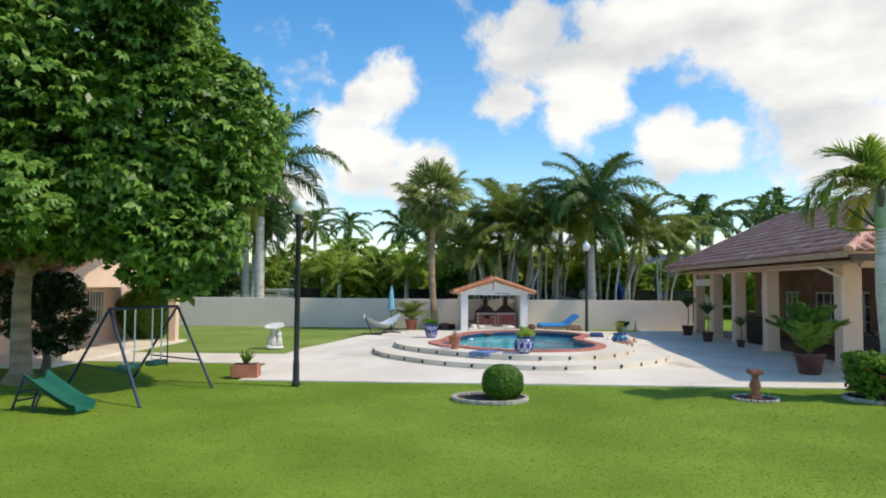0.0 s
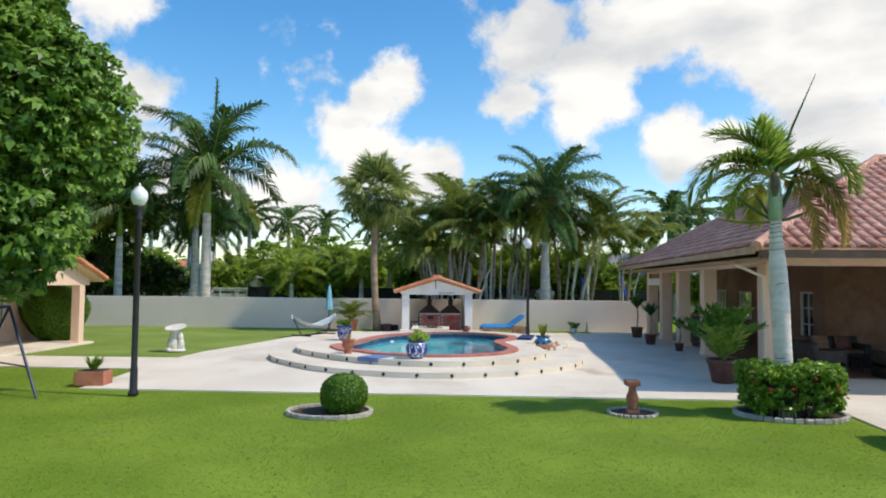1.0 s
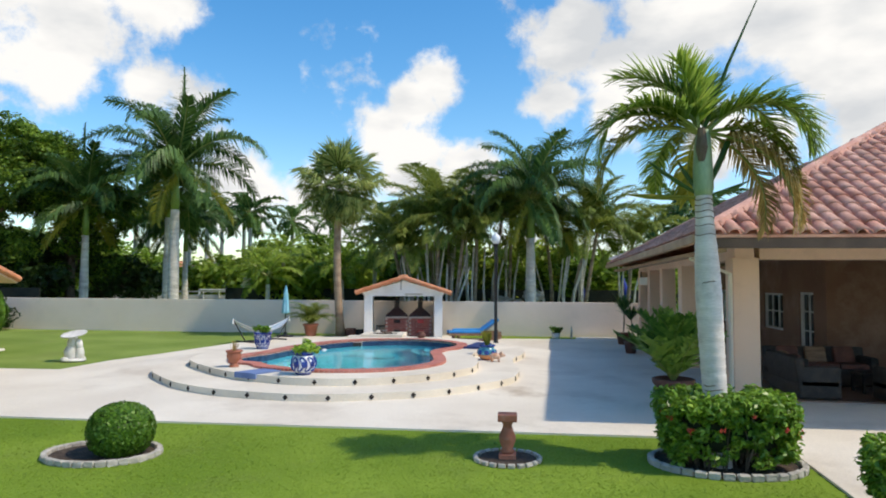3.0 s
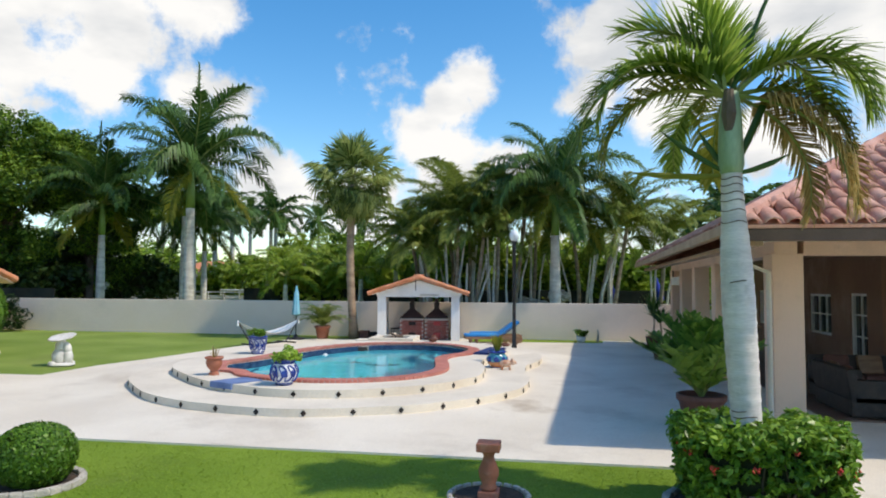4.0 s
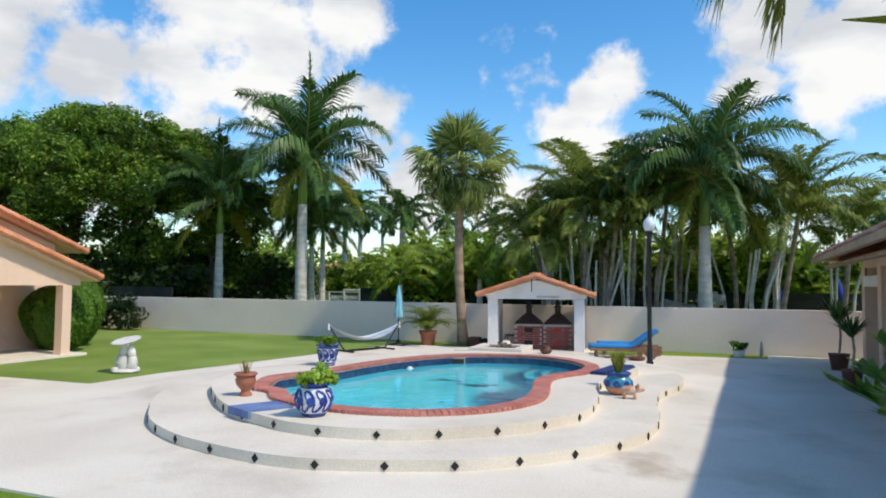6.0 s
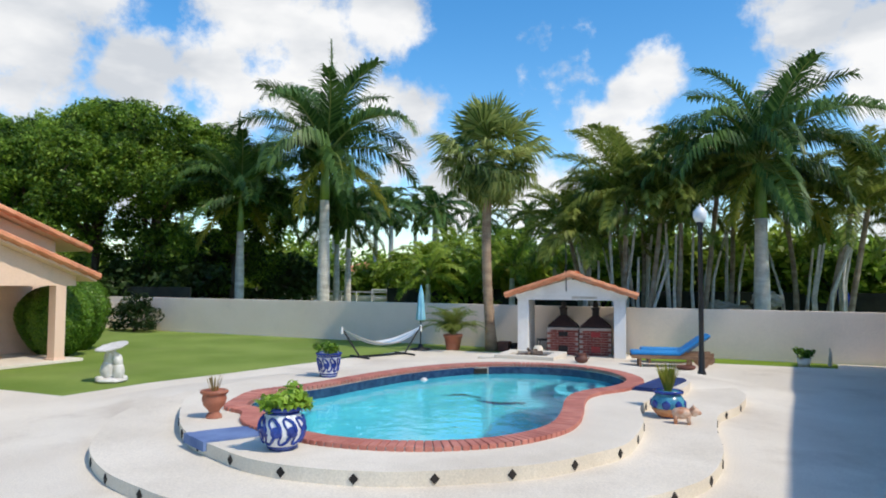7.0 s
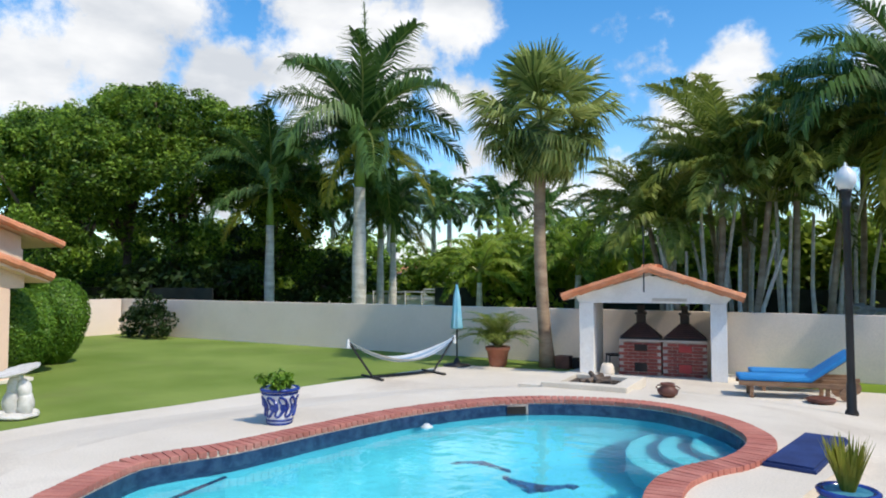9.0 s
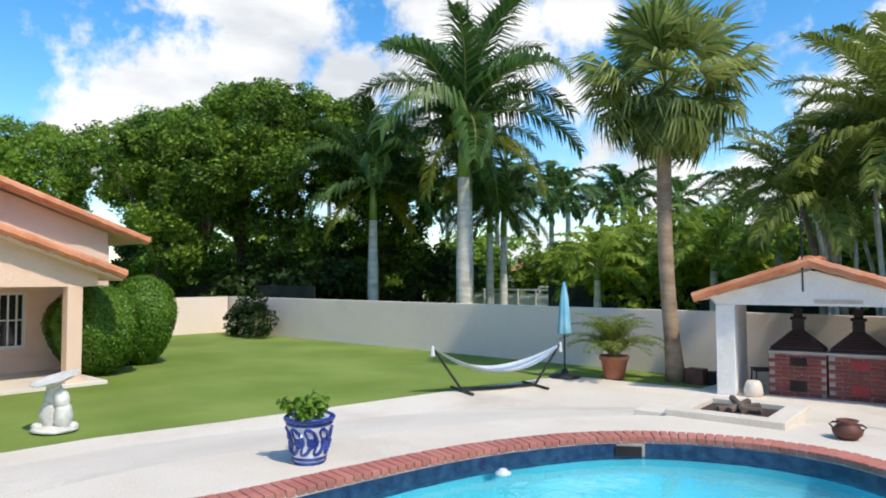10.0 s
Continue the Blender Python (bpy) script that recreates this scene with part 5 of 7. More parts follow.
shade_tree()
FICUS = [(-22.3, 40.6, 10.6, 101), (-27.5, 41.5, 10.4, 111), (-25.5, 36.0, 8.6, 131), (-32.5, 39, 9.8, 121), (-18.9, 43.6, 9.4, 141), (-37, 34, 9, 161), (-36, 44, 10, 171)]
for i, (x, y, h, sd) in enumerate(FICUS):
    h *= 1.22 if x < -24 else 1.12
    r = np.random.default_rng(sd)
    lobes = [(r.uniform(-2.2, 2.2), r.uniform(-1.6, 1.6), h * z, r.uniform(1.8, 2.7), r.uniform(1.8, 2.5), r.uniform(1.0, 1.5)) for z in (0.60, 0.70, 0.80, 0.88, 0.74, 0.66)]
    lobes += [(r.uniform(-3.0, 3.0), r.uniform(-2.0, 1.0), h * r.uniform(0.72, 0.97), r.uniform(0.7, 1.2), r.uniform(0.7, 1.1), r.uniform(0.5, 0.9)) for k in range(7)]
    lobes += [(r.uniform(-1.8, 1.8), r.uniform(-0.4, 1.4), h * z, r.uniform(1.0, 1.5), r.uniform(1.0, 1.5), r.uniform(0.9, 1.3)) for z in (0.22, 0.34, 0.46)]
    broad_tree("ficus_tree", x, y, h * 0.35, lobes, 700, 58, 0.105, LEAF_FICUS, sd, "tall ficus tree with layered dark green crown", 0.52, 0.28, 0.8, 8)
# trees added to darken the shaded hollows below the ficus crowns
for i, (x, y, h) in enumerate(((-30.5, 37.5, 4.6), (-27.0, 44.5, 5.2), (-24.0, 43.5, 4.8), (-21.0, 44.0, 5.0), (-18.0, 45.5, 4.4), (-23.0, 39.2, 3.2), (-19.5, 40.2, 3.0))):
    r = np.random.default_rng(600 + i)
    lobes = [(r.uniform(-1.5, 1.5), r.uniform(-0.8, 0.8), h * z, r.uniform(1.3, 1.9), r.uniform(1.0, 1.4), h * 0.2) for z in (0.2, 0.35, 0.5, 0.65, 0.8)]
    broad_tree("understory_tree", x, y, h * 0.4, lobes, 190, 24, 0.17, LEAF_SHADED, 600 + i, "added near-black tree that fills the shade below the ficus crowns", 0.5, 0.12, 0.3, 5)
# shrubbery and trees beyond the wall
BACK = [(-9.5, 52, 4.2), (-6.5, 56, 5.0), (-3.5, 50, 4.0), (-1.0, 53, 5.2), (1.5, 47, 4.4), (4.5, 47.5, 5.2), (7.5, 48, 5.0), (10.5, 48.5, 4.6), (13.5, 49, 4.0), (-17, 56, 4.4), (-21, 54, 4.6), (-25, 58, 5.2), (-6, 47, 3.2), (-10, 62, 6.5), (-16, 64, 6), (0, 62, 6.2), (8, 60, 5.5), (-29, 54, 6.4), (-35, 55, 7.5), (14, 60, 5), (-41, 50, 8.0), (20, 50, 4.8), (26, 54, 5.0), (32, 52, 5.4)]
for i, (x, y, h) in enumerate(BACK):
    r = np.random.default_rng(300 + i)
    lobes = [(r.uniform(-1.6, 1.6), r.uniform(-1.2, 1.2), h * z, r.uniform(1.4, 2.1), r.uniform(1.2, 1.8), h * 0.22) for z in (0.22, 0.4, 0.55, 0.75, 0.6)]
    broad_tree("garden_tree", x, y, h * 0.4, lobes, 170, 22, 0.24, LEAF_LIGHT if i % 3 != 1 else LEAF_FICUS, 300 + i, "leafy garden tree behind the wall", 0.55, 0.14, 0.3, 5)


def far_woods():
    r = np.random.default_rng(9)
    cs = []
    for a in np.radians(np.linspace(-100, 100, 900)):
        d = r.uniform(85, 120)
        h = 5.5 + 2.2 * math.sin(a * 7) + 1.5 * math.sin(a * 19 + 1)
        cs.append((5 + d * math.sin(a), 20 + d * math.cos(a), r.uniform(0.5, h)))
    q = leaf_cloud(cs, r.uniform(1.2, 2.2, len(cs)), 45, 0.5, 12)
    tagged(link_mesh("far_woods", quads_mesh("far_woods", q), LEAF_FICUS), "distant line of mixed green trees", "woods", kind="stuff")


far_woods()


def clipped(name, x, y, rx, ry, h, n, size, material, label, category="bush", power=2.3, z0=0.0, seed=0, parent=None):
    """A clipped bush: leaf shell on a superellipsoid, solid dark core as the shade inside."""
    t = thing(name, (x, y, z0), label=label, category=category) if parent is None else parent
    r = np.random.default_rng(seed)
    d = r.normal(size=(n, 3))
    d /= np.linalg.norm(d, axis=1)[:, None]
    k = (np.abs(d) ** power).sum(1) ** (-1 / power)
    rad = r.uniform(0.93, 1.05, n)
    pos = d * (k * rad)[:, None] * np.array([rx, ry, h / 2]) + np.array([0, 0, h / 2])
    if power > 3 or h > 1.5:
        pos[:, :2] *= (0.70 + 0.30 * np.clip(pos[:, 2:3] / h / 0.6, 0, 1)) * (1 + 0.05 * np.sin(9 * np.arctan2(d[:, 1:2], d[:, 0:1])))
    nrm = d + r.normal(size=(n, 3)) * 0.33
    nrm /= np.linalg.norm(nrm, axis=1)[:, None]
    a = np.cross(nrm, r.normal(size=(n, 3)))
    a /= np.linalg.norm(a, axis=1)[:, None]
    b = np.cross(nrm, a)
    s = size * r.uniform(0.7, 1.3, n)[:, None]
    q = np.stack([pos - a * s, pos - b * s * 0.5, pos + a * s + nrm * s * 0.2, pos + b * s * 0.5], 1)
    keep = pos[:, 2] > 0.02
    link_mesh("foliage", quads_mesh("foliage", q[keep]), material, t)
    bm = bmesh.new()
    bmesh.ops.create_icosphere(bm, subdivisions=3, radius=1.0)
    for v in bm.verts:
        dd = v.co.normalized()
        kk = (abs(dd.x) ** power + abs(dd.y) ** power + abs(dd.z) ** power) ** (-1 / power)
        v.co = Vector((dd.x * kk * rx * 0.9, dd.y * kk * ry * 0.9, dd.z * kk * h * 0.45 + h / 2))
        if power > 3 or h > 1.5:
            f_ = 0.66 + 0.3 * min(1.0, v.co.z / h / 0.6)
            v.co.x *= f_
            v.co.y *= f_
    part("twig_core", bm, SHADE_CORE, t, smooth=True)
    return t


BUSH = (1.95, 15.4)
clipped("round_bush", BUSH[0], BUSH[1], 0.39, 0.39, 0.68, 9000, 0.026, LEAF_HEDGE, "round clipped green bush in a stone-edged bed", seed=1)
clipped("tall_hedge_bush", -11.32, 27.8, 1.08, 1.0, 2.05, 26000, 0.042, LEAF_HEDGE, "tall rounded clipped bush beside the porch", seed=2)
clipped("tall_hedge_bush", -12.45, 29.4, 0.80, 0.80, 2.30, 24000, 0.042, LEAF_HEDGE, "tall rounded clipped bush on the lawn edge", seed=3)
broad_tree("dark_shrub", -9.2, 18.3, 0.75, [(0, 0, 1.35, 0.95, 0.8, 0.7), (-0.6, 0.1, 1.9, 0.8, 0.7, 0.6), (0.35, -0.1, 0.95, 0.55, 0.5, 0.4), (0.1, 0, 2.0, 0.7, 0.6, 0.5)], 330, 26, 0.06, LEAF_SHADED, 404, "dark loose shrub in the tree's shade", 0.2, 0.09, 0.45, 6)


def ixora(x, y, rx, ry, h, seed, lab):
    """A flat-topped hedge: bright leaf clumps over dark bare stems."""
    t = thing("ixora_hedge", (x, y, 0), label=lab, category="hedge", group="ixora hedges")
    r = np.random.default_rng(seed)
    cs, rad = [], []
    while len(cs) < 820:
        a, k = r.uniform(0, 2 * math.pi), math.sqrt(r.random())
        lim = (abs(math.cos(a)) ** 4 + abs(math.sin(a)) ** 4) ** -0.25
        side_ = r.random() < 0.5
        k = r.uniform(0.9, 1.02) if side_ else k * 0.97
        z = h * (r.uniform(0.08, 0.95) ** 0.75 if side_ else r.uniform(0.86, 1.0))
        cs.append((rx * lim * k * math.cos(a) * (0.9 + 0.1 * z / h), ry * lim * k * math.sin(a) * (0.86 + 0.14 * z / h), z + r.normal() * 0.02))
        rad.append(r.uniform(0.06, 0.12))
    link_mesh("foliage", quads_mesh("foliage", leaf_cloud(cs, rad, 26, 0.046, seed + 1, 0.42)), LEAF_IXORA, t)
    bm = bmesh.new()
    for i in range(70):
        a, k = r.uniform(0, 2 * math.pi), math.sqrt(r.random())
        x0, y0 = 0.7 * rx * k * math.cos(a), 0.7 * ry * k * math.sin(a)
        tube(bm, [(x0, y0, 0), (x0 * 1.15 + r.normal() * 0.04, y0 * 1.15 + r.normal() * 0.04, h * 0.45), (x0 * 1.32 + r.normal() * 0.06, y0 * 1.32 + r.normal() * 0.06, h * 0.92)], [0.014, 0.011, 0.006], 5)
    part("stems", bm, BROWN_BARK, t)
    # solid dark body stands in for the shade between the leaves
    bm = bmesh.new()
    bmesh.ops.create_icosphere(bm, subdivisions=3, radius=1.0)
    for v in bm.verts:
        dd = v.co.normalized()
        kk = (abs(dd.x) ** 4 + abs(dd.y) ** 4 + abs(dd.z) ** 4) ** -0.25
        v.co = Vector((dd.x * kk * rx * 0.74, dd.y * kk * ry * 0.74, h * 0.56 + dd.z * kk * h * 0.32)) * (1 + 0.06 * noise.noise(dd * 5))
    part("inner_leaves", bm, SHADE_CORE, t, smooth=True)
    for k in range(9):
        a, z = radians(195 + 22 * k + r.uniform(-6, 6)), h * r.uniform(0.55, 1.0)
        bm = bmesh.new()
        for q in range(7):
            c = Vector(r.normal(size=3)) * 0.02
            tube(bm, [c, c + Vector((r.normal() * 0.012, r.normal() * 0.012, 0.02))], [0.014, 0.004], 5)
        lim = (abs(math.cos(a)) ** 4 + abs(math.sin(a)) ** 4) ** -0.25
        bmesh.ops.transform(bm, matrix=Matrix.Translation((1.03 * rx * lim * math.cos(a), 1.03 * ry * lim * math.sin(a), z)), verts=bm.verts)
        part("flower", bm, RED_FLOWER, t, "small red flower head")


ixora(9.74, 15.98, 0.78, 0.60, 0.88, 6, "clipped ixora hedge with red flowers round the palm")
ixora(11.35, 13.7, 0.85, 0.7, 0.75, 17, "clipped ixora hedge with red flowers beside the patio")
broad_tree("wall_shrub", -17.6, 35.9, 0.5, [(0, 0, 0.8, 0.9, 0.5, 0.6), (-0.9, 0, 0.6, 0.6, 0.4, 0.5), (0.8, -0.1, 0.7, 0.7, 0.45, 0.6), (0.2, 0, 1.3, 0.6, 0.4, 0.4)], 150, 24, 0.07, LEAF_SHADED, 401, "dark loose shrub against the wall", 0.22, 0.05, 0.1, 6)
# ---- garden things ----
def lamp_post(x, y, h, label):
    t = thing("street_lamp", (x, y, rise(x, y)), label=label, category="lamp post", group="garden lamp posts")
    bm = lathe([(0.10, 0), (0.10, 0.05), (0.075, 0.10), (0.07, 0.5), (0.06, 0.55), (0.058, h - 0.32), (0.07, h - 0.30), (0.07, h - 0.24), (0.055, h - 0.2), (0.085, h - 0.05), (0.10, h)], 14)
    part("pole", bm, BLACK_METAL, t)
    bm = lathe([(0.10, h), (0.16, h + 0.13), (0.155, h + 0.26), (0.09, h + 0.33), (0.085, h + 0.345)], 16)
    part("globe", bm, LAMP_WHITE, t, "white acorn lamp globe")
    part("finial", lathe([(0.085, h + 0.345), (0.06, h + 0.37), (0.018, h + 0.39), (0.02, h + 0.43), (0.001, h + 0.46)], 10), LAMP_WHITE, t)


lamp_post(-2.51, 16.72, 3.75, "tall black lamp post with white acorn globe on the lawn edge")
lamp_post(6.24, 31.95, 3.68, "black lamp post with white globe beside the lounger")


def stone_ring(x, y, rx, ry, n, size, label):
    t = thing("bed_edging", (x, y, 0), label=label, category="edging")
    part("soil", prism([((rx - 0.05) * math.cos(a), (ry - 0.05) * math.sin(a)) for a in np.linspace(0, 2 * math.pi, 28, endpoint=False)], 0.0, 0.03), SOIL, t)
    r = np.random.default_rng(n)
    me = []
    for k in range(3):
        bm = boxed((0, 0, size * 0.45), (size * 1.5, size * 0.85, size * 0.9), None, size * 0.22)
        for v in bm.verts:
            v.co += Vector(r.uniform(-1, 1, 3)) * size * 0.08
        m_ = bpy.data.meshes.new("stone")
        bm.to_mesh(m_)
        bm.free()
        me.append(m_)
    for i in range(n):
        a = 2 * math.pi * i / n
        ob = link_mesh("stone", me[i % 3], STONE, t)
        ob.matrix_local = pose(rx * math.cos(a), ry * math.sin(a), 0, 0, 0, math.degrees(math.atan2(ry * math.cos(a), -rx * math.sin(a))) + r.uniform(-8, 8))


stone_ring(BUSH[0] - 0.25, BUSH[1], 0.72, 0.6, 34, 0.085, "ring of scalloped edging stones round the bush")
stone_ring(9.76, 16.0, 0.92, 0.70, 36, 0.09, "ring of scalloped edging stones round the palm bed")
stone_ring(7.0, 15.9, 0.42, 0.42, 22, 0.06, "low ring of edging stones round the pedestal")

t = thing("pedestal", (7.0, 15.9, 0.02), label="short turned terracotta pedestal on the lawn", category="pedestal")
part("plinth", boxed((0, 0, 0.035), (0.22, 0.22, 0.07), None, 0.01), TERRACOTTA, t)
part("baluster", lathe([(0.075, 0.07), (0.095, 0.10), (0.07, 0.13), (0.105, 0.22), (0.11, 0.28), (0.07, 0.38), (0.055, 0.43), (0.075, 0.46), (0.07, 0.48)], 20), TERRACOTTA, t)
part("cap", boxed((0, 0, 0.53), (0.25, 0.25, 0.09), None, 0.012), TERRACOTTA, t)


def leaf_tuft(name, n, length, spread, width, seed, material, parent, z=0.0, droop=0.6, up=1.0):
    """Strap leaves that rise from one point."""
    r = np.random.default_rng(seed)
    q = []
    for i in range(n):
        a = r.uniform(0, 2 * math.pi)
        out = np.array([math.cos(a), math.sin(a), 0])
        side_ = np.array([-math.sin(a), math.cos(a), 0])
        s = r.uniform(0.3, 1.0) * spread
        ln = length * r.uniform(0.7, 1.1)
        p = np.array([0, 0, z]) + out * 0.03
        d = out * s + np.array([0, 0, up])
        d /= np.linalg.norm(d)
        w0 = width * 0.7
        k = 4
        for j in range(k):
            p2 = p + d * ln / k
            w1 = width * (1.0 if j < 1 else 1 - (j / k) ** 1.5) if j < k - 1 else width * 0.08
            q.append((p - side_ * w0, p + side_ * w0, p2 + side_ * w1, p2 - side_ * w1))
            p, w0 = p2, w1
            d = d + np.array([0, 0, -1]) * droop * (0.35 + s) / k
            d /= np.linalg.norm(d)
    return link_mesh(name, quads_mesh(name, np.array(q)), material, parent)


def bushy(parent, z, r0, n, size, material, seed, h=0.2):
    rr = np.random.default_rng(seed)
    cs = [(rr.uniform(-1, 1) * r0, rr.uniform(-1, 1) * r0, z + rr.uniform(0.2, 1) * h) for i in range(14)]
    q = leaf_cloud(cs, [r0 * 0.45] * 14, n // 14, size, seed)
    return link_mesh("plant", quads_mesh("plant", q), material, parent)


def glazed_pot(name, x, y, z, profile, body, band, label, category="plant pot", motif=True, seed=0):
    t = thing(name, (x, y, z), label=label, category=category)
    part("body", lathe(profile, 32), body, t)
    top = profile[-1]
    rim = [(top[0] - 0.012, top[1] - 0.03), (top[0] + 0.02, top[1] - 0.03), (top[0] + 0.028, top[1]), (top[0] + 0.01, top[1] + 0.015), (top[0] - 0.03, top[1] + 0.005), (top[0] - 0.03, top[1] - 0.05)]
    part("rim", lathe(rim, 32), band, t)
    part("soil", lathe([(0.001, top[1] - 0.035), (top[0] - 0.02, top[1] - 0.03)], 24), SOIL, t)
    b0 = profile[0]
    part("foot_band", lathe([(b0[0] + 0.006, 0.0), (profile[1][0] + 0.008, profile[1][1] * 0.6)], 32), band, t)
    if motif:
        r = np.random.default_rng(seed)
        prof = np.array(profile)

        def rad(zz):
            return float(np.interp(zz, prof[:, 1], prof[:, 0])) + 0.004
        zs = np.linspace(prof[1, 1] * 1.3 + 0.02, prof[-1, 1] - 0.07, 40)
        for zz in (zs[0] * 0.75, zs[-1] + 0.015):
            part("band", lathe([(rad(zz) - 0.004, zz - 0.016), (rad(zz) + 0.006, zz - 0.008), (rad(zz) + 0.006, zz + 0.008), (rad(zz) - 0.004, zz + 0.016)], 32), GLAZE_BLUE, t)
        for k in range(9):
            a0 = 2 * math.pi * k / 9
            # scrolls: closed loops and tendrils as thin glaze ribbons
            for sgn in (1, -1):
                pts = []
                for u in np.linspace(0, 1, 14):
                    zz = zs[0] + (zs[-1] - zs[0]) * (0.5 + sgn * 0.42 * math.sin(u * 3.0))
                    a = a0 + 0.28 * math.cos(u * 4.4 + r.uniform(-0.1, 0.1)) + 0.12 * sgn
                    pts.append((rad(zz) * math.cos(a), rad(zz) * math.sin(a), zz))
                part("scroll", tubed(pts, list(np.linspace(0.024, 0.011, 14)), 5), GLAZE_BLUE, t)
            zz = (zs[0] + zs[-1]) / 2
            a = a0 + 0.22
            part("blossom", tubed([(rad(zz) * math.cos(a) * 0.985, rad(zz) * math.sin(a) * 0.985, zz), (rad(zz) * math.cos(a) * 1.02, rad(zz) * math.sin(a) * 1.02, zz)], [0.065, 0.03], 9), GLAZE_BLUE, t)
    return t


BELLY = [(0.13, 0.0), (0.15, 0.03), (0.22, 0.12), (0.25, 0.22), (0.24, 0.31), (0.19, 0.39), (0.165, 0.42), (0.20, 0.46)]
TAPER = [(0.15, 0.0), (0.165, 0.05), (0.19, 0.20), (0.215, 0.34), (0.225, 0.36), (0.235, 0.46)]
p = glazed_pot("talavera_pot", 2.72, 20.55, UP_Z, BELLY, GLAZE_WHITE, GLAZE_BLUE, "round blue and white glazed pot with leafy plant", seed=1)
bushy(p, 0.44, 0.22, 420, 0.055, LEAF_IXORA, 5, 0.22)
p = glazed_pot("talavera_pot", -0.14, 25.58, UP_Z, TAPER, GLAZE_WHITE, GLAZE_BLUE, "tapered blue and white glazed pot with yellow-green plant", seed=2)
bushy(p, 0.43, 0.2, 420, 0.045, LEAF_IXORA, 6, 0.2)
p = glazed_pot("talavera_pot", 6.26, 25.22, LOW_Z, [(k * 1.0, z * 0.85) for k, z in BELLY], TALAVERA_TEAL, GLAZE_BLUE, "painted teal and orange glazed pot with upright yellow plant", motif=False)
part("orange_band", lathe([(0.135, 0.004), (0.165, 0.03), (0.226, 0.10), (0.245, 0.145)], 32), TALAVERA_ORANGE, p)
for k in range(8):
    a = 2 * math.pi * k / 8
    part("sunflower", tubed([(0.238 * math.cos(a), 0.238 * math.sin(a), 0.21), (0.262 * math.cos(a), 0.262 * math.sin(a), 0.212)], [0.065, 0.045], 10), GLAZE_BLUE, p)
leaf_tuft("plant", 120, 0.46, 0.6, 0.015, 8, FROND_YELLOW, p, 0.34, 0.3, 1.6)
p = glazed_pot("urn", 0.80, 21.52, UP_Z, [(0.10, 0.0), (0.10, 0.04), (0.07, 0.07), (0.075, 0.10), (0.14, 0.17), (0.165, 0.26), (0.15, 0.31), (0.16, 0.36)], TERRACOTTA, TERRACOTTA, "terracotta footed urn with dry twigs", motif=False)
leaf_tuft("plant", 26, 0.28, 0.5, 0.008, 9, DEAD, p, 0.32, 0.3, 1.2)


def clay_pig(x, y, z, turn):
    """A small painted clay pig, one plain figure."""
    bm = bmesh.new()
    for c, s in (((0, 0, 0.15), (0.15, 0.085, 0.085)), ((0.16, 0, 0.18), (0.075, 0.07, 0.07)), ((0.23, 0, 0.165), (0.035, 0.035, 0.03))):
        r = bmesh.ops.create_icosphere(bm, subdivisions=3, radius=1.0)
        bmesh.ops.transform(bm, matrix=Matrix.Translation(c) @ Matrix.Diagonal((*s, 1)), verts=r["verts"])
    for lx in (-0.09, 0.09):
        for ly in (-0.045, 0.045):
            tube(bm, [(lx, ly, 0), (lx, ly, 0.12)], [0.026, 0.03], 7)
    for ly in (-0.04, 0.04):
        tube(bm, [(0.15, ly, 0.23), (0.16, ly * 1.5, 0.275)], [0.03, 0.006], 6)
    ob = part("pig_figurine", bm, PIG_PAINT, None, smooth=True)
    ob.matrix_world = pose(x, y, z, 0, 0, turn)
    tagged(ob, "small painted clay pig figurine beside the pot", "figurine")


clay_pig(6.50, 24.80, LOW_Z, 8)

# mats
def cloth(name, outline, z, th, material, label):
    ob = part(name, prism(outline, z, z + th, th * 0.4), material)
    return tagged(ob, label, "mat")


cloth("pool_mat", [(1.27, 20.64), (1.36, 20.85), (1.64, 21.27), (2.12, 20.94), (1.94, 20.62), (1.80, 20.40)], UP_Z + 0.002, 0.02, MAT_BLUE, "faded blue mat over the pool step")
t = thing("step_mat", (0, 0, 0), label="faded blue mat hanging over the step edge", category="mat")
part("mat", prism([(1.25, 20.66), (1.80, 20.42), (1.78, 20.33), (1.23, 20.57)], LOW_Z + 0.06, UP_Z + 0.022, 0.005), MAT_BLUE, t)
cloth("lounger_pad", [(5.50, 26.62), (5.77, 28.28), (6.24, 28.22), (5.98, 26.54)], UP_Z + 0.002, 0.06, NAVY_CLOTH, "navy blue lounger pad lying on the pool deck")

# bath of white cast stone on the lawn
bm = bmesh.new()
for c, s, rot in (((0, 0, 0.05), (0.34, 0.30, 0.06), 0), ((-0.08, 0, 0.26), (0.17, 0.15, 0.24), 0), ((0.15, 0.02, 0.24), (0.13, 0.13, 0.22), 0), ((-0.05, 0, 0.54), (0.12, 0.11, 0.19), 10), ((0.13, 0, 0.50), (0.11, 0.10, 0.17), -18),
                  ((0.02, 0, 0.66), (0.075, 0.075, 0.085), 0), ((0.2, 0.12, 0.08), (0.10, 0.09, 0.07), 0), ((-0.2, -0.12, 0.08), (0.10, 0.09, 0.07), 0)):
    r = bmesh.ops.create_icosphere(bm, subdivisions=3, radius=1.0)
    bmesh.ops.transform(bm, matrix=Matrix.Translation(c) @ pose(0, 0, 0, 0, rot, 0) @ Matrix.Diagonal((*s, 1)), verts=r["verts"])
seg = 28
ring = lathe([(0.001, 0.0), (0.26, 0.01), (0.335, 0.04), (0.345, 0.06), (0.32, 0.065), (0.26, 0.04), (0.001, 0.035)], seg)
tmp = bpy.data.meshes.new("tmp")
ring.to_mesh(tmp)
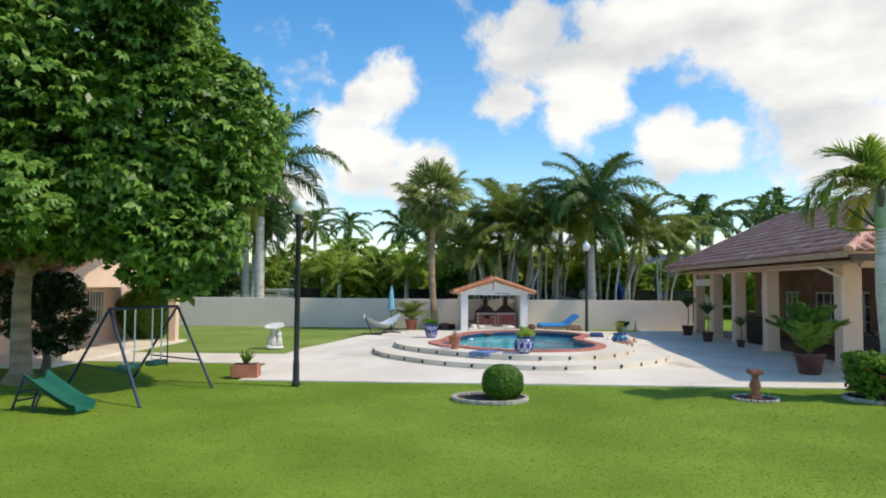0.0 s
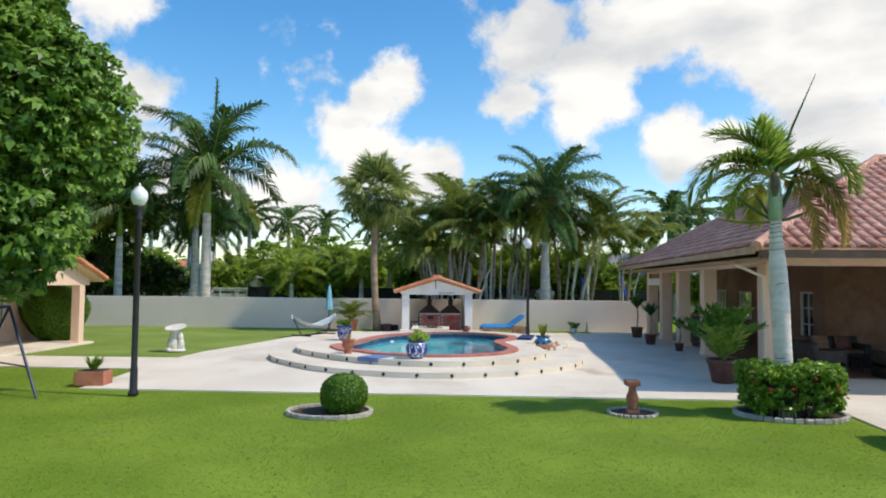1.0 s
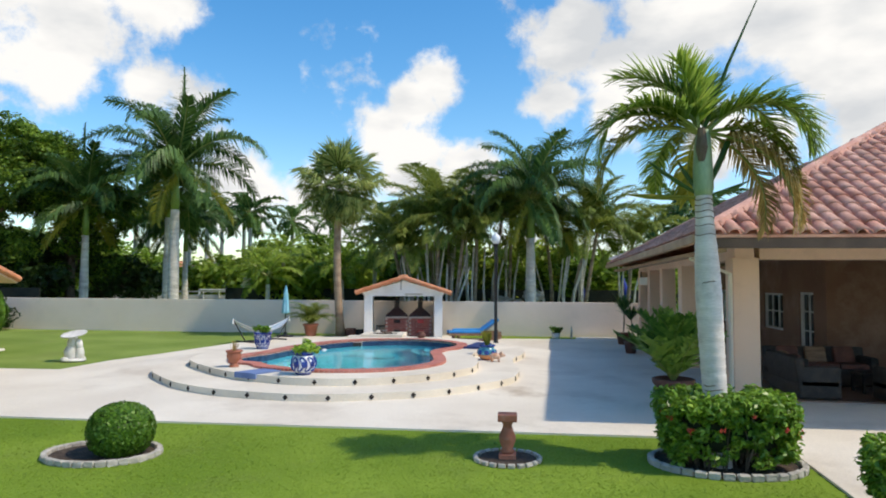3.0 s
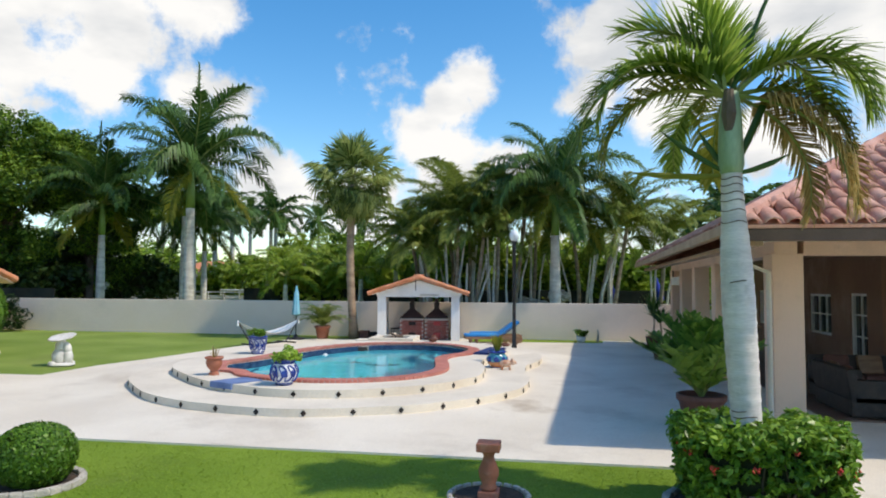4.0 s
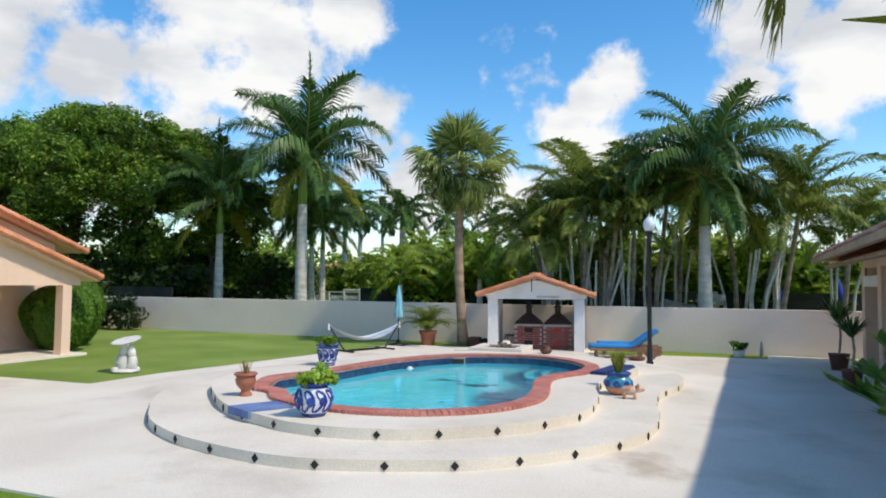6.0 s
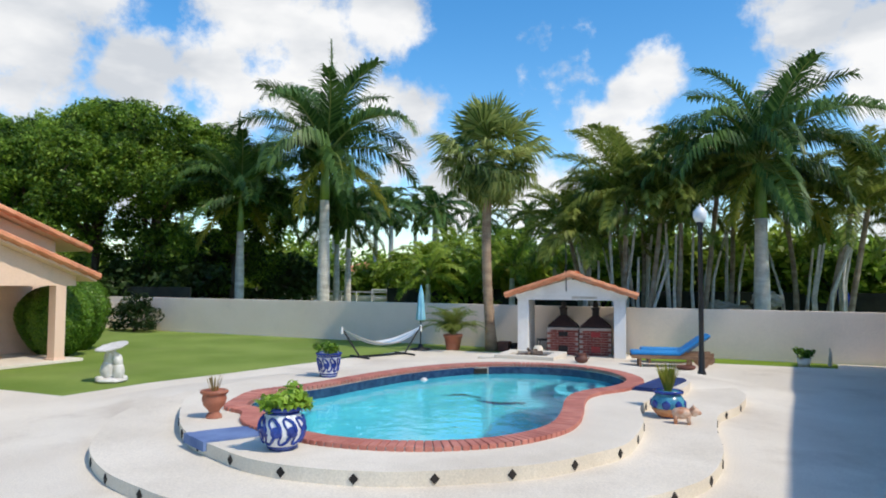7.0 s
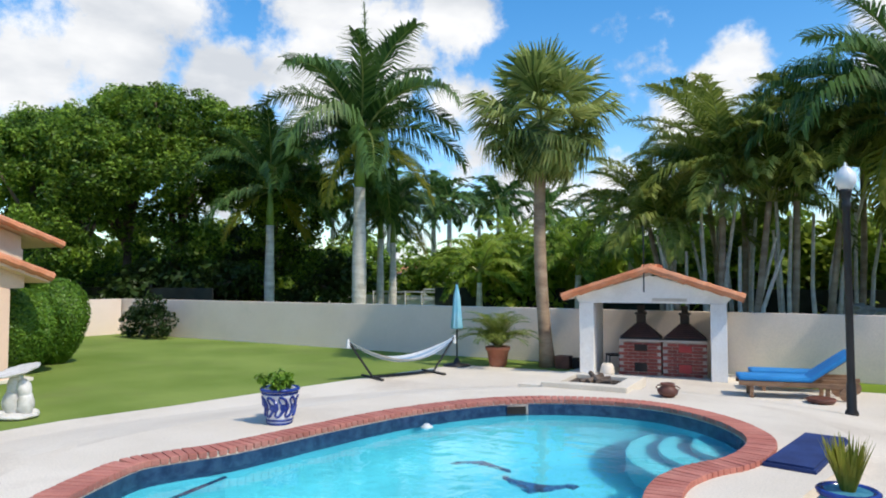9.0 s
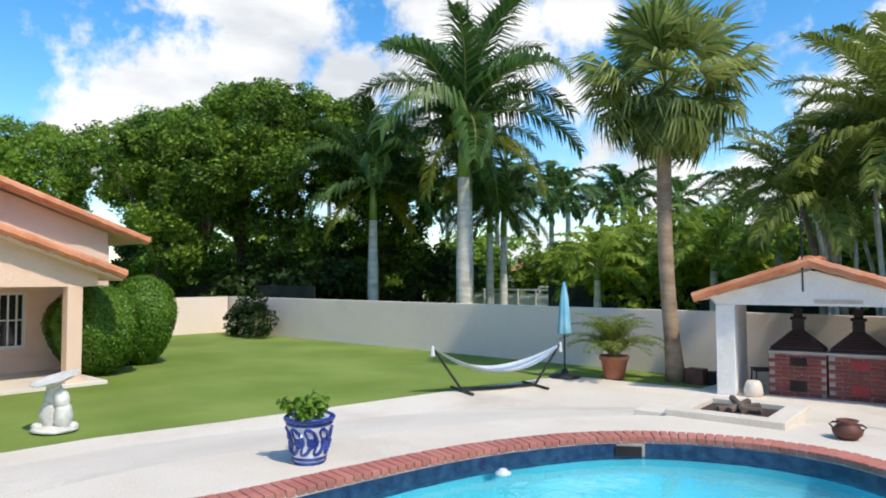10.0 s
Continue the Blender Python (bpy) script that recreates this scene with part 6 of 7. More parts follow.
ring.free()
k0 = len(bm.verts)
bm.from_mesh(tmp)
bm.verts.ensure_lookup_table()
bmesh.ops.transform(bm, matrix=pose(0, 0, 0.74, 8, -13, 30), verts=bm.verts[k0:])
bpy.data.meshes.remove(tmp)
for v in bm.verts:
    v.co += Vector((noise.noise(v.co * 14), noise.noise(v.co * 14 + Vector((3, 1, 7))), noise.noise(v.co * 14 + Vector((9, 4, 2))))) * 0.018
ob = part("bird_bath", bm, STATUE, None, smooth=True)
ob.matrix_world = pose(-5.5, 25.0, 0.0, 0, 0, 20)
tagged(ob, "white cast-stone figure bird bath with tilted bowl", "bird bath")


# hammock on its stand
def hammock():
    a, b = Vector((-3.4, 30.95, 0.92)), Vector((-2.2, 33.6, 0.88))
    d = (b - a).normalized()
    d.z = 0
    d.normalize()
    s = Vector((-d.y, d.x, 0))
    t = thing("hammock", (-2.8, 32.3, 0.03), label="striped pale hammock slung on a black steel stand", category="hammock")
    inv = t.matrix_world.inverted()

    def loc(pts):
        return [inv @ Vector(p) for p in pts]
    g0, g1 = a + d * 0.62, b - d * 0.62
    part("base_bar", tubed(loc([(g0.x, g0.y, 0.07), (g1.x, g1.y, 0.07)]), 0.03, 8), BLACK_METAL, t)
    for g, e in ((g0, a), (g1, b)):
        part("foot_bar", tubed(loc([g + s * 0.5 + Vector((0, 0, 0.06 - g.z)), g - s * 0.5 + Vector((0, 0, 0.06 - g.z))]), 0.028, 8), BLACK_METAL, t)
        part("arm", tubed(loc([(g.x, g.y, 0.07), (e.x, e.y, e.z)]), 0.026, 8), BLACK_METAL, t)
        part("knot", tubed(loc([e + Vector((0, 0, 0.04)), e - Vector((0, 0, 0.16))]), [0.03, 0.05], 7), HAMMOCK_W, t)
    for j in range(7):
        V, F = [], []
        for i in range(25):
            u = i / 24
            c = a.lerp(b, u)
            sag = 0.44 * 4 * u * (1 - u)
            w_ = 0.36 * min(1.0, 4.2 * u * (1 - u)) + 0.02
            for k in (0, 1):
                q_ = (j + k) / 7 * 2 - 1
                V.append(inv @ (c + s * q_ * w_ + Vector((0, 0, -sag - 0.12 * (1 - q_ * q_) * w_ / 0.46))))
        for i in range(24):
            F.append((2 * i, 2 * i + 1, 2 * i + 3, 2 * i + 2))
        link_mesh("stripe", mesh_from("stripe", V, F, True), HAMMOCK_W if j % 2 == 0 else HAMMOCK_B, t)


hammock()

# closed parasol
t = thing("patio_umbrella", (-2.68, 34.55, 0.03), label="closed pale blue patio umbrella on a round base", category="umbrella")
part("base", lathe([(0.36, 0), (0.36, 0.04), (0.1, 0.08), (0.05, 0.2)], 24), BLACK_METAL, t)
part("pole", tubed([(0, 0, 0.1), (0, 0, 2.2)], 0.022, 8), BLACK_METAL, t)
bm = lathe([(0.001, 2.18), (0.03, 2.12), (0.075, 1.8), (0.10, 1.4), (0.13, 1.0), (0.11, 0.97), (0.05, 1.0)], 20)
for v in bm.verts:
    a = math.atan2(v.co.y, v.co.x)
    k = 1 + 0.28 * math.sin(a * 6) * (1 if v.co.z < 2.1 else 0)
    v.co.x *= k
    v.co.y *= k
part("canopy", bm, UMB_BLUE, t, "pale blue folded canopy")

# terracotta pot with a palm against the wall
def feather_plant(parent, z, n, L, seed, material, e0=70, bend=95, leaf=0.22, hang=0.5, width=0.02, nl=26):
    fam = [frond_mesh("frond", material, 0.012, L=L, e0=e0, bend=bend, n=nl, leaf=leaf, hang=hang, width=width, seed=seed), frond_mesh("frond", material, 0.012, L=L * 0.95, e0=e0 - 30, bend=bend, n=nl, leaf=leaf, hang=hang, width=width, seed=seed + 1)]
    hang_fronds(parent, z, fam, [(0, n // 2, 0), (1, n - n // 2, 0)], 1.0, seed, 0.02)


t = thing("potted_palm", (-1.75, 35.1, 0.02), label="feathery palm in a terracotta pot by the wall", category="potted plant")
part("pot", lathe([(0.20, 0), (0.22, 0.03), (0.29, 0.42), (0.33, 0.44), (0.33, 0.52), (0.29, 0.53), (0.28, 0.46), (0.001, 0.46)], 24), TERRACOTTA, t)
feather_plant(t, 0.46, 34, 1.32, 91, COCO, 86, 100, 0.30)

t = thing("potted_cycad", (9.95, 19.85, 0.03), label="large cycad with stiff dark fronds in a terracotta pot", category="potted plant")
part("pot", lathe([(0.24, 0), (0.26, 0.03), (0.34, 0.42), (0.38, 0.46), (0.38, 0.54), (0.34, 0.55), (0.32, 0.48), (0.001, 0.48)], 24), DARK_CLAY, t)
feather_plant(t, 0.5, 38, 1.25, 95, CYCAD, 90, 38, 0.40, 0.12, 0.085, 15)

for x, y, s, lab in ((10.75, 29.9, 1.0, "spiky dracaena in a dark pot beside a porch pillar"), (11.0, 33.3, 1.15, "tall dracaena in a pot at the porch end"), (11.1, 27.4, 0.7, "small shrub in a dark pot under the porch")):
    t = thing("potted_dracaena", (x, y, 0.03), label=lab, category="potted plant", group="porch pots")
    part("pot", lathe([(0.16 * s, 0), (0.22 * s, 0.36 * s), (0.24 * s, 0.38 * s), (0.20 * s, 0.38 * s), (0.001, 0.34 * s)], 20), DARK_CLAY, t)
    part("stem", tubed([(0, 0, 0.3 * s), (0.05, 0.02, 0.8 * s), (0.02, 0.05, 1.2 * s)], 0.03, 7), BARK, t)
    leaf_tuft("leaves", 90, 0.65 * s, 0.9, 0.022, int(x * 100), FROND, t, 1.1 * s, 0.8, 0.9)

t = thing("planter_box", (-4.05, 17.95, 0.03), 8, label="square terracotta planter with agave", category="planter")
part("box", boxed((0, 0, 0.15), (0.62, 0.5, 0.3), None, 0.02), TERRACOTTA, t)
part("soil", boxed((0, 0, 0.302), (0.54, 0.42, 0.012)), SOIL, t)
leaf_tuft("agave", 34, 0.36, 0.9, 0.03, 12, LEAF_FICUS, t, 0.3, 0.1, 1.0)

t = thing("potted_shrub", (8.6, 35.6, 0.0), label="small leafy shrub in a pale pot by the wall", category="potted plant")
part("pot", lathe([(0.14, 0), (0.19, 0.26), (0.17, 0.26), (0.001, 0.22)], 18), STATUE, t)
bushy(t, 0.24, 0.2, 420, 0.05, LEAF_HEDGE, 21, 0.24)
t = thing("garden_ornament", (9.25, 35.9, 0.03), label="slim grey post ornament by the wall", category="ornament")
part("post", tubed([(0, 0, 0), (0.02, 0, 0.35), (0, 0, 0.5)], [0.06, 0.04, 0.015], 8), STONE, t)
t = thing("clay_jar", (3.72, 30.3, UP_Z), label="squat dark clay jar on the patio", category="jar")
part("body", lathe([(0.085, 0), (0.15, 0.05), (0.165, 0.11), (0.105, 0.165), (0.09, 0.18), (0.12, 0.215), (0.105, 0.222), (0.08, 0.18), (0.001, 0.14)], 22), DARK_CLAY, t)
for sx in (1, -1):
    part("handle", tubed([(0.155 * sx, 0, 0.12), (0.19 * sx, 0, 0.15), (0.15 * sx, 0, 0.18), (0.10 * sx, 0, 0.18)], 0.013, 6), DARK_CLAY, t)


# fire pit
t = thing("fire_pit", (2.27, 31.0, 0.31), 3, label="low square concrete fire pit with ash and logs", category="fire pit")
bm = bmesh.new()
for c, s in (((0, -0.62, 0.09), (1.5, 0.26, 0.18)), ((0, 0.62, 0.09), (1.5, 0.26, 0.18)), ((-0.62, 0, 0.09), (0.26, 0.979, 0.18)), ((0.62, 0, 0.09), (0.26, 0.979, 0.18))):
    box(bm, c, s, None, 0.015)
part("curb", bm, DECK, t)
part("ash", boxed((0, 0, 0.06), (0.97, 0.97, 0.1)), SOIL, t)
for i in range(4):
    a = 0.7 * i
    part("log", tubed([(-0.28 * math.cos(a), -0.28 * math.sin(a), 0.12 + 0.02 * i), (0.3 * math.cos(a), 0.3 * math.sin(a), 0.16 + 0.03 * i)], [0.05, 0.045], 8), BROWN_BARK, t)
part("slab", boxed((-0.98, -0.4, 0.07), (0.44, 0.6, 0.08), None, 0.01), DECK, t)


# barbecue hut
hut = thing("barbecue_hut", (0, 0, 0.03), label="white barbecue shelter with orange tile gable roof", category="shelter")
HX0, HX1, HY0, HY1, HZ = 0.70, 3.95, 34.58, 36.2, 1.72
for x in (HX0 + 0.17, HX1 - 0.17):
    part("column", boxed((x, HY0 + 0.17, HZ / 2), (0.34, 0.34, HZ), None, 0.015), WHITEWASH, hut)
    part("side_wall", boxed((x, (HY0 + 0.34 + HY1) / 2, HZ / 2), (0.26, HY1 - HY0 - 0.36, HZ - 0.004)), WHITEWASH, hut)
HXC = (HX0 + HX1) / 2
HR, HZR = 1.96, 2.42
SK = (HZR - 1.78) / HR
for y in (HY0 + 0.02, HY1 - 0.12):
    bm = bmesh.new()
    bm.faces.new([bm.verts.new(v) for v in ((HX0, y, HZ), (HX1, y, HZ), (HX1 + 0.1, y, HZ + 0.14), (HXC, y, HZR - 0.06), (HX0 - 0.1, y, HZ + 0.14))])
    bm.normal_update()
    bmesh.ops.solidify(bm, geom=bm.faces[:], thickness=0.12)
    part("gable_panel", bm, WHITEWASH, hut)
bm = bmesh.new()
for s in (1, -1):
    bm.faces.new([bm.verts.new(v) for v in ((HXC + s * HR, HY0 - 0.2, 1.78), (HXC + s * HR, HY1 - 0.02, 1.78), (HXC, HY1 - 0.02, HZR), (HXC, HY0 - 0.2, HZR))])
bmesh.ops.recalc_face_normals(bm, faces=bm.faces)
bmesh.ops.solidify(bm, geom=bm.faces[:], thickness=0.06)
hroof = part("roof", bm, CREAM, hut)
for s in (1, -1):
    up = Vector((-s, 0, SK)).normalized()
    al = up.cross(Vector((s * SK, 0, 1)).normalized())
    o = Vector((HXC + s * HR, HY0 - 0.2, 1.84))
    lay_tiles(o, al, up, lambda u, v, al=al: 0.1 < u * al.y < 1.78 and v < HR * 1.04, hroof, TILE_ORANGE, near=lambda u, v: True, limit=200)
    ridge_caps((HXC + s * (HR + 0.03), HY0 - 0.2, 1.82), (HXC, HY0 - 0.2, HZR + 0.05), hroof, TILE_ORANGE, 0.10)
ridge_caps((HXC, HY0 - 0.25, HZR + 0.07), (HXC, HY1 - 0.05, HZR + 0.07), hroof, TILE_ORANGE, 0.11)
part("mast", tubed([(2.22, HY0 - 0.24, 1.98), (2.22, HY0 - 0.24, 3.5)], 0.018, 6), BLACK_METAL, hut, "thin black mast on the gable")
part("sign_strip", boxed((2.75, HY0 + 0.008, 1.80), (0.75, 0.02, 0.07)), STONE, hut)


def grill(x0, x1, red):
    t = thing("brick_grill", (0, 0, 0.03), label="dark red brick barbecue with pyramid hood and chimney", category="barbecue", group="brick barbecues")
    y0, y1, h = 35.1, 35.8, 0.80
    xc = (x0 + x1) / 2
    part("mortar", boxed((xc, (y0 + y1) / 2, h / 2), (x1 - x0 - 0.03, y1 - y0 - 0.03, h - 0.02)), MORTAR, t)
    me = bpy.data.meshes.new("brick")
    bm = boxed((0, 0, 0), (0.21, 0.09, 0.062), None, 0.006)
    bm.to_mesh(me)
    bm.free()
    for r_i in range(10):
        z = 0.04 + r_i * 0.077
        off = 0.11 if r_i % 2 else 0.0
        x = x0 + 0.105 + off - (0.22 if off else 0)
        while x < x1 - 0.02:
            if x > x0 + 0.05:
                b = link_mesh("brick", me, BBQ_BRICK, t)
                b.matrix_local = Matrix.Translation((min(x, x1 - 0.105), y0 + 0.035, z))
            x += 0.225
    part("counter", boxed((xc, (y0 + y1) / 2, h + 0.02), (x1 - x0 + 0.02, y1 - y0 + 0.06, 0.05), None, 0.01), MORTAR, t)
    for z, hh in ((0.14, 0.2), (0.60, 0.15)):
        part("firebox_door", boxed((xc + 0.02, y0 - 0.014, z + 0.05), (0.28, 0.03, hh), None, 0.006), RED_DOOR if red else DISH_DARK, t)
    vs = []
    bm = bmesh.new()
    z0, z1, z2 = h + 0.05, h + 0.42, h + 0.62
    rings = []
    for hw, hd, z in (((x1 - x0) / 2 - 0.02, 0.34, z0), ((x1 - x0) / 2 - 0.04, 0.32, z0 + 0.05), (0.10, 0.10, z1), (0.10, 0.10, z2), (0.13, 0.13, z2 + 0.01), (0.13, 0.13, z2 + 0.05), (0.075, 0.075, z2 + 0.06), (0.075, 0.075, h + 0.84)):
        rings.append([bm.verts.new((xc + sx * hw, 35.45 + sy * hd, z)) for sx, sy in ((-1, -1), (1, -1), (1, 1), (-1, 1))])
    for a, b in zip(rings, rings[1:]):
        for k in range(4):
            bm.faces.new((a[k], a[(k + 1) % 4], b[(k + 1) % 4], b[k]))
    part("hood", bm, DISH_DARK, t, "soot-dark pyramid hood with chimney")
    for i in range(7):
        u = i / 7
        w_ = ((x1 - x0) / 2 - 0.04) * (1 - u) + 0.10 * u
        d_ = 0.32 * (1 - u) + 0.10 * u
        z = z0 + 0.07 + (z1 - z0 - 0.05) * u
        part("brick_course", boxed((xc, 35.45 - d_ - 0.004, z), (w_ * 2, 0.02, 0.03), None, 0.004), SOOT_BRICK, t)


grill(1.54, 2.52, False)
grill(2.54, 3.52, True)
# the shelter and its grills stand turned to the garden wall
for ob in (hut, *[o for o in scene.objects if o.name.startswith("brick_grill")]):
    ob.matrix_world = Matrix.Translation((0.78, 34.5, 0)) @ Matrix.Rotation(radians(9), 4, "Z") @ Matrix.Translation((-0.78, -34.5, 0)) @ Matrix.Translation((0, 0, 0.03))
t = thing("garden_chair", (1.28, 35.5, 0.03), -60, label="dark metal garden chair beside the grill", category="chair")
part("seat", boxed((0, 0, 0.43), (0.44, 0.44, 0.04), None, 0.015), DISH_DARK, t)
part("backrest", boxed((0, 0.21, 0.70), (0.44, 0.035, 0.42), pose(0, 0, 0, -8, 0, 0), 0.015), DISH_DARK, t)
for sx in (-0.19, 0.19):
    for sy in (-0.19, 0.19):
        part("leg", tubed([(sx * 1.1, sy * 1.1, 0), (sx, sy, 0.42)], 0.016, 6), BLACK_METAL, t)
for i, (x, y, s) in enumerate(((-0.15, 35.7, 0.24), (0.2, 35.85, 0.2), (-0.35, 36.0, 0.2))):
    t = thing("storage_crate", (x, y, 0.0), 15 * i, label="dark crate standing beside the hut", category="crate")
    part("crate_body", boxed((0, 0, s * 0.7), (s * 1.6, s * 1.3, s * 1.4), None, 0.02), DARK_CLAY if i == 0 else DISH_DARK, t)
t = thing("straw_bag", (1.3, 34.75, 0.03), label="tan straw bag leaning at the grill", category="bag")
part("bag_body", lathe([(0.14, 0), (0.17, 0.08), (0.15, 0.22), (0.11, 0.3), (0.001, 0.28)], 16), CREAM, t)


# sun loungers
def lounger(x, y, turn, lab):
    t = thing("sun_lounger", (x, y, rise(x, y)), turn, label=lab, category="sun lounger", group="sun loungers")
    for sy in (-0.28, 0.28):
        part("side_rail", boxed((0, sy, 0.27), (1.95, 0.05, 0.09), None, 0.01), WOOD, t)
    for lx in (-0.75, 0.55):
        for sy in (-0.26, 0.26):
            part("leg", boxed((lx, sy, 0.125), (0.07, 0.06, 0.25), None, 0.008), WOOD, t)
    for i in range(8):
        part("slat", boxed((-0.85 + i * 0.16, 0, 0.315), (0.11, 0.5, 0.02)), WOOD, t)
    for sy in (-0.31, 0.31):
        part("wheel", tubed([(0.86, sy - 0.02, 0.13), (0.86, sy + 0.02, 0.13)], 0.13, 18), WOOD, t)
    part("cushion", boxed((-0.35, 0, 0.37), (1.25, 0.62, 0.09), None, 0.035), BLUE_CLOTH, t, "bright blue seat cushion")
    part("back_cushion", boxed((0.55, 0, 0.58), (0.80, 0.62, 0.09), pose(0, 0, 0, 0, -36, 0), 0.035), BLUE_CLOTH, t, "bright blue raised back cushion")
    part("back_frame", boxed((0.57, 0, 0.53), (0.78, 0.5, 0.03), pose(0, 0, 0, 0, -36, 0), 0.008), WOOD, t)


lounger(5.25, 33.75, 14, "teak sun lounger with bright blue cushion and raised back")
lounger(5.35, 34.75, 14, "teak sun lounger with blue cushion near the wall")
t = thing("clay_plate", (5.75, 33.3, 0.03), label="low dark clay dish on the patio", category="dish")
part("dish", lathe([(0.2, 0), (0.26, 0.07), (0.22, 0.1), (0.12, 0.05), (0.001, 0.04)], 20), DARK_CLAY, t)
t = thing("pool_float", (1.24, 27.0, 0.19), label="white floating chlorine dispenser in the water", category="float")
part("float_body", lathe([(0.03, 0), (0.085, 0.02), (0.085, 0.065), (0.05, 0.08), (0.04, 0.1), (0.001, 0.105)], 18), PIPE_WHITE, t)


# swing set and slide under the tree
def swing_set():
    t = thing("swing_set", (0, 0, 0), label="navy blue metal swing set with green seats", category="swing set")
    T1, T2 = Vector((-5.85, 15.1, 1.72)), Vector((-5.35, 17.05, 1.72))
    part("top_bar", tubed([T1, T2], 0.03, 8), BLUE_METAL, t)
    for T, feet in ((T1, ((-7.25, 16.0), (-4.62, 14.0))), (T2, ((-6.7, 17.8), (-4.2, 16.3)))):
        for fx, fy in feet:
            part("leg", tubed([T, (fx, fy, 0)], 0.028, 8), BLUE_METAL, t)
        (x0, y0), (x1, y1) = feet
        k = 0.33
        a, b = Vector((x0, y0, 0)).lerp(T, k), Vector((x1, y1, 0)).lerp(T, k)
        part("cross_bar", tubed([a, b], 0.018, 6), BLUE_METAL, t)
    for u in (0.28, 0.68):
        c = T1.lerp(T2, u)
        for s in (-0.2, 0.2):
            o = Vector((0.09, 0.35, 0)) * s * 2
            part("rope", tubed([c + o, c + o + Vector((0, 0, -1.15))], 0.015, 6), WHITEWASH, t)
        part("swing_seat", boxed(c + Vector((0, 0, -1.2)), (0.24, 0.46, 0.12), pose(0, 0, 0, 0, 0, -14), 0.04), GREEN_PLASTIC, t)
    part("glider_bar", tubed([T1.lerp(T2, 0.85) + Vector((0, 0, 0)), T1.lerp(T2, 0.85) + Vector((0.1, -0.2, -1.3))], 0.015, 6), BLUE_METAL, t)


swing_set()
t = thing("slide", (-5.85, 13.55, 0), -16, label="green plastic children's slide under the tree", category="slide")
V, F = [], []
for i in range(15):
    u = i / 14
    x, z = -0.55 + 1.15 * u, 0.48 * (1 - u) ** 1.25 + 0.05
    for yy, dz in ((-0.26, 0.13), (-0.22, 0.13), (-0.19, 0.0), (0.19, 0.0), (0.22, 0.13), (0.26, 0.13)):
        V.append((x, yy, z + dz))
for i in range(14):
    for k in range(5):
        F.append((6 * i + k, 6 * i + k + 1, 6 * i + k + 7, 6 * i + k + 6))
part_me = link_mesh("chute", mesh_from("chute", V, F, True), GREEN_PLASTIC, t)
for sy in (-0.2, 0.2):
    part("ladder_rail", tubed([(-0.57, sy, 0.62), (-0.85, sy, 0.0)], 0.022, 6), BLUE_METAL, t)
for i in range(3):
    part("rung", tubed([(-0.63 - 0.072 * i, -0.2, 0.48 - 0.16 * i), (-0.63 - 0.072 * i, 0.2, 0.48 - 0.16 * i)], 0.018, 6), BLUE_METAL, t)
part("support", tubed([(-0.2, -0.2, 0.3), (-0.3, -0.24, 0.0)], 0.02, 6), BLUE_METAL, t)


# porch furniture
def sofa(x, y, turn, w, lab):
    t = thing("wicker_sofa", (x, y, 0.055), turn, label=lab, category="sofa", group="porch seats")
    part("base", boxed((0, 0, 0.2), (w, 0.8, 0.38), None, 0.05), WICKER, t)
    part("backrest", boxed((0, 0.36, 0.55), (w, 0.16, 0.55), pose(0, 0, 0, -8, 0, 0), 0.06), WICKER, t)
    for s in (-1, 1):
        part("armrest", boxed((s * (w / 2 - 0.09), 0, 0.42), (0.18, 0.8, 0.45), None, 0.07), WICKER, t)
    n = max(1, round((w - 0.36) / 0.7))
    for i in range(n):
        part("cushion", boxed((-(w - 0.36) / 2 + (i + 0.5) * (w - 0.36) / n, -0.03, 0.43), ((w - 0.36) / n - 0.02, 0.66, 0.12), None, 0.04), DARK_CLAY, t)
        part("pillow", boxed((-(w - 0.36) / 2 + (i + 0.5) * (w - 0.36) / n, 0.22, 0.64), (0.46, 0.14, 0.4), pose(0, 0, 0, -20, 0, 8 * (i - 1)), 0.06), WOOD if i % 2 else DARK_CLAY, t)


sofa(13.9, 23.3, 0, 2.2, "dark wicker porch sofa with tan and rust pillows")
sofa(13.0, 21.9, 90, 1.7, "dark wicker porch loveseat facing the garden")
sofa(16.2, 22.2, -90, 1.9, "dark wicker sofa by the house door")
sofa(14.6, 21.0, 180, 1.0, "dark wicker armchair at the porch front")
t = thing("coffee_table", (14.6, 22.2, 0.055), label="low dark wicker table between the seats", category="table")
part("tabletop", boxed((0, 0, 0.40), (0.9, 0.6, 0.04), None, 0.01), WICKER, t)
for sx in (-0.38, 0.38):
    for sy in (-0.24, 0.24):
        part("leg", boxed((sx, sy, 0.19), (0.05, 0.05, 0.38)), WICKER, t)
t = thing("bar_counter", (13.2, 31.0, 0.055), 90, label="dark wooden bar counter under the porch", category="bar")
part("body", boxed((0, 0, 0.5), (3.0, 0.5, 1.0), None, 0.01), WICKER, t)
part("top", boxed((0, 0, 1.03), (3.1, 0.65, 0.05), None, 0.01), WOOD, t)
part_me = thing("awning_board", (0, 0, 0), label="white hanging board across the porch end", category="board")
part("board", boxed((hx(33.8, 1.2), 33.8, 2.42), (0.06, 2.3, 0.3), None, 0.01), WHITEWASH, part_me)
part("bracket", tubed([(hx(33.8, 1.2), 34.7, 2.56), (hx(33.8, 1.2), 34.7, 2.8)], 0.02, 6), BLACK_METAL, part_me)
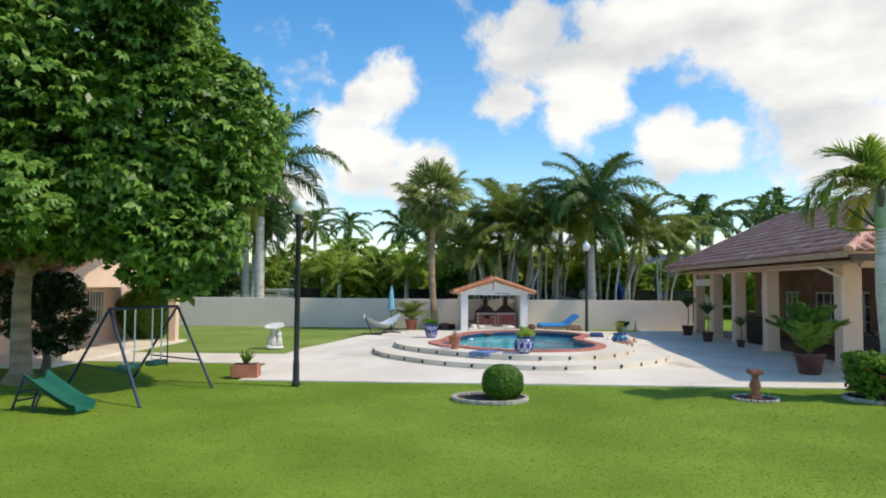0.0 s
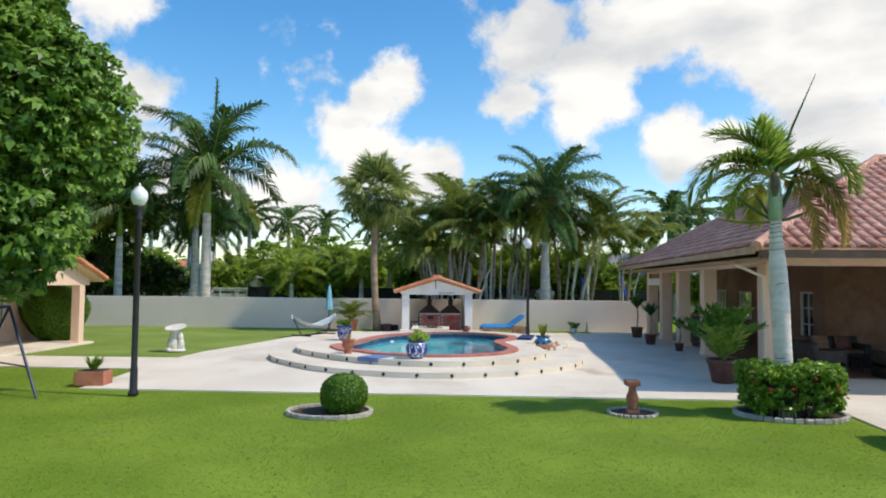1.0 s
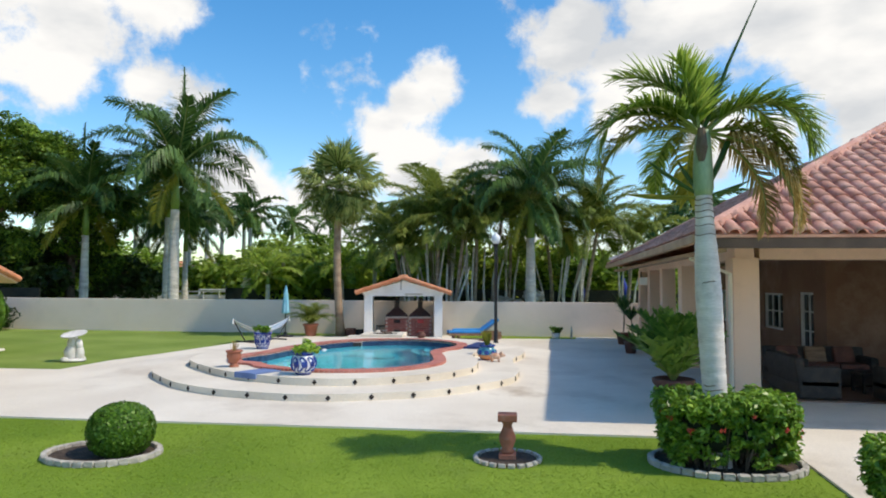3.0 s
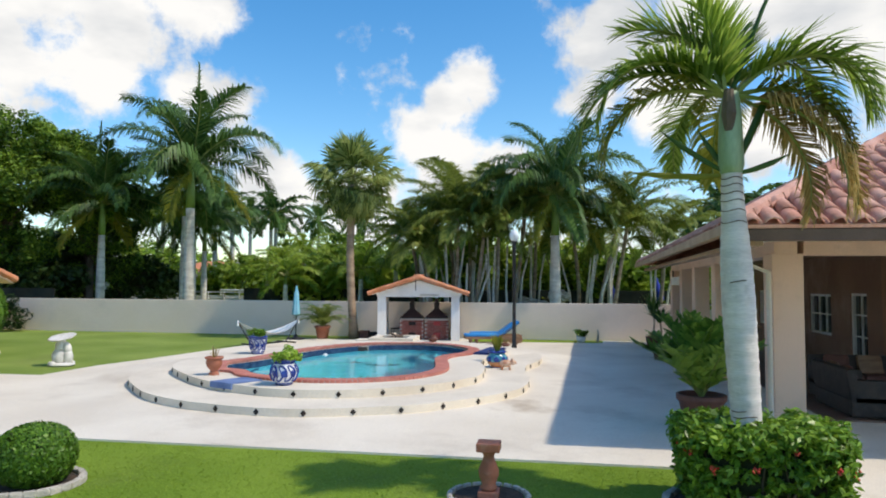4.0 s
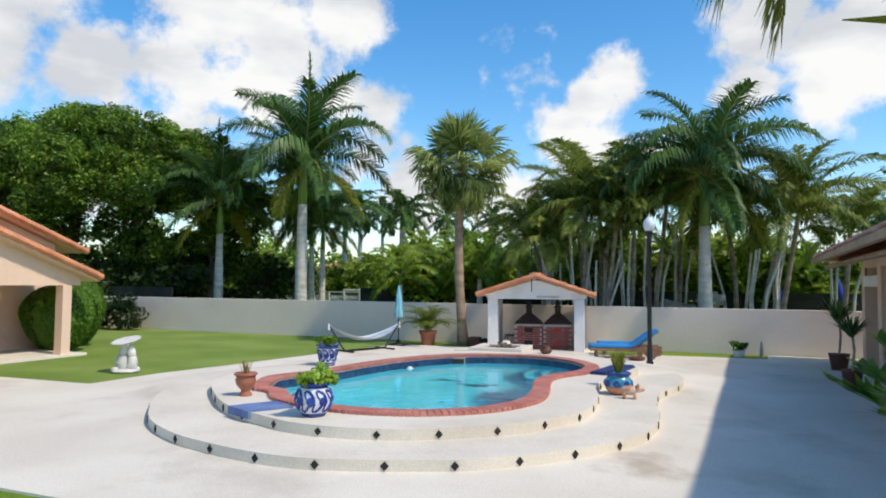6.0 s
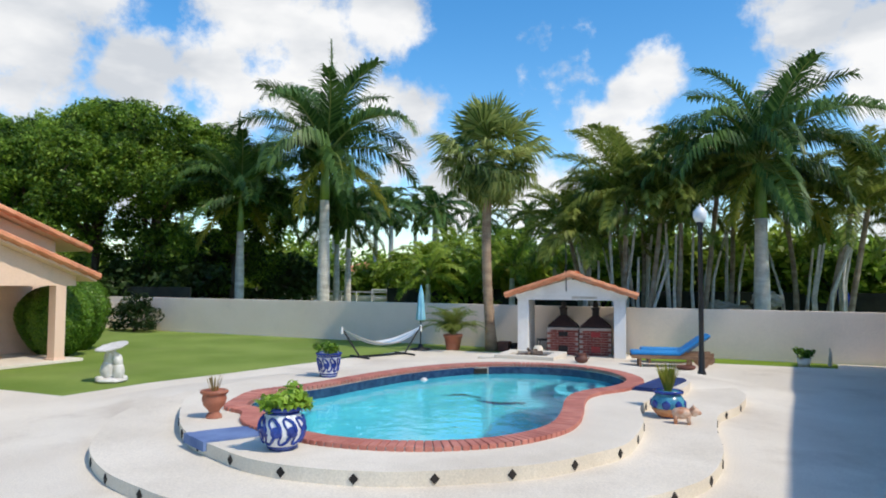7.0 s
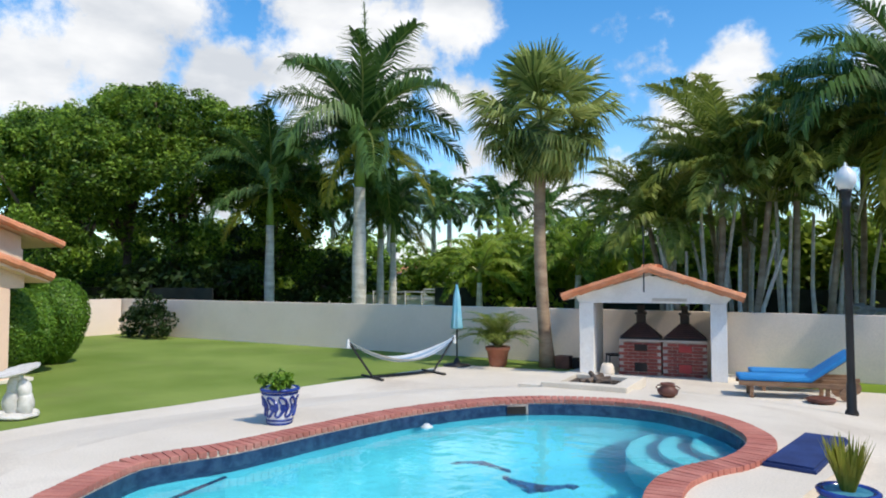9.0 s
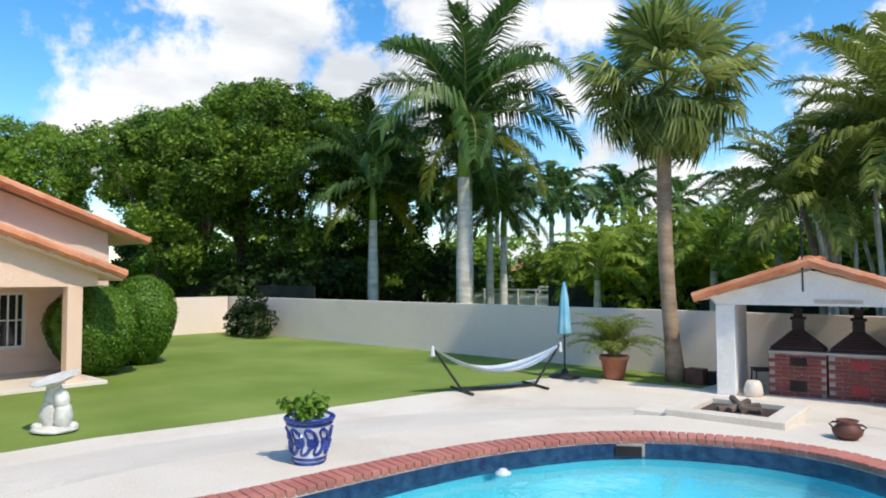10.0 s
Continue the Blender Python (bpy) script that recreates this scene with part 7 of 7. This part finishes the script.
part("bracket", tubed([(hx(33.8, 1.2), 32.9, 2.56), (hx(33.8, 1.2), 32.9, 2.8)], 0.02, 6), BLACK_METAL, part_me)
part("downpipe", tubed([(hx(20.7, 1.06), 20.6, 0.0), (hx(20.7, 1.06), 20.6, 2.5), (hx(20.7, 0.25), 20.3, 2.8)], 0.045, 8), CREAM, house)


# ---- beyond the wall ----
fence = thing("screen_fence", (0, 0, 0), label="dark screened fence behind the garden wall, west end filling the shade below the ficus", category="fence")
# the screens at y 38.4 are added as the dark shade beneath the ficus
for x0, x1, y in ((-10.5, -4, 46.0), (-4, 2.5, 46.0), (2.5, 9, 46.0), (9, 15.5, 46.0), (-30, -25.5, 38.4), (-25.5, -21, 38.4), (-21, -16.8, 38.4)):
    part("screen", boxed(((x0 + x1) / 2, y, 0.98), (x1 - x0 - 0.06, 0.05, 1.96)), SCREEN, fence)
    part("post", tubed([(x0, y, 0), (x0, y, 2.05)], 0.04, 6), BLACK_METAL, fence)
low = thing("white_fence", (0, 0, 0), label="white rail fence in the neighbouring yard", category="fence")
for i in range(12):
    x = -20.5 + i * 1.1
    part("post", boxed((x, 50.0, 0.85), (0.06, 0.06, 1.7)), PIPE_WHITE, low)
for i in range(11):
    part("panel", boxed((-19.95 + i * 1.1, 50.09, 1.1), (1.0, 0.03, 0.72)), WHITEWASH, low)
for z in (1.66, 1.25, 0.8):
    part("rail", boxed((-14.4, 50.06, z), (12.3, 0.04, 0.09)), PIPE_WHITE, low)
goal = thing("football_goal", (-13.5, 53.0, 0), label="white football goal frame beyond the wall", category="goal")
part("crossbar", tubed([(-2.2, 0, 1.75), (2.2, 0, 1.75)], 0.05, 8), PIPE_WHITE, goal)
for sx in (-2.2, 2.2):
    part("goal_post", tubed([(sx, 0, 0), (sx, 0, 1.75)], 0.05, 8), PIPE_WHITE, goal)
    part("stay", tubed([(sx, 0, 1.75), (sx, 1.2, 0)], 0.03, 6), PIPE_WHITE, goal)


def far_house(x, y, w, d, h, roof_mat, wall_mat, lab, k=0.4, turn=0):
    t = thing("neighbour_house", (x, y, 0), turn, label=lab, category="house", group="neighbouring houses")
    part("wall", boxed((0, 0, h / 2), (w, d, h)), wall_mat, t)
    bm = bmesh.new()
    ww, dd = w / 2 + 0.5, d / 2 + 0.5
    rz = h + dd * k
    rx_ = max(0.2, ww - dd)
    a = [bm.verts.new(v) for v in ((-ww, -dd, h), (ww, -dd, h), (ww, dd, h), (-ww, dd, h), (-rx_, 0, rz), (rx_, 0, rz))]
    for f in ((0, 1, 5, 4), (1, 2, 5), (2, 3, 4, 5), (3, 0, 4), (3, 2, 1, 0)):
        bm.faces.new([a[i] for i in f])
    part("roof", bm, roof_mat, t)
    for i in range(max(2, int(w / 2.6))):
        xx = -w / 2 + (i + 0.5) * w / max(2, int(w / 2.6))
        wi = new("window")
        wi.parent = t
        part("window_frame", boxed((xx, -d / 2 - 0.03, h * 0.52), (1.2, 0.06, 1.2)), PIPE_WHITE, wi)
        part("pane", boxed((xx, -d / 2 - 0.065, h * 0.52), (1.05, 0.02, 1.05)), DARK_GLASS, wi)


far_house(17.5, 58, 13, 8, 3.0, GREY_ROOF, WHITEWASH, "white neighbouring house with grey roof")
far_house(-20, 66, 9, 7, 2.6, GREY_ROOF, STUCCO, "pale neighbouring house with low grey roof")
far_house(-30, 78, 10, 8, 2.8, TILE_ORANGE, WHITEWASH, "distant house with orange tile roof")


def rocks(x, y):
    t = thing("rock_waterfall", (x, y, 0), label="piled pale boulders behind the wall", category="rocks")
    r = np.random.default_rng(5)
    for i in range(9):
        bm = bmesh.new()
        bmesh.ops.create_icosphere(bm, subdivisions=3, radius=1.0)
        s = r.uniform(0.25, 0.45)
        for v in bm.verts:
            v.co *= 1 + 0.55 * noise.noise(v.co * 1.9 + Vector((i * 7.0, 0, 0)))
        bmesh.ops.transform(bm, matrix=Matrix.Translation((r.uniform(-1.0, 1.0), r.uniform(-0.6, 0.6), 0.4 + 0.17 * i)) @ Matrix.Diagonal((s * 1.3, s, s * 0.7, 1)), verts=bm.verts)
        part("boulder", bm, STONE, t)


rocks(7.0, 41.2)
for i, (x, y, turn) in enumerate(((10.9, 45.3, 12), (13.2, 45.3, 10))):
    t = thing("blue_parasol", (x, y, 0), label="closed deep blue parasol in the neighbouring yard", category="umbrella", group="blue parasols")
    bm = lathe([(0.001, 2.9), (0.06, 2.8), (0.16, 2.2), (0.24, 1.6), (0.2, 1.45), (0.04, 1.5)], 14)
    bmesh.ops.transform(bm, matrix=pose(0, 0, 0, 0, -turn, 0), verts=bm.verts)
    part("canopy", bm, surf("deep_blue_canvas", (0.008, 0.03, 0.30), (0.015, 0.05, 0.42), 3, 80, 0.8, 0.2) if i == 0 else bpy.data.materials["deep_blue_canvas"], t)
    part("pole", tubed([(0, 0, 0), (-0.3, 0, 1.55)], 0.03, 6), BLACK_METAL, t)


# ---- grass ----
def grass():
    r = np.random.default_rng(17)
    n = 150000
    x = r.uniform(-9, 12, n)
    y = 4.0 + 13.4 * r.random(n) ** 0.8
    keep = ~((x > 10.6) | ((x > 10.0) & (y > 17.2)))
    x, y = x[keep], y[keep]
    x3, y3 = r.uniform(-9, -4.3, 9000), r.uniform(17.4, 20.6, 9000)
    x, y = np.concatenate([x, x3]), np.concatenate([y, y3])
    n = len(x)
    a = r.uniform(0, 2 * math.pi, n)
    h = r.uniform(0.006, 0.018, n)
    w_ = r.uniform(0.006, 0.011, n)
    lean = r.uniform(-0.045, 0.045, (n, 2))
    base = np.stack([x, y, np.zeros(n)], 1)
    side_ = np.stack([np.cos(a) * w_, np.sin(a) * w_, np.zeros(n)], 1)
    tip = base + np.stack([lean[:, 0], lean[:, 1], h], 1)
    V = np.stack([base - side_, base + side_, tip], 1).astype(np.float32)
    me = bpy.data.meshes.new("grass")
    me.vertices.add(n * 3)
    me.vertices.foreach_set("co", V.reshape(-1))
    me.loops.add(n * 3)
    me.loops.foreach_set("vertex_index", np.arange(n * 3, dtype=np.int32))
    me.polygons.add(n)
    me.polygons.foreach_set("loop_start", np.arange(0, n * 3, 3, dtype=np.int32))
    me.update(calc_edges=True)
    tagged(link_mesh("grass", me, BLADE), "short bright green lawn grass blades", "grass", kind="stuff")


grass()
